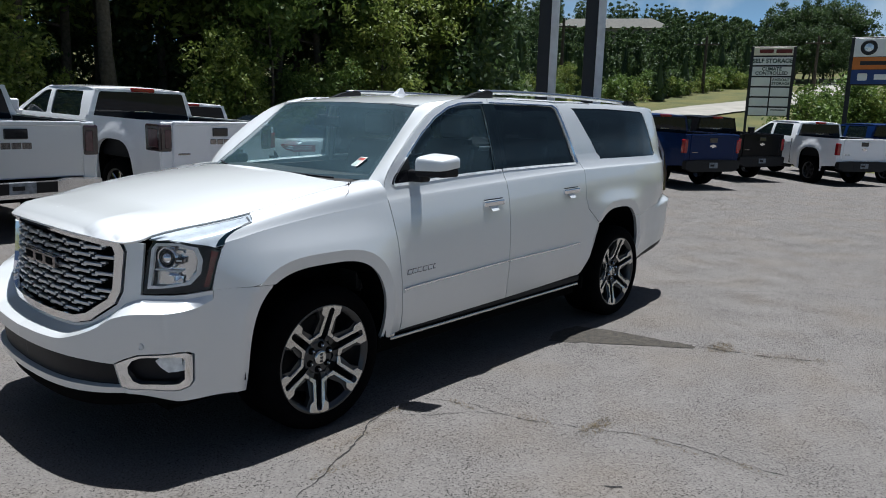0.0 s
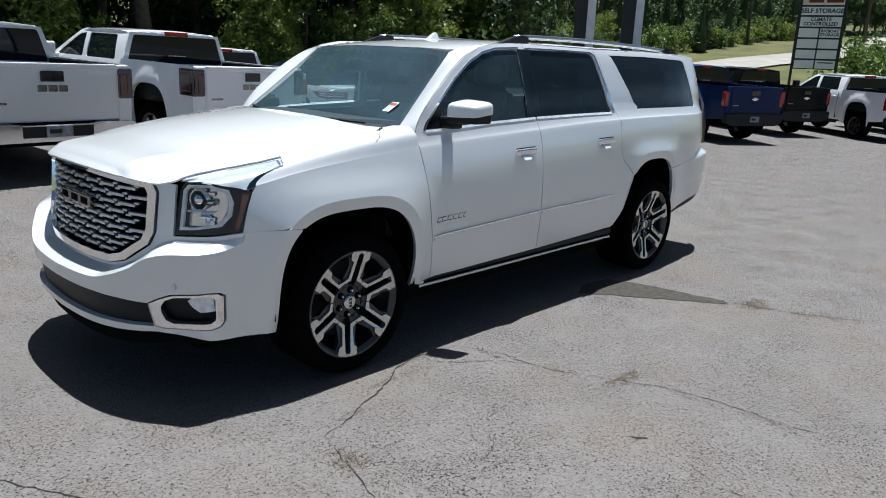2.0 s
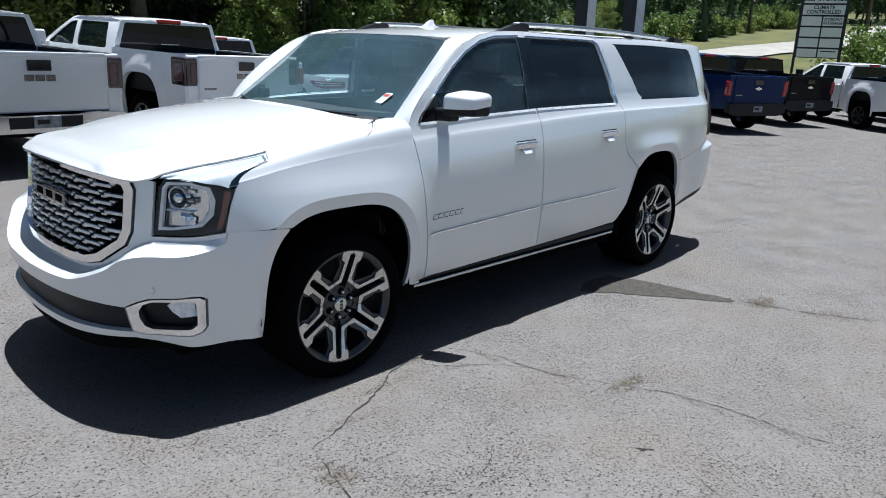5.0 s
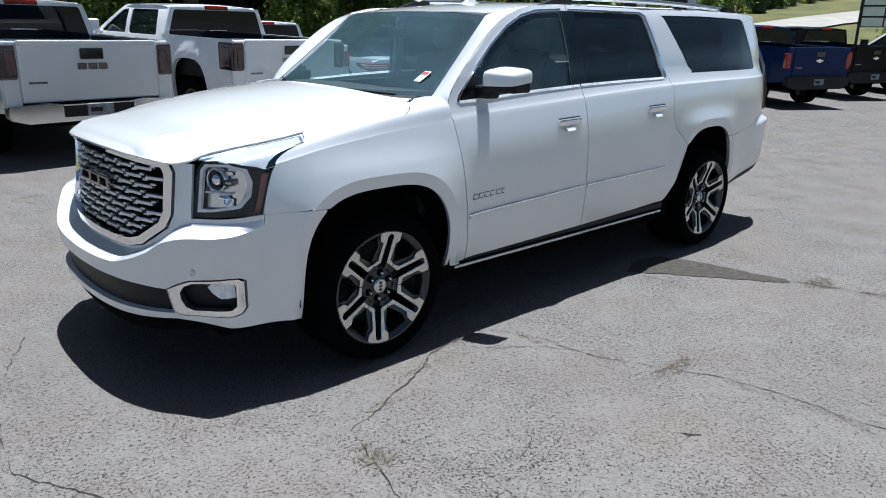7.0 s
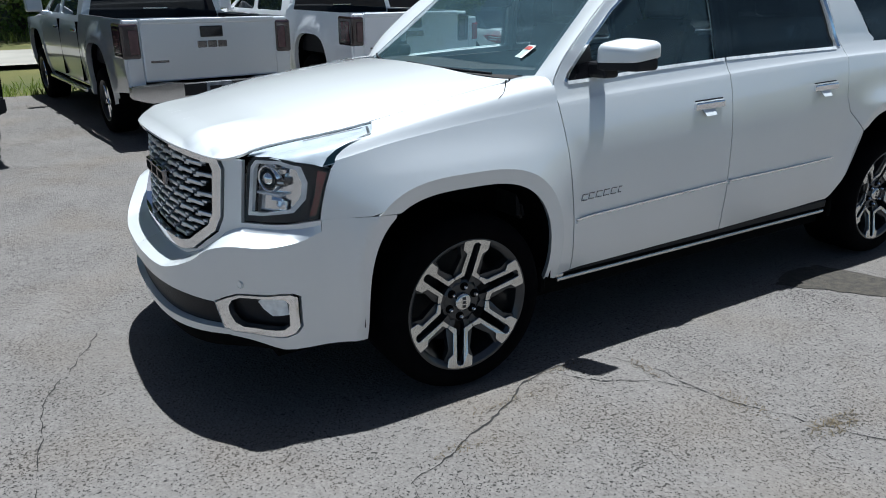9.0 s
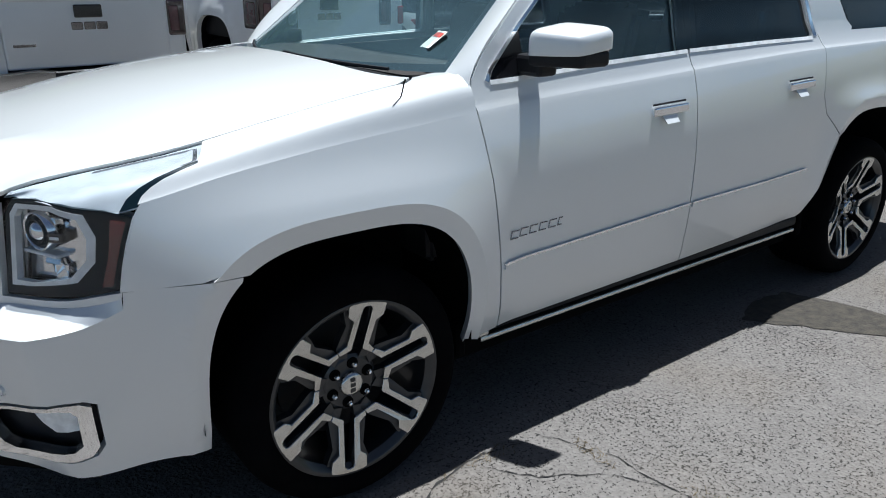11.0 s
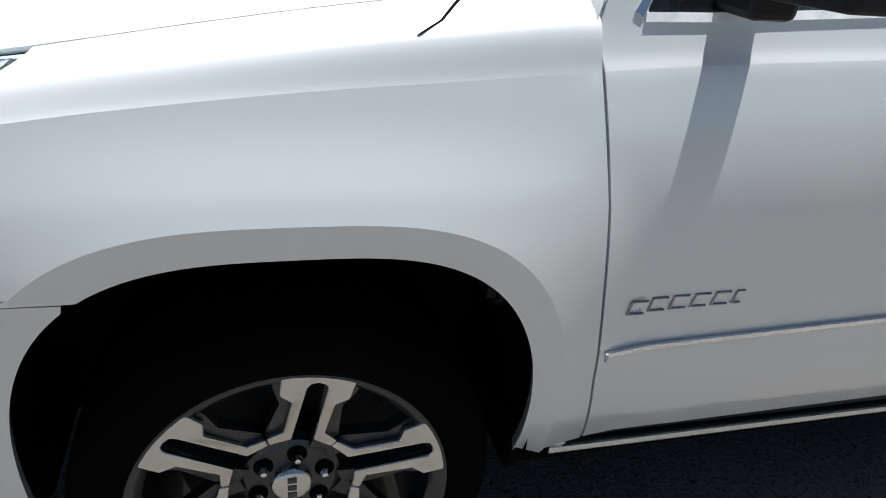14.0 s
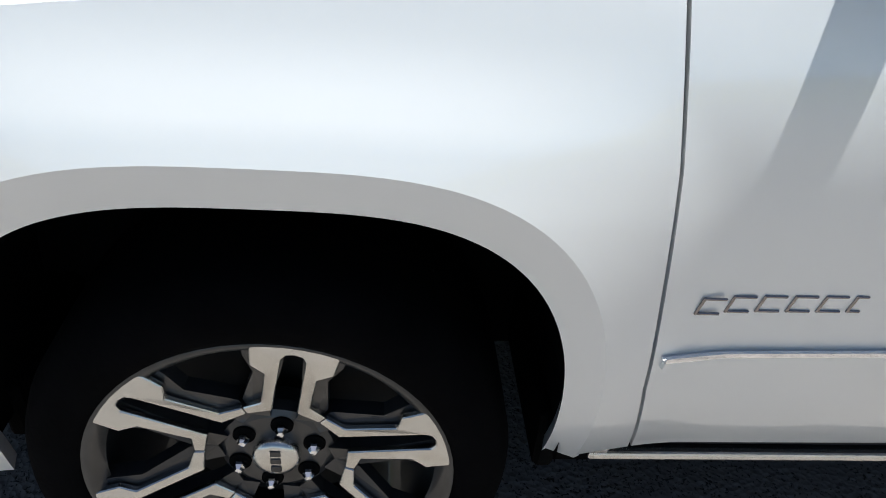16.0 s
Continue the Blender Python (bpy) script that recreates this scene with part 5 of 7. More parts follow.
    L(bp.outputs[0], b.inputs["Normal"])
    return m


GRASS, ASPHALT = grass_material(), asphalt_material()
CONCRETE = material("pale_road_concrete", (0.29, 0.27, 0.23), 0.9, var=0.2, scale=0.8, bump=0.2, bump_scale=20)
gx = [-2500, -900, -400, -260] + list(np.arange(-200, -60, 8.0)) + list(np.arange(-60, 44, 2.5)) + [60, 100, 200, 600, 2500]
gy = [-2500, -900, -400, -200] + list(np.arange(-120, -60, 8.0)) + list(np.arange(-60, 20, 2.5)) + [30, 60, 120, 400, 2500]
tagged(part("ground", land_sheet(gx, gy, -0.05), GRASS, smooth=True), "mown grass and banks round the lot, dry in places", "ground", kind="structure")
lx = list(np.arange(-27, 30.1, 1.5))
ly = list(np.arange(-10.5, -1.4, 0.5)) + list(np.arange(-1.0, 30, 2.0))
tagged(part("pavement", land_sheet(lx, ly, 0.0), ASPHALT, smooth=True), "sun-bleached grey asphalt lot with pores and cracks", "pavement", kind="structure")

road_line = [(60, -16.6), (20, -17.0), (2.6, -17.3), (-12, -17.8), (-28, -18.6), (-42, -18.6), (-50, -17.2), (-57, -14.5), (-68, -14.2), (-84, -16.5), (-100, -21)]
bm = bmesh.new()
rows = []
for i in range(len(road_line) - 1):
    (x0, y0), (x1, y1) = road_line[i], road_line[i + 1]
    n = max(2, int(math.hypot(x1 - x0, y1 - y0) / 3))
    for k in range(n):
        t = k / n
        x, y = x0 + (x1 - x0) * t, y0 + (y1 - y0) * t
        d = Vector((x1 - x0, y1 - y0, 0)).normalized()
        w = 2.1
        rows.append([bm.verts.new((x - d.y * q, y + d.x * q, land(x - d.y * q, y + d.x * q) + 0.06)) for q in (-w, -w / 3, w / 3, w)])
for a, b in zip(rows, rows[1:]):
    for k in range(3):
        bm.faces.new((a[k], b[k], b[k + 1], a[k + 1]))
bmesh.ops.recalc_face_normals(bm, faces=bm.faces[:])
tagged(part("road", bm, CONCRETE, smooth=True), "pale concrete road curving up the grassy hill", "road", kind="structure")

# cracks, patch and weeds in the lot
CRACK = material("dark_crack", (0.022, 0.02, 0.018), 0.95, var=0.4, scale=40)
PATCH = material("brown_asphalt_patch", (0.058, 0.049, 0.037), 0.95, second=(0.03, 0.026, 0.021), scale=22, bump=0.9, bump_scale=90)
DRY = material("dry_weeds", (0.13, 0.10, 0.058), 0.9, second=(0.06, 0.045, 0.026), scale=30)


def crack(pts, width, seed):
    rng = random.Random(seed)
    line = []
    for (x0, y0), (x1, y1) in zip(pts, pts[1:]):
        n = max(3, int(math.hypot(x1 - x0, y1 - y0) / 0.03))
        for k in range(n):
            t = k / n
            line.append((x0 + (x1 - x0) * t, y0 + (y1 - y0) * t))
    line.append(pts[-1])
    jx = jy = 0.0
    bm, prev = bmesh.new(), None
    for i, (x, y) in enumerate(line):
        jx, jy = jx * 0.8 + rng.uniform(-0.009, 0.009), jy * 0.8 + rng.uniform(-0.009, 0.009)
        q = line[min(i + 1, len(line) - 1)]
        p = line[max(i - 1, 0)]
        d = Vector((q[0] - p[0], q[1] - p[1], 0)).normalized()
        w = width * rng.choice((0.08, 0.3, 0.5, 0.7, 0.9, 1.2)) * (0.25 + 0.75 * min(1, i / 6, (len(line) - 1 - i) / 6))
        c = Vector((x + jx, y + jy, land(x, y) + 0.003))
        cur = (bm.verts.new(c + Vector((-d.y, d.x, 0)) * w), bm.verts.new(c - Vector((-d.y, d.x, 0)) * w))
        if prev:
            bm.faces.new((prev[0], prev[1], cur[1], cur[0]))
        prev = cur
    bmesh.ops.recalc_face_normals(bm, faces=bm.faces[:])
    if sum(f.normal.z for f in bm.faces) < 0:
        bmesh.ops.reverse_faces(bm, faces=bm.faces[:])
    return tagged(part("pavement_crack", bm, CRACK), "thin dark jagged crack in the asphalt", "crack", "cracks in the lot", "structure")


crack([(1.0, 1.13), (1.30, 1.10), (1.45, 1.15), (1.75, 1.32), (2.21, 1.49)], 0.0048, 1)
crack([(2.21, 1.49), (2.25, 1.66), (2.33, 1.92), (2.36, 2.05)], 0.0036, 2)
crack([(0.95, 1.12), (0.82, 1.40), (0.795, 1.66), (0.65, 2.0), (0.506, 2.236), (0.466, 2.456), (0.435, 2.743), (0.40, 3.2)], 0.0030, 3)
crack([(1.30, 1.10), (1.12, 1.30), (0.92, 1.45), (0.80, 1.62)], 0.003, 4)
crack([(1.70, 1.95), (1.72, 2.08), (1.80, 2.17)], 0.003, 5)
crack([(1.58, 2.0), (1.72, 2.1), (1.86, 2.12)], 0.003, 6)
crack([(1.15, 2.75), (1.25, 2.95), (1.2, 3.2)], 0.003, 7)
crack([(3.0, -0.6), (3.3, 0.1), (3.4, 0.9), (3.1, 1.4)], 0.003, 9)
crack([(-3.2, 1.2), (-4.0, 2.0), (-4.4, 3.1), (-5.5, 4.0)], 0.004, 10)
rng = random.Random(5)
for k in range(26):
    x, y = rng.uniform(-2.5, 3.2), rng.uniform(1.4, 3.6)
    a = rng.uniform(0, 6.28)
    pts = [(x, y)]
    for q in range(2):
        a += rng.uniform(-0.8, 0.8)
        pts.append((pts[-1][0] + 0.09 * math.cos(a), pts[-1][1] + 0.09 * math.sin(a)))
    crack(pts, 0.002, 100 + k)
pb = bmesh.new()
edge = [(-0.58, 1.02), (-0.80, 1.28), (-1.02, 1.58), (-1.17, 1.79), (-1.28, 1.90), (-1.33, 1.86), (-1.27, 1.66), (-1.24, 1.40), (-1.18, 1.14), (-1.10, 0.94), (-0.8, 0.92)]
pts = []
for i, p in enumerate(edge):
    q = edge[(i + 1) % len(edge)]
    for k in range(6):
        t = k / 6
        pts.append((p[0] + (q[0] - p[0]) * t + rng.uniform(-0.012, 0.012), p[1] + (q[1] - p[1]) * t + rng.uniform(-0.012, 0.012)))
vs = [pb.verts.new((x, y, 0.004)) for x, y in pts]
f = pb.faces.new(vs)
if f.normal.z < 0:
    f.normal_flip()
bmesh.ops.triangulate(pb, faces=pb.faces[:])
pb.normal_update()
tagged(part("asphalt_patch", pb, PATCH), "long brown patch of broken asphalt", "patch", kind="structure")


def weeds(name, x, y, rx, ry, n, h, seed, label):
    rng = random.Random(seed)
    bm = bmesh.new()
    for k in range(3 * n):
        r, a = rng.random() ** 0.7, rng.uniform(0, 6.28)
        px, py = x + rx * r * math.cos(a), y + ry * r * math.sin(a)
        d = rng.uniform(0, 6.28)
        l, w = rng.uniform(0.5, 1.3) * h, rng.uniform(0.0007, 0.0018)
        tilt = rng.uniform(1.5, 4.5)
        base = Vector((px, py, land(px, py)))
        t1 = base + Vector((math.cos(d) * l * tilt * 0.4, math.sin(d) * l * tilt * 0.4, l * 0.7))
        t2 = base + Vector((math.cos(d) * l * tilt, math.sin(d) * l * tilt, l * rng.uniform(0.3, 1.0)))
        s_ = Vector((-math.sin(d), math.cos(d), 0)) * w
        v = [bm.verts.new(q) for q in (base - s_, base + s_, t1 + s_, t1 - s_, t2)]
        bm.faces.new((v[0], v[1], v[2], v[3]))
        bm.faces.new((v[3], v[2], v[4]))
    return tagged(part(name, bm, DRY), label, "weeds", kind="stuff")


weeds("weed_tuft", 0.57, 2.09, 0.16, 0.055, 60, 0.012, 1, "flattened dry weeds growing from the crack")
weeds("weed_tuft", 2.26, 1.74, 0.08, 0.12, 40, 0.011, 2, "few pale weeds growing from the crack")
weeds("weed_tuft", -1.42, 2.05, 0.16, 0.09, 90, 0.013, 3, "dry weeds beside the broken patch")

for k, (x, y) in enumerate(((-1.40, 2.15), (-1.47, 2.36), (-1.56, 2.54), (-1.66, 2.72))):
    weeds("weed_tuft", x, y, 0.07, 0.14, 22, 0.010, 40 + k, "thin dry weeds in a line beyond the patch")
crack([(-1.31, 1.88), (-1.40, 2.15), (-1.48, 2.40), (-1.68, 2.76)], 0.006, 11)
crack([(1.08, 2.52), (1.12, 2.48), (1.15, 2.44)], 0.018, 12)
for k, (x, y, a, b) in enumerate(((1.2, 1.12, 0.20, 0.03), (1.6, 1.23, 0.18, 0.03), (0.86, 1.32, 0.03, 0.14), (0.74, 1.8, 0.05, 0.16), (0.49, 2.45, 0.03, 0.2), (0.45, 2.9, 0.03, 0.2), (1.95, 1.41, 0.15, 0.03))):
    weeds("weed_tuft", x, y, a, b, 18, 0.009, 20 + k, "sparse dry weeds along a crack")


# ---------------------------------------------------------------- parked pickups
def bed_y(z):
    return 0.965 + 0.035 * math.sin(min(max((z - 0.5) / 0.9, 0), 1) * math.pi * 0.9)


CABY = pchip([(0.45, 0.93), (0.62, 0.975), (0.9, 1.0), (1.15, 0.992), (1.30, 0.965), (1.36, 0.945), (1.6, 0.865), (1.80, 0.775), (1.88, 0.72)])


def truck_arch(cx, r=0.49, n=20):
    return [(cx + r * math.copysign(abs(math.cos(t)) ** 0.6, math.cos(t)), 0.42 + (r + 0.18) * math.sin(t) ** 0.6) for t in [math.pi * k / n for k in range(n + 1)]]


def pickup(label, m, paint, rear_glass, make="square", lamp=None, bumper_mat=None, crew=True, lamp_dark=False):
    """A pickup, nose along x, standing on z = 0."""
    t = thing("pickup_truck", label, "pickup truck", m, "pickups parked in rows")
    ra, fa = -1.82, 1.82
    for sgn in (1, -1):
        fix = (lambda s: s) if sgn > 0 else flip
        bed = [(-2.94, 0.62), (ra - 0.51, 0.56)] + truck_arch(ra)[::-1][0:] + [(-1.06, 0.52), (-1.06, 1.40), (-2.93, 1.40)]
        bs = skin("bed_side", [fix(sheet(bed, lambda x, z: (x, bed_y(z) + 0.034 * (1 - sstep(0.58, 0.74, math.hypot(x - ra, (z - 0.42) * 0.78))), z), (0, 1, 0), step=0.15, stepv=0.1, flange=0.06))], paint, t)
        door = [(-1.04, 0.50), (1.28, 0.50), (1.30, 1.28), (1.18, 1.36), (0.42, 1.785), (0.30, 1.812), (-0.9, 1.812), (-1.00, 1.775), (-1.04, 1.36)]
        w1 = rounded([(1.02, 1.37), (0.42, 1.722), (0.22, 1.748), (0.18, 1.37)], 0.04)
        w2 = rounded([(0.06, 1.37), (0.10, 1.748), (-0.72, 1.748), (-0.82, 1.37)], 0.04)
        cs = skin("cab_side", [fix(sheet(door, lambda x, z: (x, CABY(z), z), (0, 1, 0), holes=[w1, w2], step=0.2, stepv=0.08, flange=0.03))], paint, t)
        for w in (w1, w2):
            skin("side_window", [fix(sheet(w, lambda x, z: (x, CABY(z) - 0.012, z), (0, 1, 0), step=0.3, flange=0))], rear_glass, cs)
        for x0 in (0.115, -0.93):
            part("door_gap", boxed((x0 - 0.004, min(sgn * 0.90, sgn * 1.0015), 0.55), (x0 + 0.004, max(sgn * 0.90, sgn * 1.0015), 1.30)), VOID, cs)
        for hx in (0.26, -0.75):
            part("door_handle", boxed((hx - 0.09, min(sgn * 0.98, sgn * 1.02), 1.17), (hx + 0.09, max(sgn * 0.98, sgn * 1.02), 1.20), 0.008, 2), paint if make != "square" else CHROME, cs)
        nose = [(1.30, 0.50), (fa - 0.51, 0.50)] + truck_arch(fa)[::-1] + [(2.82, 0.55), (2.84, 1.0), (2.74, 1.22), (1.30, 1.29)]
        skin("fender", [fix(sheet(nose, lambda x, z: (x, CABY(z) - 0.12 * sstep(2.4, 2.85, x) + 0.02 * (1 - sstep(0.58, 0.74, math.hypot(x - fa, (z - 0.42) * 0.78))), z), (0, 1, 0), step=0.15, stepv=0.1, flange=0.05))], paint, t)
        # tail lamp
        lb = bmesh.new()
        lz0, lz1 = (0.98, 1.36) if make == "square" else (0.92, 1.27)
        box(lb, (-2.972, min(sgn * (0.81 if make == "square" else 0.88), sgn * 1.012), lz0), (-2.62 if make == "square" else -2.84, max(sgn * (0.81 if make == "square" else 0.88), sgn * 1.012), lz1), 0.03, 3)
        lp = part("tail_lamp", lb, SMOKED_RED if lamp_dark else RED_LENS, t, "dark smoked tail lamp" if lamp_dark else "red tail lamp")
        if lamp_dark:
            part("inner_lens", boxed((-2.977, min(sgn * 0.83, sgn * 0.93), lz0 + 0.05), (-2.965, max(sgn * 0.83, sgn * 0.93), lz1 - 0.07), 0.012, 2), LENS_PINK, lp)
            part("inner_lens", boxed((-2.92, min(sgn * 1.0, sgn * 1.017), lz0 + 0.06), (-2.70, max(sgn * 1.0, sgn * 1.017), lz1 - 0.06), 0.012, 2), LENS_PINK, lp)
        part("corner_post", boxed((-2.955, min(sgn * 0.795, sgn * 0.972), 0.60), (-2.86, max(sgn * 0.795, sgn * 0.972), 1.395), 0.02, 2), paint, t)
        mb = bmesh.new()
        box(mb, (0.92, min(sgn * 1.0, sgn * 1.22), 1.36), (1.06, max(sgn * 1.0, sgn * 1.22), 1.56), 0.03, 3)
        box(mb, (0.94, min(sgn * 0.92, sgn * 1.05), 1.32), (1.03, max(sgn * 0.92, sgn * 1.05), 1.38), 0.01, 1)
        part("door_mirror", mb, BLACK if make != "square" else paint, t)
        part("step_bar", boxed((-0.95, min(sgn * 0.88, sgn * 1.0), 0.40), (1.25, max(sgn * 0.88, sgn * 1.0), 0.46), 0.02, 2), SATIN if make == "square" else BLACK, t)
        for cx in (ra, fa):
            well = bmesh.new()
            rim = truck_arch(cx, 0.50)
            rows = [[well.verts.new((x, sgn * y, z)) for x, z in rim] for y in (0.96, 0.76)]
            for i in range(len(rim) - 1):
                well.faces.new((rows[0][i], rows[0][i + 1], rows[1][i + 1], rows[1][i]))
            well.faces.new(rows[1])
            part("wheel_well", well, VOID, t)
        for cx in (ra, fa):
            hub = build_wheel(t, pose(cx, sgn * 0.93, 0.40, 0, 0, 0 if sgn > 0 else 180), 0.40, 0.245, 0.26, "")
            sp = bmesh.new()
            lathe(sp, [(0, 0.012), (0.07, 0.012), (0.09, -0.004), (0.09, -0.05)], 24)
            for k in range(6):
                ang = radians(60 * k + 15)
                vs = box(sp, (0.05, -0.02, -0.032), (0.246, 0.026, 0.032), 0.008, 1)
                bmesh.ops.rotate(sp, verts=vs, cent=(0, 0, 0), matrix=Matrix.Rotation(ang, 3, "Y"))
            part("spokes", sp, CHROME if make == "square" else BLACK, hub)
    # tailgate
    tg = bmesh.new()
    box(tg, (-2.97, -0.80, 0.72), (-2.90, 0.80, 1.40), 0.02, 2)
    box(tg, (-2.985, -0.79, 1.345), (-2.94, 0.79, 1.405), 0.015, 2)
    gate = part("tailgate", tg, paint, t)
    part("handle", boxed((-2.990, -0.135, 1.19), (-2.965, 0.135, 1.315), 0.012, 2), GLOSS_BLACK, gate)
    if make == "square":
        for y0 in (-0.175, -0.055, 0.065):
            part("badge_block", boxed((-2.982, y0, 1.075), (-2.966, y0 + 0.108, 1.150), 0.006, 1), DARK_CHROME, gate)
    else:
        bb = bmesh.new()
        prism(bb, [(-0.11, 0.985), (-0.04, 0.985), (-0.045, 0.965), (0.045, 0.965), (0.04, 0.985), (0.11, 0.985), (0.10, 1.025), (0.035, 1.025), (0.04, 1.045), (-0.04, 1.045), (-0.035, 1.025), (-0.10, 1.025)], -2.985, -2.966, "x")
        for v in bb.verts:
            v.co.z += 0.10
        part("badge", bb, CHROME, gate)
    part("gate_mark", boxed((-2.975, 0.52, 0.93), (-2.967, 0.72, 0.955), 0.003, 1), DARK_CHROME, gate)
    # cab back, glass and roof
    cb = bmesh.new()
    prism(cb, [(-0.945, 0.55), (0.945, 0.55), (0.95, 1.35), (0.79, 1.795), (-0.79, 1.795), (-0.95, 1.35)], -1.04, -0.98, "x")
    back = part("cab_back", cb, paint, t)
    gb = bmesh.new()
    prism(gb, rounded([(-0.86, 1.33), (0.86, 1.33), (0.735, 1.758), (-0.735, 1.758)], 0.04), -1.046, -1.036, "x")
    part("rear_window", gb, DARK_PANE, back)
    part("slider_rail", boxed((-1.054, -0.16, 1.448), (-1.044, 0.16, 1.462)), SATIN, back)
    part("brake_lamp", boxed((-1.075, -0.20, 1.765), (-1.01, 0.20, 1.828), 0.012, 2), RED_LENS, back, "red high brake lamp")
    rs = sheet([(-1.02, 0), (-1.02, 0.79), (0.36, 0.79), (0.44, 0.70), (0.50, 0)], lambda x, y: (x, y, 1.848 - 0.035 * (y / 0.79) ** 2 - 0.05 * sstep(0.1, 0.5, x) - 0.03 * sstep(-0.8, -1.02, x)), (0, 0, 1), step=0.15, flange=0.05)
    skin("roof", [rs, flip(rs)], paint, t)
    ss = sheet([(0, 1.34), (0.88, 1.34), (0.70, 1.79), (0, 1.80)], lambda y, z: (1.28 - (z - 1.34) * 1.66 - 0.15 * y * y, y, z), (1, 0, 0.7), step=0.2, flange=0)
    skin("windscreen", [ss, flip(ss)], rear_glass, t)
    hs = sheet([(1.22, 0), (2.76, 0), (2.70, 0.6), (2.62, 0.86), (1.22, 0.95)], lambda x, y: (x, y, 1.36 - 0.10 * sstep(1.6, 2.8, x) - 0.06 * (y / 0.95) ** 4), (0, 0, 1), step=0.2, flange=0.03)
    skin("hood", [hs, flip(hs)], paint, t)
    part("front_panel", boxed((2.60, -0.86, 0.55), (2.86, 0.86, 1.22), 0.06, 3), paint, t)
    # rear bumper with plate
    rb = bmesh.new()
    if make == "square":
        prism(rb, [(-0.985, 0.56), (-0.985, 0.70), (-0.55, 0.72), (-0.40, 0.70), (0.40, 0.70), (0.55, 0.72), (0.985, 0.70), (0.985, 0.56), (0.80, 0.50), (-0.80, 0.50)], -3.06, -2.90, "x")
    else:
        prism(rb, [(-0.985, 0.54), (-0.985, 0.74), (-0.55, 0.76), (0.55, 0.76), (0.985, 0.74), (0.985, 0.54), (0.75, 0.46), (-0.75, 0.46)], -3.06, -2.90, "x")
    bmesh.ops.bevel(rb, geom=rb.edges[:], offset=0.015, segments=2, affect="EDGES")
    bp_ = part("rear_bumper", rb, bumper_mat or BLACK, t)
    part("step_pad", boxed((-3.065, -0.42, 0.55), (-3.045, 0.42, 0.695), 0.01, 1), BLACK, bp_)
    pl_ = part("plate", boxed((-3.076, -0.155, 0.555), (-3.064, 0.155, 0.695), 0.004, 1), PLATE, bp_)
    part("plate_bar", boxed((-3.079, -0.02, 0.60), (-3.075, 0.12, 0.65)), CRACK, pl_)
    # bed floor and inner walls, chassis
    bf = bmesh.new()
    box(bf, (-2.92, -0.88, 0.82), (-1.06, 0.88, 0.88))
    box(bf, (-2.92, -0.90, 0.85), (-1.06, -0.86, 1.38))
    box(bf, (-2.92, 0.86, 0.85), (-1.06, 0.90, 1.38))
    part("bed_liner", bf, BLACK, t)
    ch = bmesh.new()
    box(ch, (-2.8, -0.60, 0.42), (2.7, 0.60, 0.70))
    box(ch, (-1.0, -0.90, 0.48), (1.25, 0.90, 0.60))
    part("chassis", ch, VOID, t)
    for y in (-0.42, 0.42):
        cf = bmesh.new()
        box(cf, (-0.10, y - 0.25, 0.6), (0.12, y + 0.25, 1.50), 0.05, 2)
        box(cf, (-0.08, y - 0.12, 1.48), (0.04, y + 0.12, 1.68), 0.04, 2)
        part("seat", cf, LEATHER, t)
    return t


LENS_PINK = material("smoked_inner_lens", (0.10, 0.045, 0.05), 0.12, coat=0.6, var=0.3, scale=20)
SMOKED_RED = material("smoked_red_lens", (0.03, 0.016, 0.018), 0.1, coat=1.0, var=0.4, scale=14)
DARK_PANE = material("dark_tinted_pane", (0.008, 0.012, 0.018), 0.02, var=0.2, scale=3, spec=0.3)
PLATE = material("dealer_plate", (0.25, 0.27, 0.30), 0.5, var=0.5, scale=16)
BED_CHROME = material("bumper_chrome", (0.7, 0.71, 0.73), 0.12, 1.0, var=0.1, scale=5)


def parked(x, y, heading, scale=(1, 1, 1)):
    """A pose on the lot for a truck whose middle stands at x, y, pitched as the ground is."""
    f = Vector((math.cos(radians(heading)), math.sin(radians(heading)), 0))
    a, b = land(x + f.x * 1.8, y + f.y * 1.8), land(x - f.x * 1.8, y - f.y * 1.8)
    return pose(x, y, (a + b) / 2, 0, -math.degrees(math.atan2(a - b, 3.6)), heading) @ Matrix.Diagonal((*scale, 1))


SALOON_Y = pchip([(0.3, 0.85), (0.55, 0.91), (0.85, 0.925), (0.98, 0.905), (1.25, 0.82), (1.5, 0.735), (1.62, 0.67), (1.70, 0.60)])


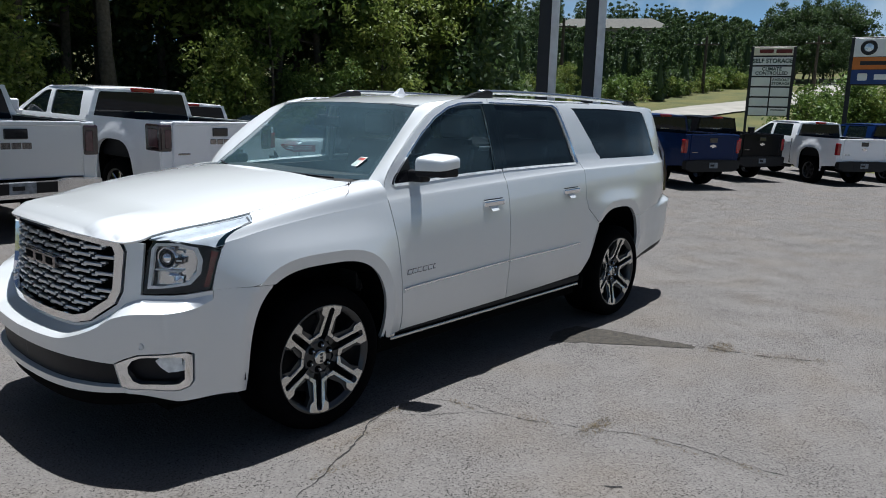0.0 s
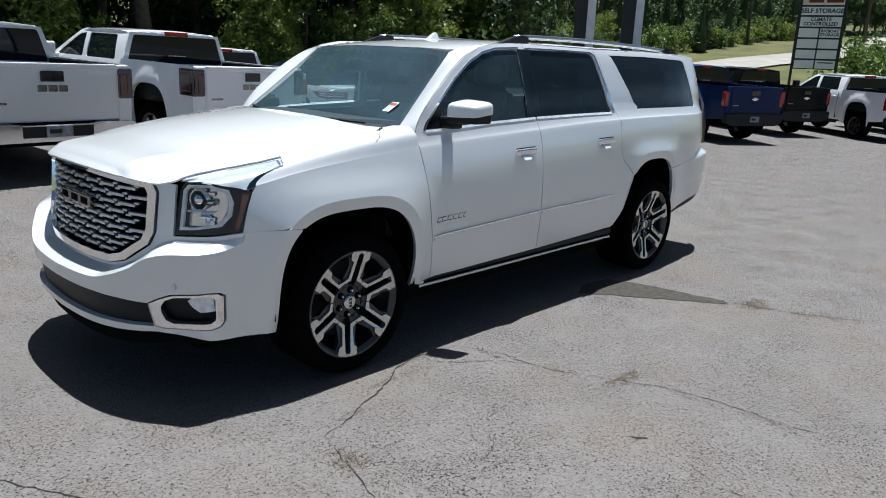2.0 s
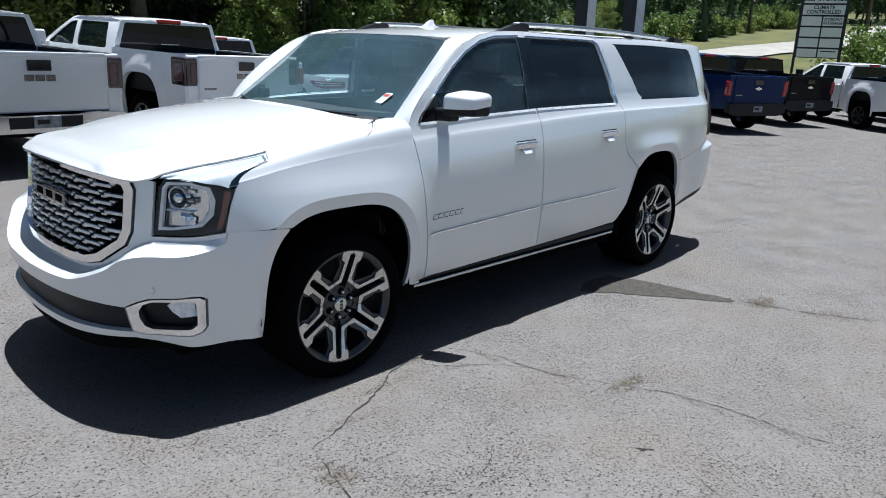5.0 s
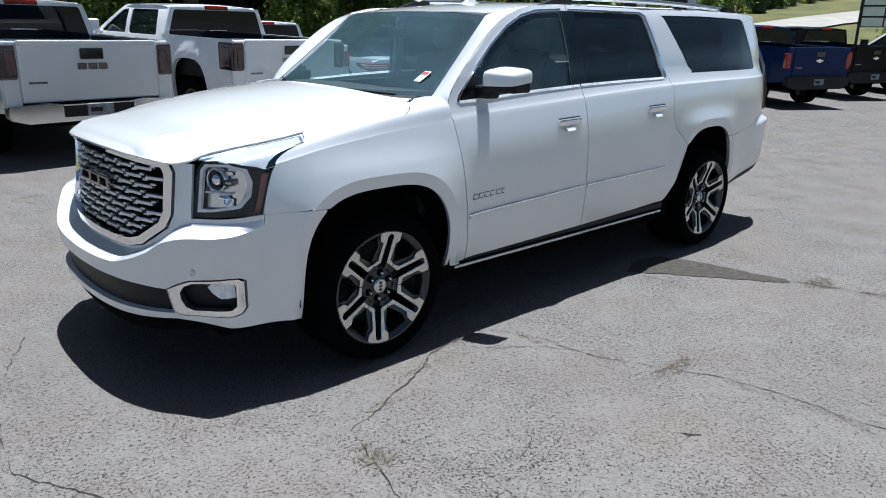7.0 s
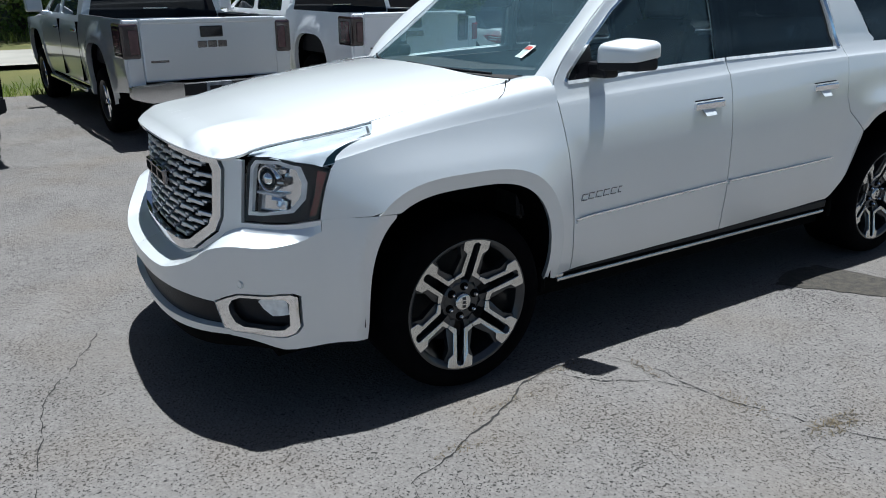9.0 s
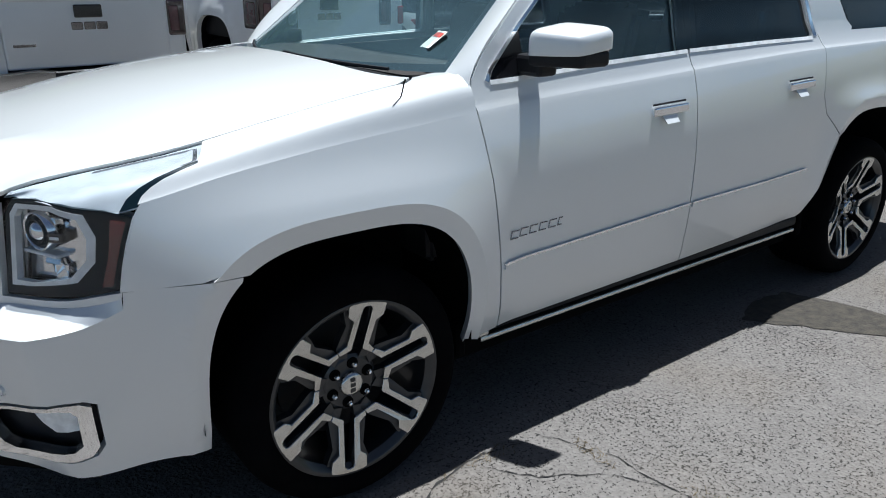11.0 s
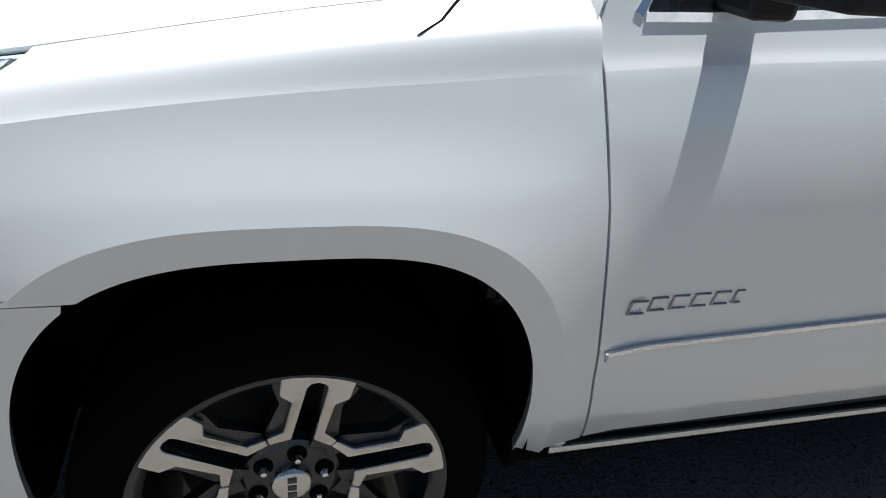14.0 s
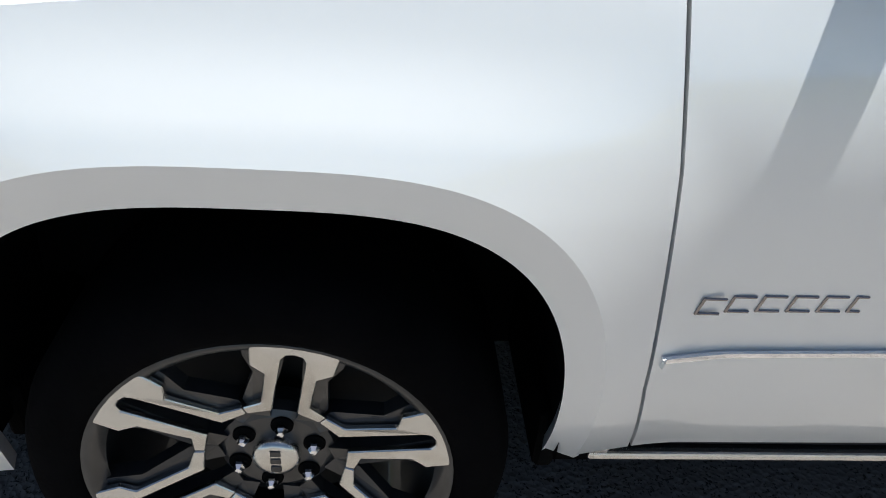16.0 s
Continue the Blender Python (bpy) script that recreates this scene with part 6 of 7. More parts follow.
def saloon(label, m):
    """A four-door saloon with a dark glass cabin, nose along x, standing on z = 0."""
    t = thing("saloon_car", label, "car", m)
    bow = lambda x: -0.10 * sstep(1.7, 2.3, abs(x))
    on = lambda off: (lambda x, z: (x, SALOON_Y(z) + bow(x) + off, z))
    arch = lambda cx: [(cx + 0.40 * math.cos(a), 0.36 + 0.40 * math.sin(a)) for a in [math.pi * k / 14 for k in range(15)]]
    outline = [(-2.24, 0.46), (-1.80, 0.36)] + arch(-1.38)[::-1] + [(-0.96, 0.30), (0.96, 0.30)] + arch(1.38)[::-1] + [(1.82, 0.36), (2.22, 0.44), (2.28, 0.70), (2.08, 0.85), (1.15, 0.97), (0.0, 0.985), (-1.2, 0.995), (-1.9, 1.0), (-2.2, 0.985), (-2.29, 0.93)]
    for sgn in (1, -1):
        fix = (lambda q: q) if sgn > 0 else flip
        cs = skin("body_side", [fix(sheet(outline, on(0), (0, 1, 0), step=0.2, stepv=0.08, flange=0.03))], TRUCK_WHITE, t)
        for hx in (0.10, -0.98):
            part("door_handle", boxed((hx - 0.09, min(sgn * 0.90, sgn * 0.945), 0.84), (hx + 0.09, max(sgn * 0.90, sgn * 0.945), 0.87), 0.008, 2), CHROME, cs)
        lb = bmesh.new()
        prism(lb, [(-2.31, 0.755), (-2.31, 0.90), (-1.72, 0.885), (-1.95, 0.785)], sgn * 0.40, sgn * 0.925)
        bmesh.ops.bevel(lb, geom=lb.edges[:], offset=0.012, segments=2, affect="EDGES")
        lp = part("tail_lamp", lb, RED_LENS, t, "wide red tail lamp with bright strips")
        for zz in (0.82, 0.865):
            part("bright_strip", boxed((-2.318, min(sgn * 0.50, sgn * 0.931), zz - 0.008), (-1.98, max(sgn * 0.50, sgn * 0.931), zz + 0.008), 0.002, 1), CHROME, lp)
        for cx in (-1.38, 1.38):
            well = bmesh.new()
            rim = arch(cx)
            rows = [[well.verts.new((x, sgn * y, z)) for x, z in rim] for y in (0.88, 0.62)]
            for i in range(len(rim) - 1):
                well.faces.new((rows[0][i], rows[0][i + 1], rows[1][i + 1], rows[1][i]))
            well.faces.new(rows[1])
            part("wheel_well", well, VOID, t)
            hub = build_wheel(t, pose(cx, sgn * 0.83, 0.35, 0, 0, 0 if sgn > 0 else 180), 0.35, 0.22, 0.22, "")
            sp = bmesh.new()
            lathe(sp, [(0, 0.012), (0.06, 0.012), (0.08, -0.004), (0.08, -0.05)], 24)
            for k in range(5):
                vs = box(sp, (0.05, -0.02, -0.03), (0.222, 0.026, 0.03), 0.008, 1)
                bmesh.ops.rotate(sp, verts=vs, cent=(0, 0, 0), matrix=Matrix.Rotation(radians(72 * k + 15), 3, "Y"))
            part("spokes", sp, SATIN, hub)
        mb = bmesh.new()
        box(mb, (0.72, min(sgn * 0.92, sgn * 1.08), 0.98), (0.84, max(sgn * 0.92, sgn * 1.08), 1.10), 0.03, 3)
        part("door_mirror", mb, TRUCK_WHITE, t)
    hb = bmesh.new()
    prism(hb, [(-0.76, 0.50), (0.76, 0.50), (0.78, 0.93), (0.70, 0.965), (-0.70, 0.965), (-0.78, 0.93)], -2.29, -2.20, "x")
    lid = part("boot_panel", hb, TRUCK_WHITE, t)
    part("plate_recess", boxed((-2.305, -0.26, 0.66), (-2.285, 0.26, 0.80), 0.008, 1), GLOSS_BLACK, lid)
    ds = sheet([(-2.28, 0), (-2.26, 0.62), (-2.1, 0.84), (-1.5, 0.90), (-1.5, 0)], lambda x, y: (x, y, 1.015 - 0.03 * (y / 0.9) ** 4 - 0.02 * sstep(-2.1, -2.3, x)), (0, 0, 1), step=0.15, flange=0.03)
    skin("boot_lid", [ds, flip(ds)], TRUCK_WHITE, t)
    cb = bmesh.new()
    prism(cb, [(1.18, 0.95), (0.42, 1.36), (0.10, 1.43), (-0.55, 1.44), (-1.05, 1.38), (-1.78, 1.0), (-1.78, 0.95)], -0.88, 0.88)
    for v in cb.verts:
        v.co.y *= 1 - 0.52 * max(0.0, v.co.z - 0.98)
    bmesh.ops.bevel(cb, geom=cb.edges[:], offset=0.05, segments=3, affect="EDGES")
    cabin = part("cabin_glass", cb, DARK_PANE, t, "dark tinted cabin glass", smooth=True)
    rs = sheet([(-0.95, 0), (-0.93, 0.52), (-0.5, 0.60), (0.1, 0.58), (0.16, 0)], lambda x, y: (x, y, 1.452 - 0.035 * (y / 0.6) ** 2 - 0.02 * sstep(-0.1, 0.3, x) - 0.05 * sstep(-0.6, -1.05, x)), (0, 0, 1), step=0.15, flange=0.02)
    skin("roof_panel", [rs, flip(rs)], GLOSS_BLACK, cabin)
    hs = sheet([(1.14, 0), (2.20, 0), (2.14, 0.5), (2.0, 0.82), (1.14, 0.90)], lambda x, y: (x, y, 0.995 - 0.14 * sstep(1.3, 2.3, x) - 0.06 * (y / 0.9) ** 4), (0, 0, 1), step=0.2, flange=0.03)
    skin("hood", [hs, flip(hs)], TRUCK_WHITE, t)
    part("front_bumper", boxed((2.05, -0.80, 0.40), (2.29, 0.80, 0.82), 0.06, 3), TRUCK_WHITE, t)
    part("rear_bumper", boxed((-2.34, -0.82, 0.40), (-2.18, 0.82, 0.66), 0.04, 3), TRUCK_WHITE, t)
    part("chassis", boxed((-2.1, -0.60, 0.26), (2.1, 0.60, 0.46)), VOID, t)
    return t


HEAD_L = -83.2
fl_, ll_ = Vector((math.cos(radians(HEAD_L)), math.sin(radians(HEAD_L)))), Vector((-math.sin(radians(HEAD_L)), math.cos(radians(HEAD_L))))
A = Vector((1.364, -8.38))
pickup("silver-white pickup truck with chrome bumper, parked tailgate outwards", parked(A.x, A.y, HEAD_L), TRUCK_SILVER, TINT_REAR, bumper_mat=BED_CHROME, lamp_dark=True)
B = A - ll_ * 2.9
pickup("white crew cab pickup truck, parked in the row", parked(B.x, B.y, HEAD_L), TRUCK_WHITE, TINT_REAR, bumper_mat=BED_CHROME, lamp_dark=True)
C = Vector((-3.68, -8.3)) + Vector((-0.087, -0.996)) * 2.75
pickup("white pickup truck with dark windows, behind the SUV", parked(C.x, C.y, -95.0, (0.93, 0.92, 0.85)), TRUCK_WHITE, TINT_REAR, make="round")
saloon("white saloon car with dark glass and wide red tail lamps", parked(-6.05, -10.25, -95.0, (1, 1, 0.94)))
E_ = A + ll_ * 3.2
pickup("black pickup truck with red tail lamps, at the row's end", parked(E_.x, E_.y, HEAD_L), TRUCK_BLACK, TINT_REAR)
HEAD_R = 237.0
fr_, lr_ = Vector((math.cos(radians(HEAD_R)), math.sin(radians(HEAD_R)))), Vector((-math.sin(radians(HEAD_R)), math.cos(radians(HEAD_R))))
COL = (0.925, 0.93, 0.99)
for corner, side, paint, text in (((-15.3, -3.7), -1, TRUCK_BLUE, "bright blue midsize pickup truck with black bumper"),
                                  ((-19.1, -3.74), -1, TRUCK_BLACK, "black midsize pickup truck with black bumper"),
                                  ((-19.7, -2.2), 1, TRUCK_WHITE, "white midsize off-road pickup truck with black bumper")):
    head = HEAD_R if side > 0 else 247.0
    fr_, lr_ = Vector((math.cos(radians(head)), math.sin(radians(head)))), Vector((-math.sin(radians(head)), math.cos(radians(head))))
    mid = Vector(corner) - lr_ * (0.86 * side) + fr_ * (1.82 * 0.925)
    pickup(text, parked(mid.x, mid.y, head, COL), paint, TINT_REAR, make="round")
    last = mid
mid = last - lr_ * 2.9
pickup("blue midsize pickup truck beside the white one", parked(mid.x, mid.y, HEAD_R, COL), TRUCK_BLUE, TINT_REAR, make="round")


# ---------------------------------------------------------------- trees
def leaf_material(name, dark, light, dry):
    m = bpy.data.materials.new(name)
    m.use_nodes = True
    nt = m.node_tree
    L = nt.links.new
    b = nt.nodes["Principled BSDF"]
    b.inputs["Roughness"].default_value = 0.55
    b.inputs["Specular IOR Level"].default_value = 0.35
    geo = nt.nodes.new("ShaderNodeNewGeometry")
    ramp = nt.nodes.new("ShaderNodeValToRGB")
    ramp.color_ramp.elements[0].color = (*dark, 1)
    ramp.color_ramp.elements[1].color = (*light, 1)
    e = ramp.color_ramp.elements.new(0.93)
    e.color = (*light, 1)
    ramp.color_ramp.elements[-1].color = (*dry, 1)
    L(geo.outputs["Random Per Island"], ramp.inputs[0])
    L(ramp.outputs[0], b.inputs["Base Color"])
    tr = nt.nodes.new("ShaderNodeBsdfTranslucent")
    L(ramp.outputs[0], tr.inputs[0])
    mx = nt.nodes.new("ShaderNodeMixShader")
    mx.inputs[0].default_value = 0.35
    L(b.outputs[0], mx.inputs[1])
    L(tr.outputs[0], mx.inputs[2])
    L(mx.outputs[0], nt.nodes["Material Output"].inputs[0])
    return m


LEAF = leaf_material("broadleaf", (0.05, 0.09, 0.018), (0.15, 0.22, 0.045), (0.24, 0.25, 0.08))
LEAF2 = leaf_material("yellow_green_leaf", (0.09, 0.13, 0.02), (0.23, 0.28, 0.06), (0.30, 0.28, 0.09))
PINE = leaf_material("pine_needles", (0.025, 0.05, 0.018), (0.07, 0.11, 0.032), (0.10, 0.12, 0.04))
FAR = leaf_material("far_woods_leaf", (0.032, 0.060, 0.024), (0.085, 0.130, 0.040), (0.13, 0.16, 0.05))
BARK = material("grey_brown_bark", (0.10, 0.085, 0.065), 0.95, var=0.45, scale=9, bump=0.8, bump_scale=22)


def leaf_cloud(rng, centres, radii, n, size, flat=1.0):
    """Corner points of n small leaves spread through balls, denser near their skins."""
    k = rng.integers(0, len(centres), n)
    d = rng.normal(size=(n, 3))
    d /= np.linalg.norm(d, axis=1)[:, None]
    r = rng.random(n) ** 0.45
    p = centres[k] + d * (radii[k] * r)[:, None] * np.array([1, 1, flat])
    a = rng.normal(size=(n, 3)) + d * 0.6
    a /= np.linalg.norm(a, axis=1)[:, None]
    u = np.cross(a, rng.normal(size=(n, 3)))
    u /= np.linalg.norm(u, axis=1)[:, None]
    w = np.cross(a, u)
    s = (size * rng.uniform(0.5, 1.3, n))[:, None]
    q = np.stack([p - u * s, p - w * s * 0.45 + a * s * 0.1, p + u * s, p + w * s * 0.45 + a * s * 0.1], axis=1)
    return q.reshape(-1, 3)


def leaf_mesh(name, pts, mat):
    n = len(pts) // 4
    me = bpy.data.meshes.new(name)
    me.vertices.add(len(pts))
    me.vertices.foreach_set("co", np.ascontiguousarray(pts, dtype=np.float32).ravel())
    me.loops.add(len(pts))
    me.loops.foreach_set("vertex_index", np.arange(len(pts), dtype=np.int32))
    me.polygons.add(n)
    me.polygons.foreach_set("loop_start", np.arange(0, len(pts), 4, dtype=np.int32))
    me.update(calc_edges=True)
    me.validate()
    me.materials.append(mat)
    return me


def limb_mesh(rng, height, spread, limbs, r0, first=0.35):
    bm = bmesh.new()
    lean = rng.uniform(-0.04, 0.04, 2)
    top = lambda h: Vector((lean[0] * h + 0.10 * math.sin(h * 0.9), lean[1] * h + 0.08 * math.cos(h * 0.7), h))
    tube(bm, [top(height * k / 8) for k in range(9)], [r0 * (1.25 if k == 0 else 1 - 0.10 * k) for k in range(9)], 9)
    tips = []
    for k in range(limbs):
        h = height * (first + (0.95 - first) * k / max(1, limbs - 1))
        a = k * 2.4 + rng.uniform(-0.4, 0.4)
        ln = spread * (1.1 - 0.6 * k / limbs) * rng.uniform(0.75, 1.2)
        p0 = top(h)
        d = Vector((math.cos(a), math.sin(a), rng.uniform(0.2, 0.6)))
        pts = [p0, p0 + d * ln * 0.5, p0 + d * ln + Vector((0, 0, ln * 0.12))]
        tube(bm, pts, [r0 * 0.38, r0 * 0.24, r0 * 0.08], 6)
        tips += [pts[1], pts[2]]
    tips.append(top(height))
    return bm, tips


def tree_kind(seed, height, spread, limbs, r0, leaves, size, mat, ball, first=0.35, flat=0.8):
    rng = np.random.default_rng(seed)
    bm, tips = limb_mesh(rng, height, spread, limbs, r0, first)
    c, r = [], []
    for t in tips:
        for _ in range(3):
            c.append(np.array(t) + rng.normal(size=3) * ball * 0.55)
            r.append(ball * rng.uniform(0.45, 1.0))
    pts = leaf_cloud(rng, np.array(c), np.array(r), leaves, size, flat)
    me = bpy.data.meshes.new("trunk")
    bm.to_mesh(me)
    bm.free()
    me.shade_smooth()
    me.materials.append(BARK)
    return me, leaf_mesh("crown", pts, mat)


def plant(name, kind, x, y, scale, turn, label, category, group, sink=0.0):
    t = thing(name, label, category, pose(x, y, land(x, y) - 0.06 - sink, 0, 0, turn) @ Matrix.Diagonal((scale, scale, scale, 1)), group)
    for nm, me in zip(("trunk", "crown"), kind):
        o = new(nm, me)
        o.parent = t
    return t


TALL = [tree_kind(11, 15, 4.2, 12, 0.22, 7500, 0.20, LEAF, 1.7, 0.28), tree_kind(12, 17, 3.8, 13, 0.26, 7500, 0.20, LEAF, 1.6, 0.22), tree_kind(13, 13, 4.4, 11, 0.20, 8000, 0.19, LEAF2, 1.6, 0.25)]
CONE = [tree_kind(21, 19, 3.0, 20, 0.24, 7000, 0.17, PINE, 1.2, 0.30, 0.6), tree_kind(22, 22, 2.8, 22, 0.27, 7000, 0.17, PINE, 1.15, 0.40, 0.6)]
BUSH = [tree_kind(31, 2.6, 1.3, 8, 0.05, 3600, 0.10, LEAF, 0.75, 0.12), tree_kind(32, 3.4, 1.2, 9, 0.06, 4200, 0.11, LEAF2, 0.75, 0.10), tree_kind(33, 1.6, 1.2, 7, 0.04, 2600, 0.09, LEAF, 0.6, 0.10)]
SAP = [tree_kind(41, 6.0, 1.5, 11, 0.07, 4600, 0.13, LEAF2, 0.8, 0.15), tree_kind(42, 7.5, 1.7, 12, 0.08, 5200, 0.13, LEAF, 0.85, 0.18)]

LOW = [tree_kind(35, 1.5, 1.1, 7, 0.04, 800, 0.15, LEAF2, 0.6, 0.10), tree_kind(36, 2.2, 1.0, 7, 0.05, 900, 0.15, LEAF, 0.6, 0.10)]
DARK_TREE = [tree_kind(51, 13, 4.0, 12, 0.20, 7000, 0.26, PINE, 1.9, 0.22), tree_kind(52, 13, 3.4, 12, 0.20, 7000, 0.26, PINE, 1.8, 0.2)]

rng = random.Random(77)


def bearing(x, y):
    return math.degrees(math.atan2(y - 4.0, x - 4.0)) % 360


# woods behind the left row, along the road
x = 17.0
while x > -34:
    y = -27.0 - rng.uniform(0, 3.0) + 0.02 * x
    if not 240.5 < bearing(x, y) < 248:
        plant("tree", rng.choice(TALL + CONE[:1]), x, y, rng.uniform(0.9, 1.2), rng.uniform(0, 360), "tall leafy tree at the edge of the woods", "tree", "trees at the wood's edge")
    x -= rng.uniform(2.8, 4.4)
plant("tree", CONE[1], -9.6, -26.6, 1.15, 40, "tall bare-trunked pine at the edge of the woods", "tree", "trees at the wood's edge")
x = 19.0
while x > -41:
    plant("tree", rng.choice(CONE + TALL), x, -33.0 - rng.uniform(0, 3.5), rng.uniform(1.0, 1.35), rng.uniform(0, 360), "tall dark tree deeper in the woods", "tree", "trees deeper in the woods")
    x -= rng.uniform(1.8, 2.6)
x = 16.0
while x > -46:
    k = rng.random()
    y = -24.2 - rng.uniform(0, 2.4) + 0.03 * x
    if not 241 < bearing(x, y) < 249:
        plant("shrub" if k < 0.78 else "sapling", rng.choice(BUSH) if k < 0.78 else rng.choice(SAP), x, y, rng.uniform(0.7, 1.2) * (1 if x > -30 else 0.7), rng.uniform(0, 360),
              "leafy green shrub at the wood's edge" if k < 0.78 else "slender young tree in front of the woods", "shrub" if k < 0.78 else "tree", "undergrowth at the wood's edge")
    x -= rng.choice((0.6, 0.8, 1.0, 1.4, 2.4))
# low growth along the bank on the far side of the road
for k in range(64):
    t = (k * 0.618) % 1.0
    bx, by = -46 - 30 * t + rng.uniform(-2, 2), -25.5 + 3.5 * t + rng.uniform(-2.0, 2.0)
    plant("shrub", rng.choice(LOW), bx, by, rng.uniform(0.35, 0.8), rng.uniform(0, 360), "low green shrub on the bank above the road", "shrub", "shrubs on the bank")
# clump beside the signs and along the lot's far edge
for az, d, h in ((194.9, 44.5, 2.9), (194.5, 45.5, 2.6), (192.9, 47, 2.4), (192.5, 46, 2.4), (191.9, 48, 3.2), (191.3, 46, 2.6), (190.8, 48, 3.3), (190.2, 46, 2.6), (189.5, 48, 3.2), (188.7, 47, 3.0), (187.6, 48, 3.3), (186.4, 47, 2.8), (185.0, 48, 3.4), (196.4, 37.0, 0.9), (198.2, 36.5, 0.8), (200.4, 38, 0.8)):
    kind = rng.choice(BUSH)
    plant("shrub", kind, 4 + d * math.cos(radians(az)), 4 + d * math.sin(radians(az)), h / (3.1 if kind is BUSH[0] else 4.0 if kind is BUSH[1] else 2.1), rng.uniform(0, 360), "rounded leafy shrub beside the road sign", "shrub", "shrubs by the signs")
for az, d, top in ((198.3, 104, 12.6), (197.6, 98, 15.0), (196.9, 100, 16.2), (196.2, 96, 15.4), (195.6, 101, 16.4), (195.0, 97, 15.6), (194.4, 102, 16.3), (193.8, 98, 15.6), (193.2, 100, 15.8), (192.7, 97, 14.6), (192.2, 100, 12.8), (197.2, 92, 12.5), (195.2, 91, 12.8), (193.9, 92, 12.4)):
    kd = rng.choice((0, 1, 2))
    px, py = 4 + d * math.cos(radians(az)), 4 + d * math.sin(radians(az))
    plant("tree", DARK_TREE[kd % 2], px, py, (top - land(px, py)) / 14.6, rng.uniform(0, 360), "broad dark tree standing behind the signs", "tree", "trees behind the signs")


def woods(seed, spots, leaves, size, core=True):
    """Distant trees, too many to count, as one mass of foliage; core adds hidden cones that block light."""
    g = np.random.default_rng(seed)
    out = []
    for x, y, h, w in spots:
        z = land(x, y)
        c, r = [], []
        for k in range(7):
            t = k / 6
            rad = w * (1.05 - 0.80 * t)
            for _ in range(2):
                a = g.uniform(0, 6.28)
                c.append((x + rad * 0.6 * math.cos(a), y + rad * 0.6 * math.sin(a), z + h * (0.12 + 0.85 * t)))
                r.append(rad * g.uniform(0.45, 0.8))
        out.append(leaf_cloud(g, np.array(c), np.array(r), leaves, size, 0.9))
        q = []
        for k in range(6 if core else 0):
            a, b = k * 1.0472, (k + 1) * 1.0472
            for u, s_, zz in ((a, 0.55, 0.0), (b, 0.55, 0.0), (b, 0.06, 0.72), (a, 0.06, 0.72)):
                q.append((x + w * s_ * math.cos(u), y + w * s_ * math.sin(u), z + h * zz))
        if core:
            out.append(np.array(q))
    return np.concatenate(out)


g = np.random.default_rng(9)
SKYLINE = pchip([(180, 0.10), (191, 0.105), (196, 0.118), (198.9, 0.124), (201, 0.130), (203, 0.137), (207, 0.150), (214, 0.165), (218, 0.19), (230, 0.24)])
spots = []
while len(spots) < 760:
    d, a = 62 + 138 * g.random() ** 0.85, g.uniform(184, 219)
    x, y = 4 + d * math.cos(math.radians(a)), 4 + d * math.sin(math.radians(a))
    if a < 199 and d < 112 or a < 203 and d < 78:
        continue
    slope = 0.118 if 205 < a < 213 and d < 152 else SKYLINE(a)
    if 205 < a < 213 and 138 < d < 164:
        continue
    h = min(g.uniform(4.5, 8.5) * (0.75 + d / 300), 1.7 + slope * d * g.uniform(0.93, 1.02) - land(x, y))
    if h > 2.2:
        spots.append((x, y, h, h * g.uniform(0.16, 0.28)))
far = new("far_woods", leaf_mesh("far_woods", woods(3, spots, 800, 0.15), FAR))
tagged(far, "wooded hillside of dense young dark green trees", "woods", kind="stuff")
spots = []
for k in range(110):
    d, a = g.uniform(41, 58), 217 + 47 * (k + g.random()) / 110
    spots.append((4 + d * math.cos(math.radians(a)), 4 + d * math.sin(math.radians(a)), g.uniform(8, 17), g.uniform(1.9, 2.8)))
deep = new("deep_woods", leaf_mesh("deep_woods", woods(6, spots, 1100, 0.25, False), PINE))
tagged(deep, "dark dense woods behind the edge trees", "woods", kind="stuff")

# long grass at the edges of lot and road
pts = []
g = np.random.default_rng(4)
for k in range(5200):
    if k < 2600:
        x, y = g.uniform(-26, 18), -10.7 - abs(g.normal()) * 0.8
        s = 0.10
    elif k < 4200:
        x, y = g.uniform(-40, 18), -23.2 - abs(g.normal()) * 1.4
        s = 0.28
    else:
        x, y = -27.3 - abs(g.normal()) * 4, g.uniform(-10, 18)
        s = 0.15
    z = land(x, y) - 0.05
    for _ in range(4):
        d = g.uniform(0, 6.28)
        l = s * g.uniform(0.6, 1.5)
        bx, by = x + g.normal() * 0.10, y + g.normal() * 0.10
        ox, oy = math.cos(d) * l * 0.5, math.sin(d) * l * 0.5
        wx, wy = -math.sin(d) * 0.012, math.cos(d) * 0.012
        pts += [(bx - wx, by - wy, z), (bx + wx, by + wy, z), (bx + ox * 0.5 + wx * 0.7, by + oy * 0.5 + wy * 0.7, z + l * 0.7), (bx + ox, by + oy, z + l)]
tagged(new("long_grass", leaf_mesh("long_grass", np.array(pts), LEAF2)), "long grass along the edges of lot and road", "grass", kind="stuff")


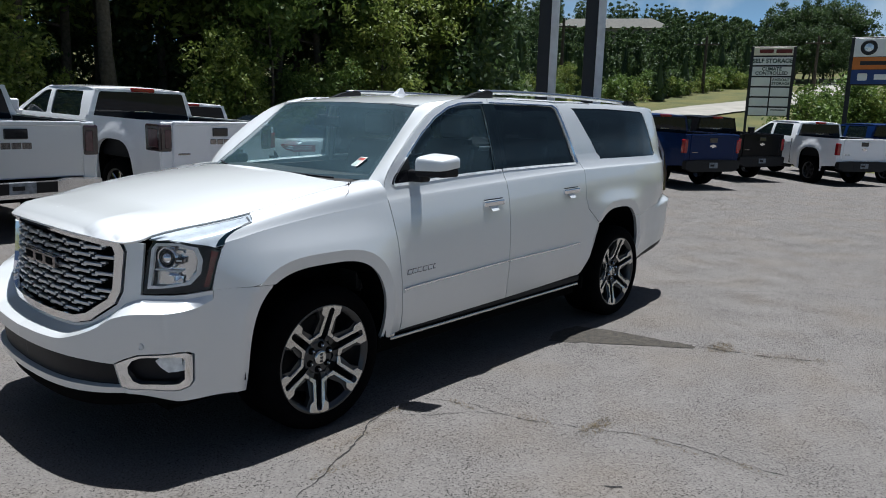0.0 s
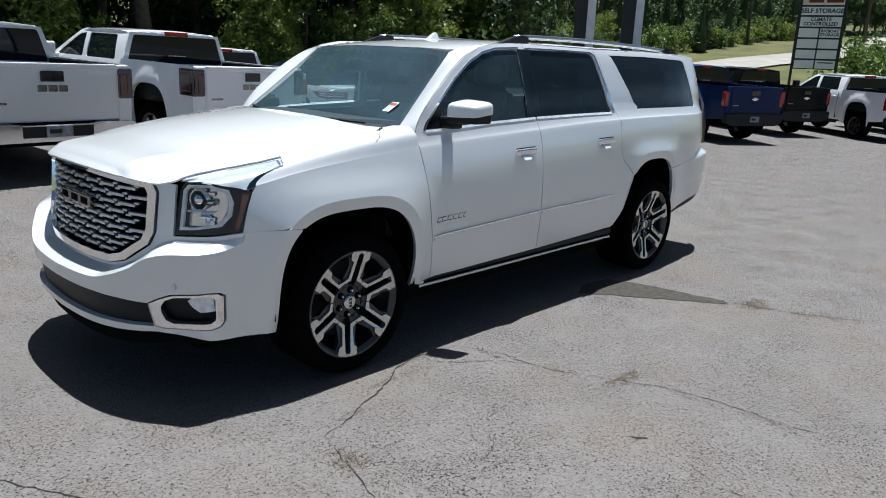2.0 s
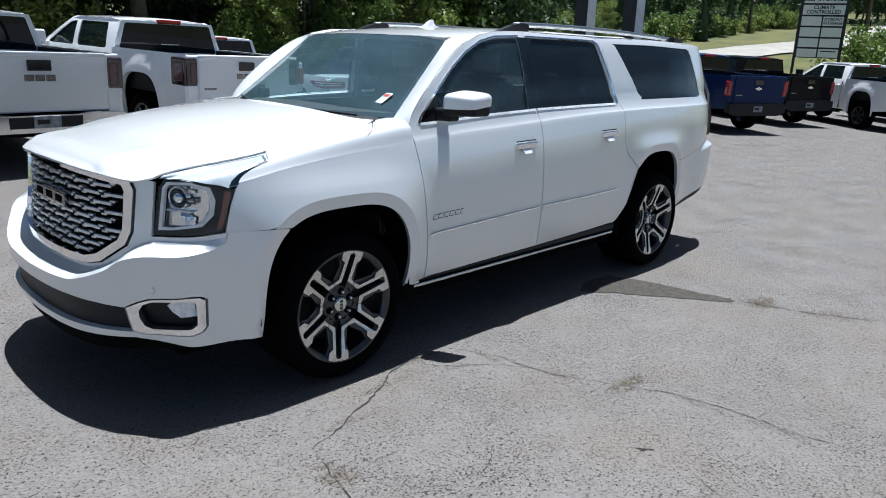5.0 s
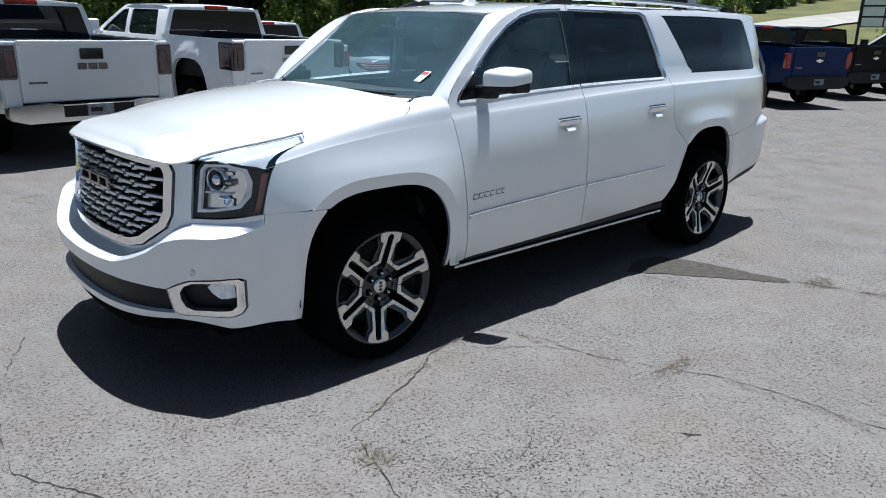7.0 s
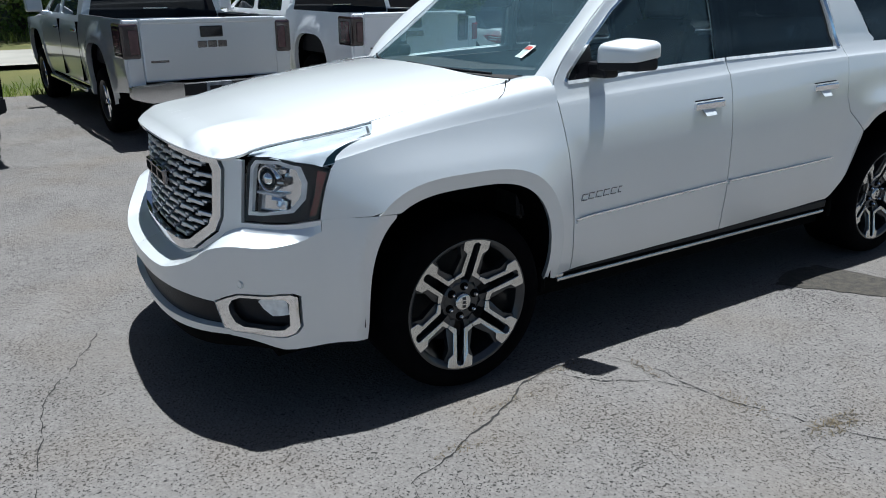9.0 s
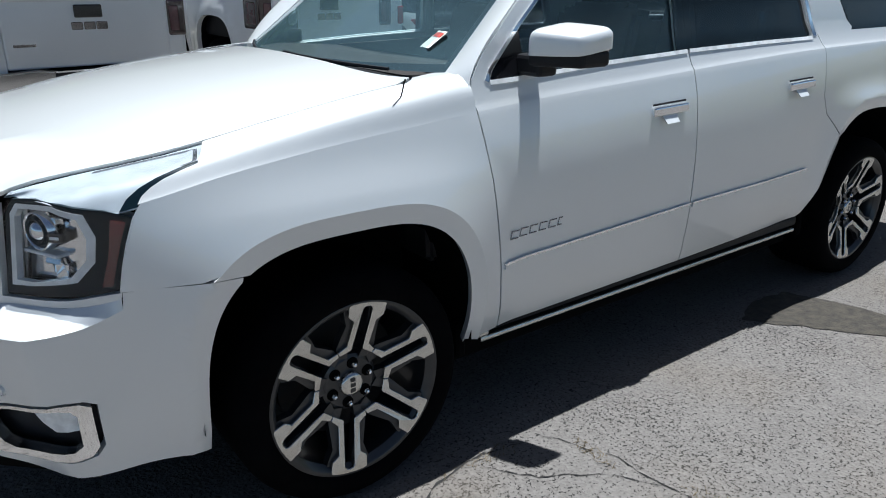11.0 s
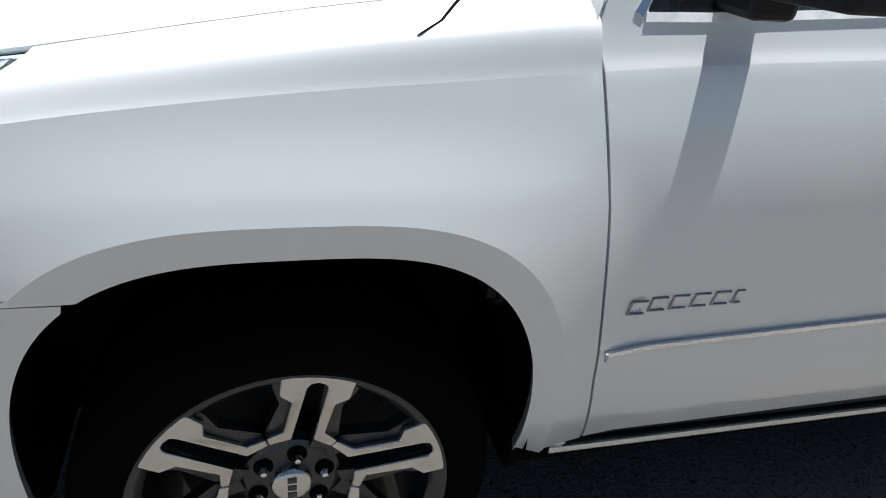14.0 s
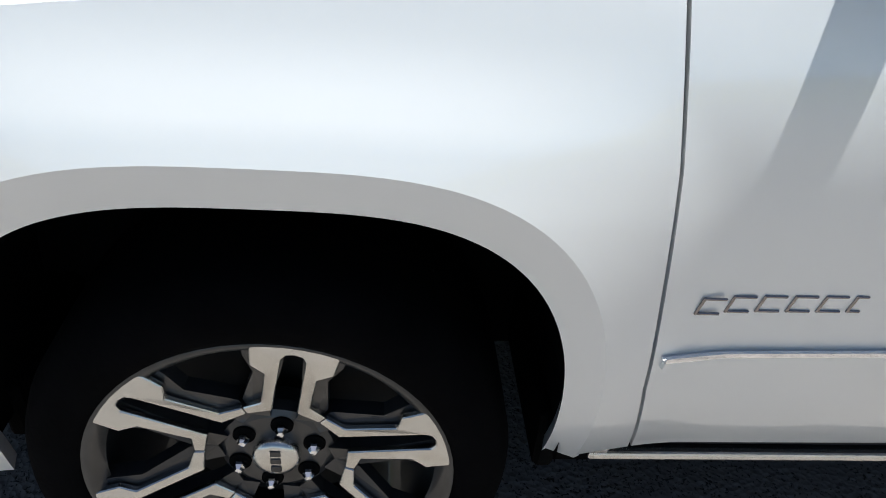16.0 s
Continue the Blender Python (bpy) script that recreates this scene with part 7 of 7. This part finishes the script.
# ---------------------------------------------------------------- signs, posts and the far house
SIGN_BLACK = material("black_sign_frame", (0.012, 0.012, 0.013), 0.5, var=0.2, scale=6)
SIGN_CREAM = material("cream_sign_face", (0.85, 0.80, 0.62), 0.45, var=0.06, scale=3)
SIGN_WHITE = material("white_sign_face", (0.88, 0.89, 0.87), 0.45, var=0.06, scale=3)
SIGN_RED = material("dark_red_lettering", (0.16, 0.02, 0.015), 0.6, var=0.1)
SIGN_GREEN = material("dark_green_lettering", (0.02, 0.05, 0.04), 0.6, var=0.1)


def lettering(text, size, mat, parent, m):
    cu = bpy.data.curves.new("lettering", "FONT")
    cu.body, cu.size, cu.align_x, cu.align_y, cu.extrude, cu.offset = text, size, "CENTER", "CENTER", 0.004, size * 0.028
    cu.materials.append(mat)
    o = new("lettering", cu)
    o.parent = parent
    o.matrix_basis = m
    return o


def to_camera_side(x, y, z, heading):
    """Signs are built facing -y."""
    return pose(x, y, z, 0, 0, heading)


sx, sy = -33.4, -7.95
sign = thing("road_sign", "tall black-framed sign with rows of pale panels", "sign", to_camera_side(sx, sy, land(sx, sy) - 0.05, 108.0))
W, z0 = 1.90, 5.42 - land(sx, sy) + 0.05
for px in (-W / 2, W / 2):
    part("post", boxed((px - 0.06, -0.06, 0), (px + 0.06, 0.06, z0), 0.01, 1), SIGN_BLACK, sign)
part("backing", boxed((-W / 2, -0.03, z0 - 3.32), (W / 2, 0.05, z0), 0.01, 1), SIGN_BLACK, sign)
text_m = lambda x, z: pose(x, -0.062, z, 90, 0, 0)
rows = [(0.0, 0.42, 1), (0.47, 0.40, 1), (0.92, 0.46, 1), (1.43, 0.44, 2), (1.92, 0.44, 2), (2.41, 0.42, 2), (2.88, 0.40, 2)]
for i, (top, hgt, cols) in enumerate(rows):
    for c in range(cols):
        w = (W - 0.16) / cols
        x0 = -W / 2 + 0.08 + c * w + (0.03 if c else 0)
        x1 = -W / 2 + 0.08 + (c + 1) * w - (0.03 if cols == 2 and not c else 0)
        pn = part("panel", boxed((x0, -0.055, z0 - top - hgt), (x1, -0.025, z0 - top - 0.03), 0.006, 1), SIGN_CREAM if i == 0 else SIGN_WHITE, sign)
        cx, cz = (x0 + x1) / 2, z0 - top - hgt / 2 - 0.015
        if i == 0:
            for k, (bx, bw) in enumerate(((-0.62, 0.62), (0.12, 0.70))):
                part("brand_bar", boxed((bx, -0.062, cz - 0.09), (bx + bw, -0.054, cz + 0.09), 0.004, 1), SIGN_RED, pn)
        elif i == 1:
            lettering("SELF STORAGE", 0.27, SIGN_GREEN, pn, text_m(cx, cz))
        elif i == 2:
            lettering("CLIMATE", 0.22, SIGN_GREEN, pn, text_m(cx, cz + 0.10))
            lettering("CONTROLLED", 0.22, SIGN_GREEN, pn, text_m(cx, cz - 0.10))
        elif i == 3 and c == 1:
            lettering("RV/BOAT", 0.18, SIGN_GREEN, pn, text_m(cx, cz + 0.085))
            lettering("STORAGE", 0.18, SIGN_GREEN, pn, text_m(cx, cz - 0.085))
        elif i == 6 and c == 1:
            part("text_bar", boxed((cx - 0.32, -0.060, cz + 0.06), (cx + 0.32, -0.054, cz + 0.11)), SIGN_GREEN, pn)

tx, ty = -31.0, -3.0
tz = land(tx, ty) - 0.05
tyre_sign = thing("tyre_shop_sign", "tyre shop sign with white, orange and blue bands", "sign", to_camera_side(tx, ty, tz, 101.0))
part("post", boxed((-1.03, -0.09, 0), (-0.85, 0.09, 5.4), 0.01, 1), SIGN_BLACK, tyre_sign)
part("post", boxed((1.05, -0.09, 0), (1.23, 0.09, 5.4), 0.01, 1), SIGN_BLACK, tyre_sign)
part("frame", boxed((-0.95, -0.10, 3.45), (1.15, 0.10, 5.42), 0.02, 1), SIGN_BLACK, tyre_sign)
ORANGE = material("orange_sign_face", (0.62, 0.19, 0.02), 0.5, var=0.08, scale=3)
NAVY = material("blue_sign_face", (0.015, 0.05, 0.20), 0.5, var=0.08, scale=3)
for nm, za, zb, mt in (("white_panel", 4.62, 5.36, SIGN_WHITE), ("orange_panel", 4.10, 4.60, ORANGE), ("blue_panel", 3.50, 4.08, NAVY)):
    pn = part(nm, boxed((-0.90, -0.125, za), (1.10, -0.095, zb), 0.006, 1), mt, tyre_sign)
    if nm == "white_panel":
        tb = bmesh.new()
        lathe(tb, [(0.17, -0.13), (0.19, -0.15), (0.29, -0.15), (0.31, -0.13)], 36)
        part("painted_tyre", tb, SIGN_BLACK, pn, m=pose(-0.36, 0.0, 4.99))
        hb = bmesh.new()
        lathe(hb, [(0.0, -0.14), (0.15, -0.13), (0.17, -0.128)], 24)
        part("painted_rim", hb, SATIN, pn, m=pose(-0.36, 0.0, 4.99))
    elif nm == "orange_panel":
        part("brand_bar", boxed((-0.62, -0.132, 4.28), (0.72, -0.124, 4.44), 0.004, 1), SIGN_BLACK, pn)
    else:
        part("brand_bar", boxed((-0.05, -0.132, 3.68), (0.86, -0.124, 3.90), 0.004, 1), SIGN_WHITE, pn)
        part("brand_shape", boxed((-0.66, -0.132, 3.64), (-0.30, -0.124, 3.94), 0.05, 3), SIGN_WHITE, pn)

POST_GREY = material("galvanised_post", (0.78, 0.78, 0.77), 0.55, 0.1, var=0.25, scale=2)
for px, py in ((-15.95, -9.35), (-16.71, -8.12)):
    t = thing("steel_post", "tall square steel post, its shaded face coloured black", "post", pose(px, py, land(px, py) - 0.1, 0, 0, 122), "pair of tall posts")
    # lit and shaded faces put in as a pale and a black box
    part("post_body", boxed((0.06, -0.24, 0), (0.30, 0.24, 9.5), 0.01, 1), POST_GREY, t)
    part("shaded_face", boxed((-0.32, -0.23, 0), (0.056, 0.23, 9.5), 0.01, 1), SIGN_BLACK, t)
    part("footing", boxed((-0.35, -0.35, 0), (0.35, 0.35, 0.22), 0.02, 1), CONCRETE, t)

POLE = material("weathered_pole_wood", (0.10, 0.08, 0.06), 0.9, var=0.4, scale=6)
for az, d, top in ((212.6, 62, 9.8), (202.2, 70, 9.2), (194.9, 78, 10.0), (190.6, 150, 20.5)):
    px, py = 4 + d * math.cos(radians(az)), 4 + d * math.sin(radians(az))
    gz = land(px, py) - 0.1
    t = thing("utility_pole", "weathered wooden utility pole with a crossarm", "pole", pose(px, py, gz, 0, 0, az), "utility poles")
    pb = bmesh.new()
    tube(pb, [(0, 0, 0), (0, 0, (top - gz) / 2), (0, 0, top - gz)], [0.15, 0.135, 0.11], 10)
    part("pole", pb, POLE, t)
    part("crossarm", boxed((-0.16, -1.1, top - gz - 0.75), (-0.08, 1.1, top - gz - 0.63), 0.01, 1), POLE, t)
    for y in (-1.0, -0.4, 0.4, 1.0):
        part("insulator", boxed((-0.16, y - 0.04, top - gz - 0.64), (-0.08, y + 0.04, top - gz - 0.50), 0.02, 2), SIGN_WHITE, t)

hx, hy = -127.0, -69.0
hz = land(hx, hy)
house = thing("house", "long low house with a grey roof on the hill", "house", pose(hx, hy, hz, 0, 0, 118))
ht = 21.6 - hz
part("wall", boxed((-11, -4, 0), (11, 4, max(3.0, ht - 2.6)), 0.02, 1), material("pale_siding", (0.24, 0.22, 0.19), 0.8, var=0.1, scale=1), house)
hb = bmesh.new()
e = max(3.0, ht - 2.6)
prism(hb, [(-4.6, e - 0.1), (4.6, e - 0.1), (0.0, e + 2.2)], -11.6, 11.6, "x")
for v in hb.verts:
    if v.co.z > e + 1:
        v.co.x *= 0.68
part("roof", hb, material("grey_shingles", (0.15, 0.145, 0.13), 0.95, var=0.2, scale=3, spec=0.1), house)
for k in range(6):
    part("window", boxed((-9 + k * 3.4, -4.04, e - 2.0), (-7.8 + k * 3.4, -3.98, e - 0.8)), DARK_PANE, house)
